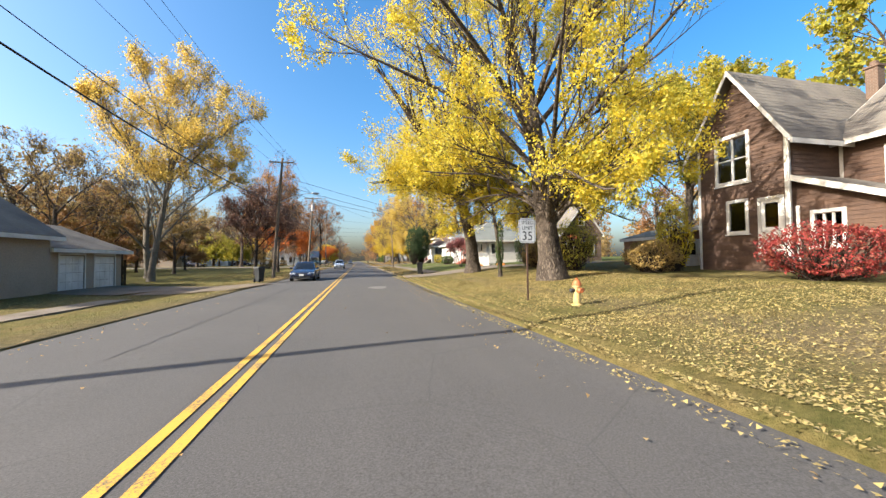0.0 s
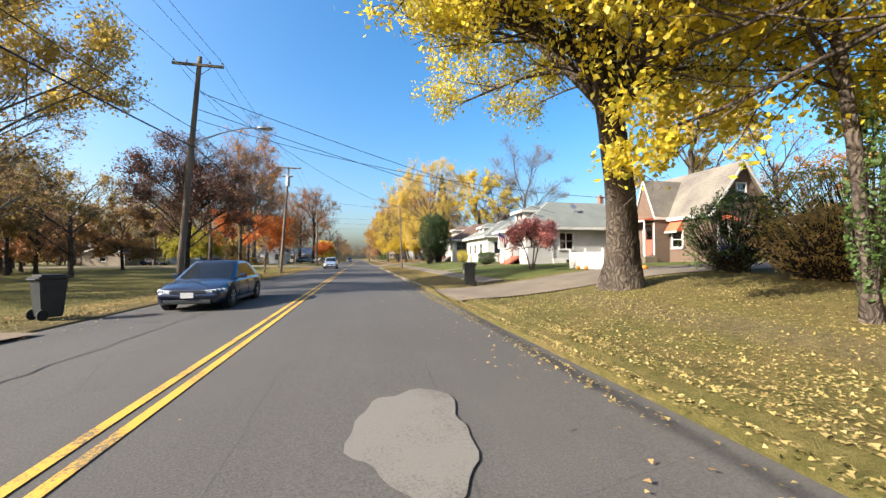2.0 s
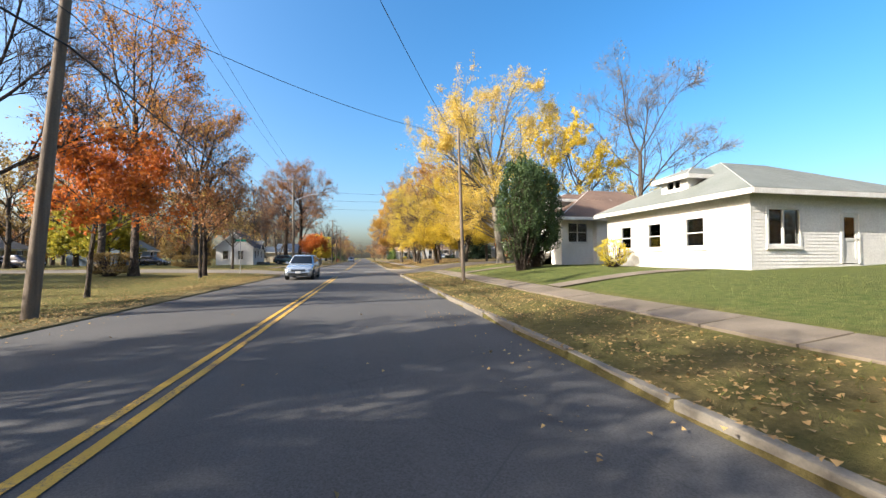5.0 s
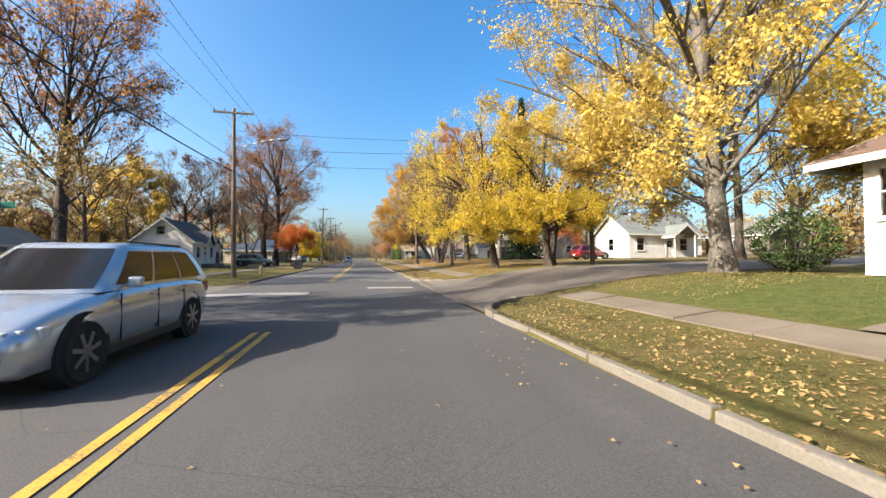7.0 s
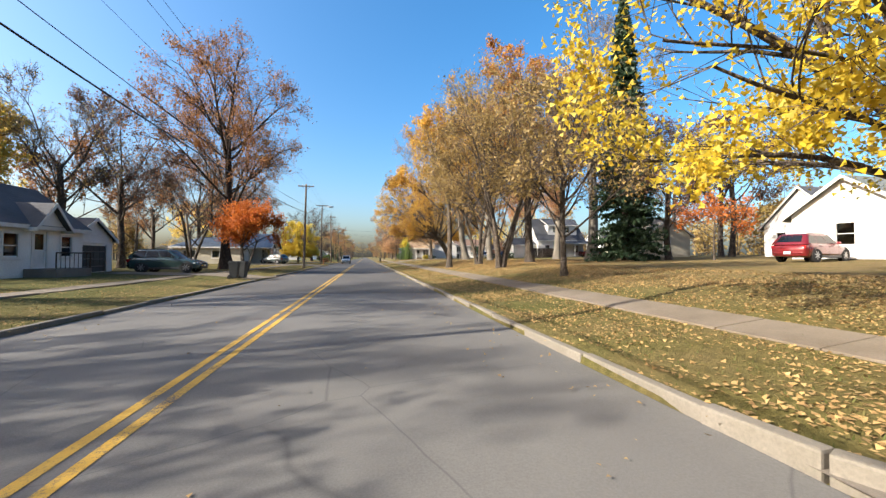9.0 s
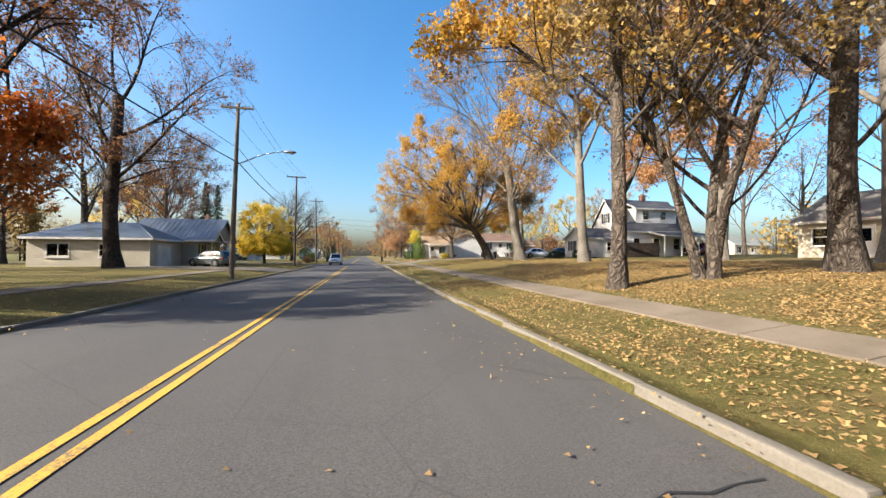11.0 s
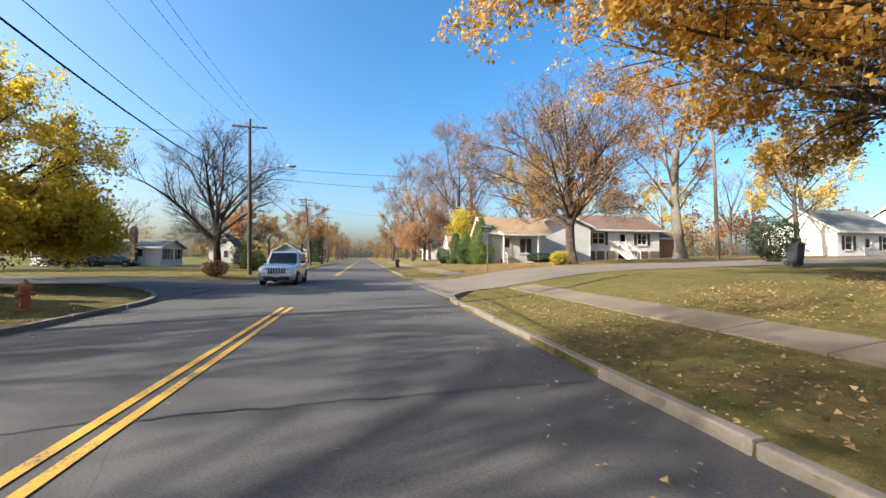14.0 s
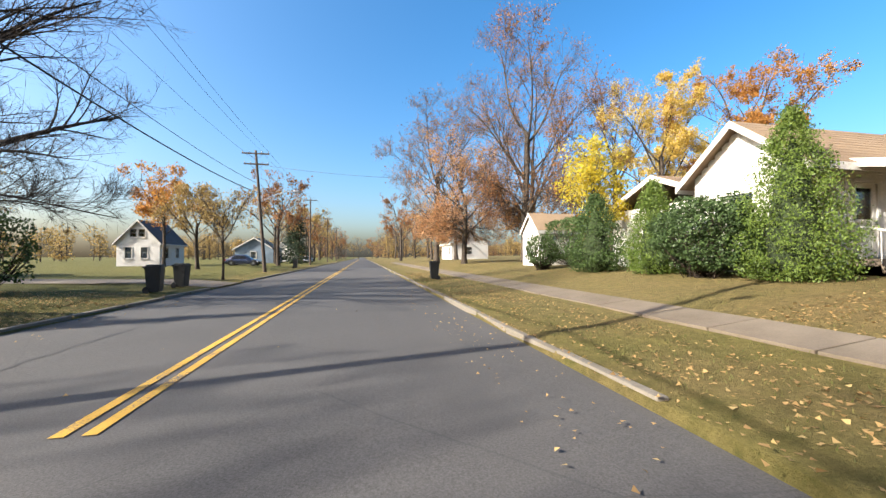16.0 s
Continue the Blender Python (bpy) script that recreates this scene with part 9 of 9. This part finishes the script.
make_car("sedan", (-2.6, 32.9, 0.0), 0, paint_mat("dark_blue_paint", (0.015, 0.022, 0.05)), "dark blue sedan facing along the road", 4.6, 1.8, 1.42)
make_car("crossover_car", (-2.15, 77.2, 0.0), 0, paint_mat("silver_blue_paint", (0.42, 0.46, 0.5), 0.25, 0.6), "silver-blue crossover facing along the road", 4.55, 1.85, 1.68, suv=True)
make_car("offroad_car", (-2.2, 180.2, 0.0), 0, paint_mat("silver_paint", (0.62, 0.62, 0.6), 0.25, 0.5), "boxy silver off-road car facing along the road", 4.5, 1.85, 1.78, suv=True, boxy=True)
make_car("crossover_car", (27.6, 109.9, 1.27), 98, paint_mat("red_paint", (0.16, 0.012, 0.014)), "red crossover parked beside the white house", 4.4, 1.8, 1.6, suv=True)
make_car("crossover_car", (-11.9, 123.4, 0.32), 90, paint_mat("dark_green_paint", (0.03, 0.055, 0.05)), "dark green car parked on the driveway", 4.6, 1.85, 1.65, suv=True)
make_car("crossover_car", (-12.6, 158.6, 0.33), -116, paint_mat("grey_green_paint", (0.06, 0.08, 0.08), 0.3, 0.3), "grey-green crossover parked on the driveway", 4.4, 1.8, 1.55, suv=True)
make_car("sedan", (-24.4, 204.6, 0.34), 97, paint_mat("black_green_paint", (0.012, 0.03, 0.028)), "dark green sedan parked beside the ranch house", 4.6, 1.8, 1.42)
make_car("sedan", (27.2, 168.6, 1.29), 80, paint_mat("white_grey_paint", (0.62, 0.64, 0.66), 0.25, 0.3), "pale grey sedan parked beside the white house", 4.6, 1.8, 1.42)
make_car("sedan", (31.8, 169.4, 1.4), 80, paint_mat("dark_blue_paint", (0.015, 0.022, 0.05)), "dark blue sedan parked beside a pale one", 4.6, 1.8, 1.42)
make_car("pickup_truck", (45.0, 158.0, 1.6), 90, paint_mat("red_paint", (0.16, 0.012, 0.014)), "red pickup parked behind the white house", 5.3, 1.95, 1.75, pickup=True)
for x, y, turn, col, lbl in ((-35.5, 99.5, 80, "dark_blue_paint", "dark car parked beside a far house"), (-29.0, 113.0, 84, "dark_blue_paint", "dark blue car parked beside the hedge"), (-13.5, 240.0, 88, "dark_blue_paint", "dark car parked by the road"), (-9.0, 268.0, 5, "white_grey_paint", "pale car parked by the road")):
    make_car("sedan", (x, y, top_z(x, y)), turn, MATS[col], lbl, 4.5, 1.8, 1.45)

# ---- fallen leaves and grass: too many to count ----


def scatter(name, boxes, n, size, material, label, seed, lift=0.015, weight=None, blade=False):
    rng = np.random.default_rng(seed)
    tot = sum((b[1] - b[0]) * (b[3] - b[2]) * b[4] for b in boxes)
    C = []
    for x0, x1, y0, y1, w in boxes:
        m = int(n * (x1 - x0) * (y1 - y0) * w / tot)
        x = rng.uniform(x0, x1, m)
        y = rng.uniform(y0, y1, m)
        # clumps, as wind leaves them
        dens = np.array([noise.noise(Vector((a * 0.55, b * 0.55, seed))) for a, b in zip(x, y)])
        keep = rng.uniform(-0.5, 0.6, m) < dens + 0.12
        for a, b in zip(x[keep], y[keep]):
            if in_street(a, b, 0.1) and not blade:
                if rng.random() > 0.12:
                    continue
            elif in_street(a, b, 0.1):
                continue
            C.append((a, b, (ground_z(a, b) if abs(a) > 5.1 else top_z(a, b)) + lift))
    C = np.array(C)
    if blade:
        k = len(C)
        ang = rng.uniform(0, math.tau, k)
        w = np.stack([np.cos(ang), np.sin(ang), np.zeros(k)], 1) * size * 0.16
        tip = np.stack([rng.normal(size=k) * 0.45, rng.normal(size=k) * 0.45, rng.uniform(0.6, 1.2, k)], 1) * size
        v = np.stack([C - w, C + w, C + tip], 1).reshape(-1, 3)
        me = fast_mesh(name, v, np.arange(3 * k).reshape(k, 3), material)
    else:
        k = len(C)
        a = np.stack([rng.normal(size=k), rng.normal(size=k), rng.normal(size=k) * 0.3], 1)
        a /= np.linalg.norm(a, axis=1, keepdims=True)
        b = np.cross(np.array([[0, 0, 1.0]]) + rng.normal(size=(k, 3)) * 0.25, a)
        b /= np.linalg.norm(b, axis=1, keepdims=True)
        s = size * rng.uniform(0.6, 1.4, (k, 1))
        v = np.stack([C - a * s * 0.5, C + b * s * 0.42 + a * s * 0.3, C - b * s * 0.42 + a * s * 0.3], 1).reshape(-1, 3)
        me = fast_mesh(name, v, np.arange(3 * k).reshape(k, 3), material)
    return tagged(new(name, me), label, "leaf litter" if not blade else "grass", kind="stuff")


scatter("fallen_leaves", [(5.0, 5.8, 0, 36, 2.6), (5.8, 9.5, 0, 22, 2.2), (5.8, 9.5, 22, 36, 0.9), (9.5, 15, 2, 22, 1.8), (9.5, 13, 22, 32, 0.8), (4.5, 5.0, 0, 36, 1.0), (9.5, 16, 78, 100, 0.8), (-13, -4.5, 18, 45, 0.35)], 230000, 0.046, LEAF["litter"], "yellow fallen maple leaves on the grass", 201)
scatter("fallen_brown_leaves", [(5.2, 16, 94, 136, 3.4), (9.2, 26, 120, 140, 3.0), (9.2, 26, 140, 166, 1.5), (5.2, 9, 120, 170, 0.9), (8.5, 20, 180, 190, 2.4), (5.0, 7.6, 36, 81, 1.8), (5.0, 7.4, 182, 215, 1.2), (-12, -4.6, 75, 84, 0.8), (-12, -4.6, 91, 150, 0.5), (-14, -4.6, 186, 200, 1.5), (-12, -5, 158, 169, 0.9), (-7.5, -4.4, 30, 80, 1.8), (-14, -7.5, 40, 80, 0.5)], 400000, 0.058, LEAF["litterbrown"], "brown fallen oak leaves on the grass", 202)
scatter("grass_blades", [(5.3, 9, 0, 215, 2.0), (9, 15, 5, 215, 0.8), (-9, -4.7, 10, 215, 1.0), (-14, -9, 30, 100, 0.5)], 150000, 0.055, LEAF["grass"], "short autumn grass, green and straw", 203, -0.005, blade=True)
# woods at the edge of sight: crowns of small leaves over thin trunks
rng = np.random.default_rng(77)
for side, name_leaf, near, far, y0, y1, m, n in (
    (-1, "brown", 46, 66, 40, 190, 70, 30000), (-1, "oakbrown", 50, 70, 40, 190, 45, 16000), (-1, "dark", 48, 70, 40, 190, 30, 9000), (-1, "brown", 60, 90, -30, 420, 90, 20000),
    (-1, "brown", 12, 90, 335, 400, 70, 12000), (1, "brown", 12, 90, 335, 400, 70, 12000), (-1, "dark", 9, 60, 400, 460, 40, 7000), (1, "oakbrown", 9, 60, 400, 460, 40, 7000),
    (1, "brown", 62, 92, 0, 420, 110, 24000), (1, "brown", 56, 72, 94, 170, 40, 14000), (1, "oakbrown", 60, 84, 20, 82, 40, 12000), (1, "rust", 66, 96, 0, 420, 70, 14000), (1, "dark", 62, 94, 0, 420, 60, 12000),
):
    crown = np.stack([side * rng.uniform(near, far, m), rng.uniform(y0, y1, m), rng.uniform(2.6, 8.6, m)], 1)
    keep = [k for k in range(m) if not in_street(crown[k, 0], crown[k, 1], 4) and all(math.hypot(crown[k, 0] - a, crown[k, 1] - b) > q for a, b, q in HOUSES)]
    crown = crown[keep]
    girth = rng.uniform(2.2, 4.2, (len(crown), 1))
    k = rng.integers(0, len(crown), n)
    d = unit(rng.normal(size=(n, 3)))
    cc = crown[k] + d * girth[k] * np.array([1, 1, 1.35]) * rng.uniform(0.25, 1.0, (n, 1)) ** 0.5 * (0.75 + 0.35 * np.sin(d * 5 + crown[k]).mean(1, keepdims=True))
    cc[:, 2] = np.maximum(cc[:, 2], rng.uniform(0.8, 1.8, n))
    v, f = leaf_quads(cc, 0.56, rng, slim=True)
    woods = tagged(new("distant_woods"), "distant belt of autumn woods behind the houses", "woods", kind="stuff")
    put("leaves", fast_mesh("leaves", v, f, LEAF[name_leaf]), woods)
    k = np.repeat(np.arange(len(crown)), 9)
    foot = crown[k] * np.array([1, 1, 0]) + UP * rng.uniform(0, 1, (len(k), 1)) * crown[k][:, 2:] * np.where(np.arange(len(k)) % 9 == 0, 0, 1)[:, None]
    tip = np.where((np.arange(len(k)) % 9 == 0)[:, None], crown[k] + UP * girth[k], crown[k] + unit(rng.normal(size=(len(k), 3)) + UP * 0.9) * girth[k] * 1.1)
    v, f = tubes(foot, tip, np.where(np.arange(len(k)) % 9 == 0, 0.16, 0.06), np.full(len(k), 0.02), 4)
    put("trunks", fast_mesh("trunks", v, f, BARK, True), woods)
# a few leaves blown on to the road
scatter("blown_leaves", [(3.6, 5.0, 0, 215, 1.5), (-4.4, -3.2, 0, 215, 1.2), (-3, 3.5, 0, 215, 0.05)], 9000, 0.05, LEAF["litterbrown"], "dry leaves blown along the road edges", 204, 0.012)

# ---- kerbs and pavement slabs ----


def along(x, runs, step):
    for a, b in runs:
        n = max(1, round((b - a) / step))
        for k in range(n):
            yield x, a + (k + 0.5) * (b - a) / n


kerb = tagged(new("kerb"), "pale worn concrete kerb stones along the road", "kerb", kind="structure")
spots = []
for x, y in along(ROAD_R + 0.09, [(38, 79.4), (95.5, 169.5), (183.6, 330)], 1.95):
    if not any(abs(y - q) < 2.4 for q in (32.6, 184.2)):
        spots.append(Matrix.Translation((x + rnd.uniform(-0.015, 0.015), y, 0.1 + rnd.uniform(-0.02, 0.012))) @ Matrix.Rotation(rnd.uniform(-0.012, 0.012), 4, "Z"))
for x, y in along(ROAD_L - 0.09, [(94.0, 117.2), (122.2, 149.4), (157.6, 169.8), (184.7, 203.2), (208, 330)], 1.95):
    spots.append(Matrix.Translation((x + rnd.uniform(-0.015, 0.015), y, 0.08 + rnd.uniform(-0.015, 0.012))) @ Matrix.Rotation(rnd.uniform(-0.012, 0.012), 4, "Z"))
pieces(kerb, "kerb_stone", (0.14, 1.93, 0.3), spots, KERB, 0.025)
spots = []
for cx, cy, a0, a1 in ((8.4, 79.4, 180, 90), (8.4, 95.5, 180, 270), (8.4, 169.5, 180, 90), (-11.2, 169.8, 0, 90)):
    many, r = (12, 6.71) if cx < -10 else (6, 3.31)
    for k in range(many):
        a = radians(a0 + (a1 - a0) * (k + 0.5) / many)
        x, y = cx + math.cos(a) * r, cy + math.sin(a) * r
        spots.append(Matrix.Translation((x, y, lawn_z(x, y) * 0.6 + 0.06)) @ Matrix.Rotation(a, 4, "Z"))
pieces(kerb, "kerb_stone", (0.17, 0.86, 0.3), spots, KERB, 0.025)
walkway = tagged(new("pavement"), "pale concrete pavement slabs set in the grass", "pavement", kind="structure")
spots = []
for x, y in along(8.3, [(36, 81.4), (93.4, 171.6), (182.0, 262)], 1.5):
    sl = math.atan2(lawn_z(x + 0.4, y) - lawn_z(x - 0.4, y), 0.8)
    spots.append(Matrix.Translation((x, y, lawn_z(x, y) + 0.045 + rnd.uniform(-0.008, 0.008))) @ Matrix.Rotation(-sl, 4, "Y") @ Matrix.Rotation(rnd.uniform(-0.008, 0.008), 4, "X"))
pieces(walkway, "slab", (1.05, 1.485, 0.12), spots, CONCRETE, 0.012)
spots = []
for x, y in along(-8.5, [(0, 20), (96.0, 117.5), (123, 149.5)], 1.5):
    spots.append(Matrix.Translation((x, y, lawn_z(x, y) + 0.045 + rnd.uniform(-0.008, 0.008))))
pieces(walkway, "slab", (1.1, 1.485, 0.12), spots, CONCRETE, 0.012)
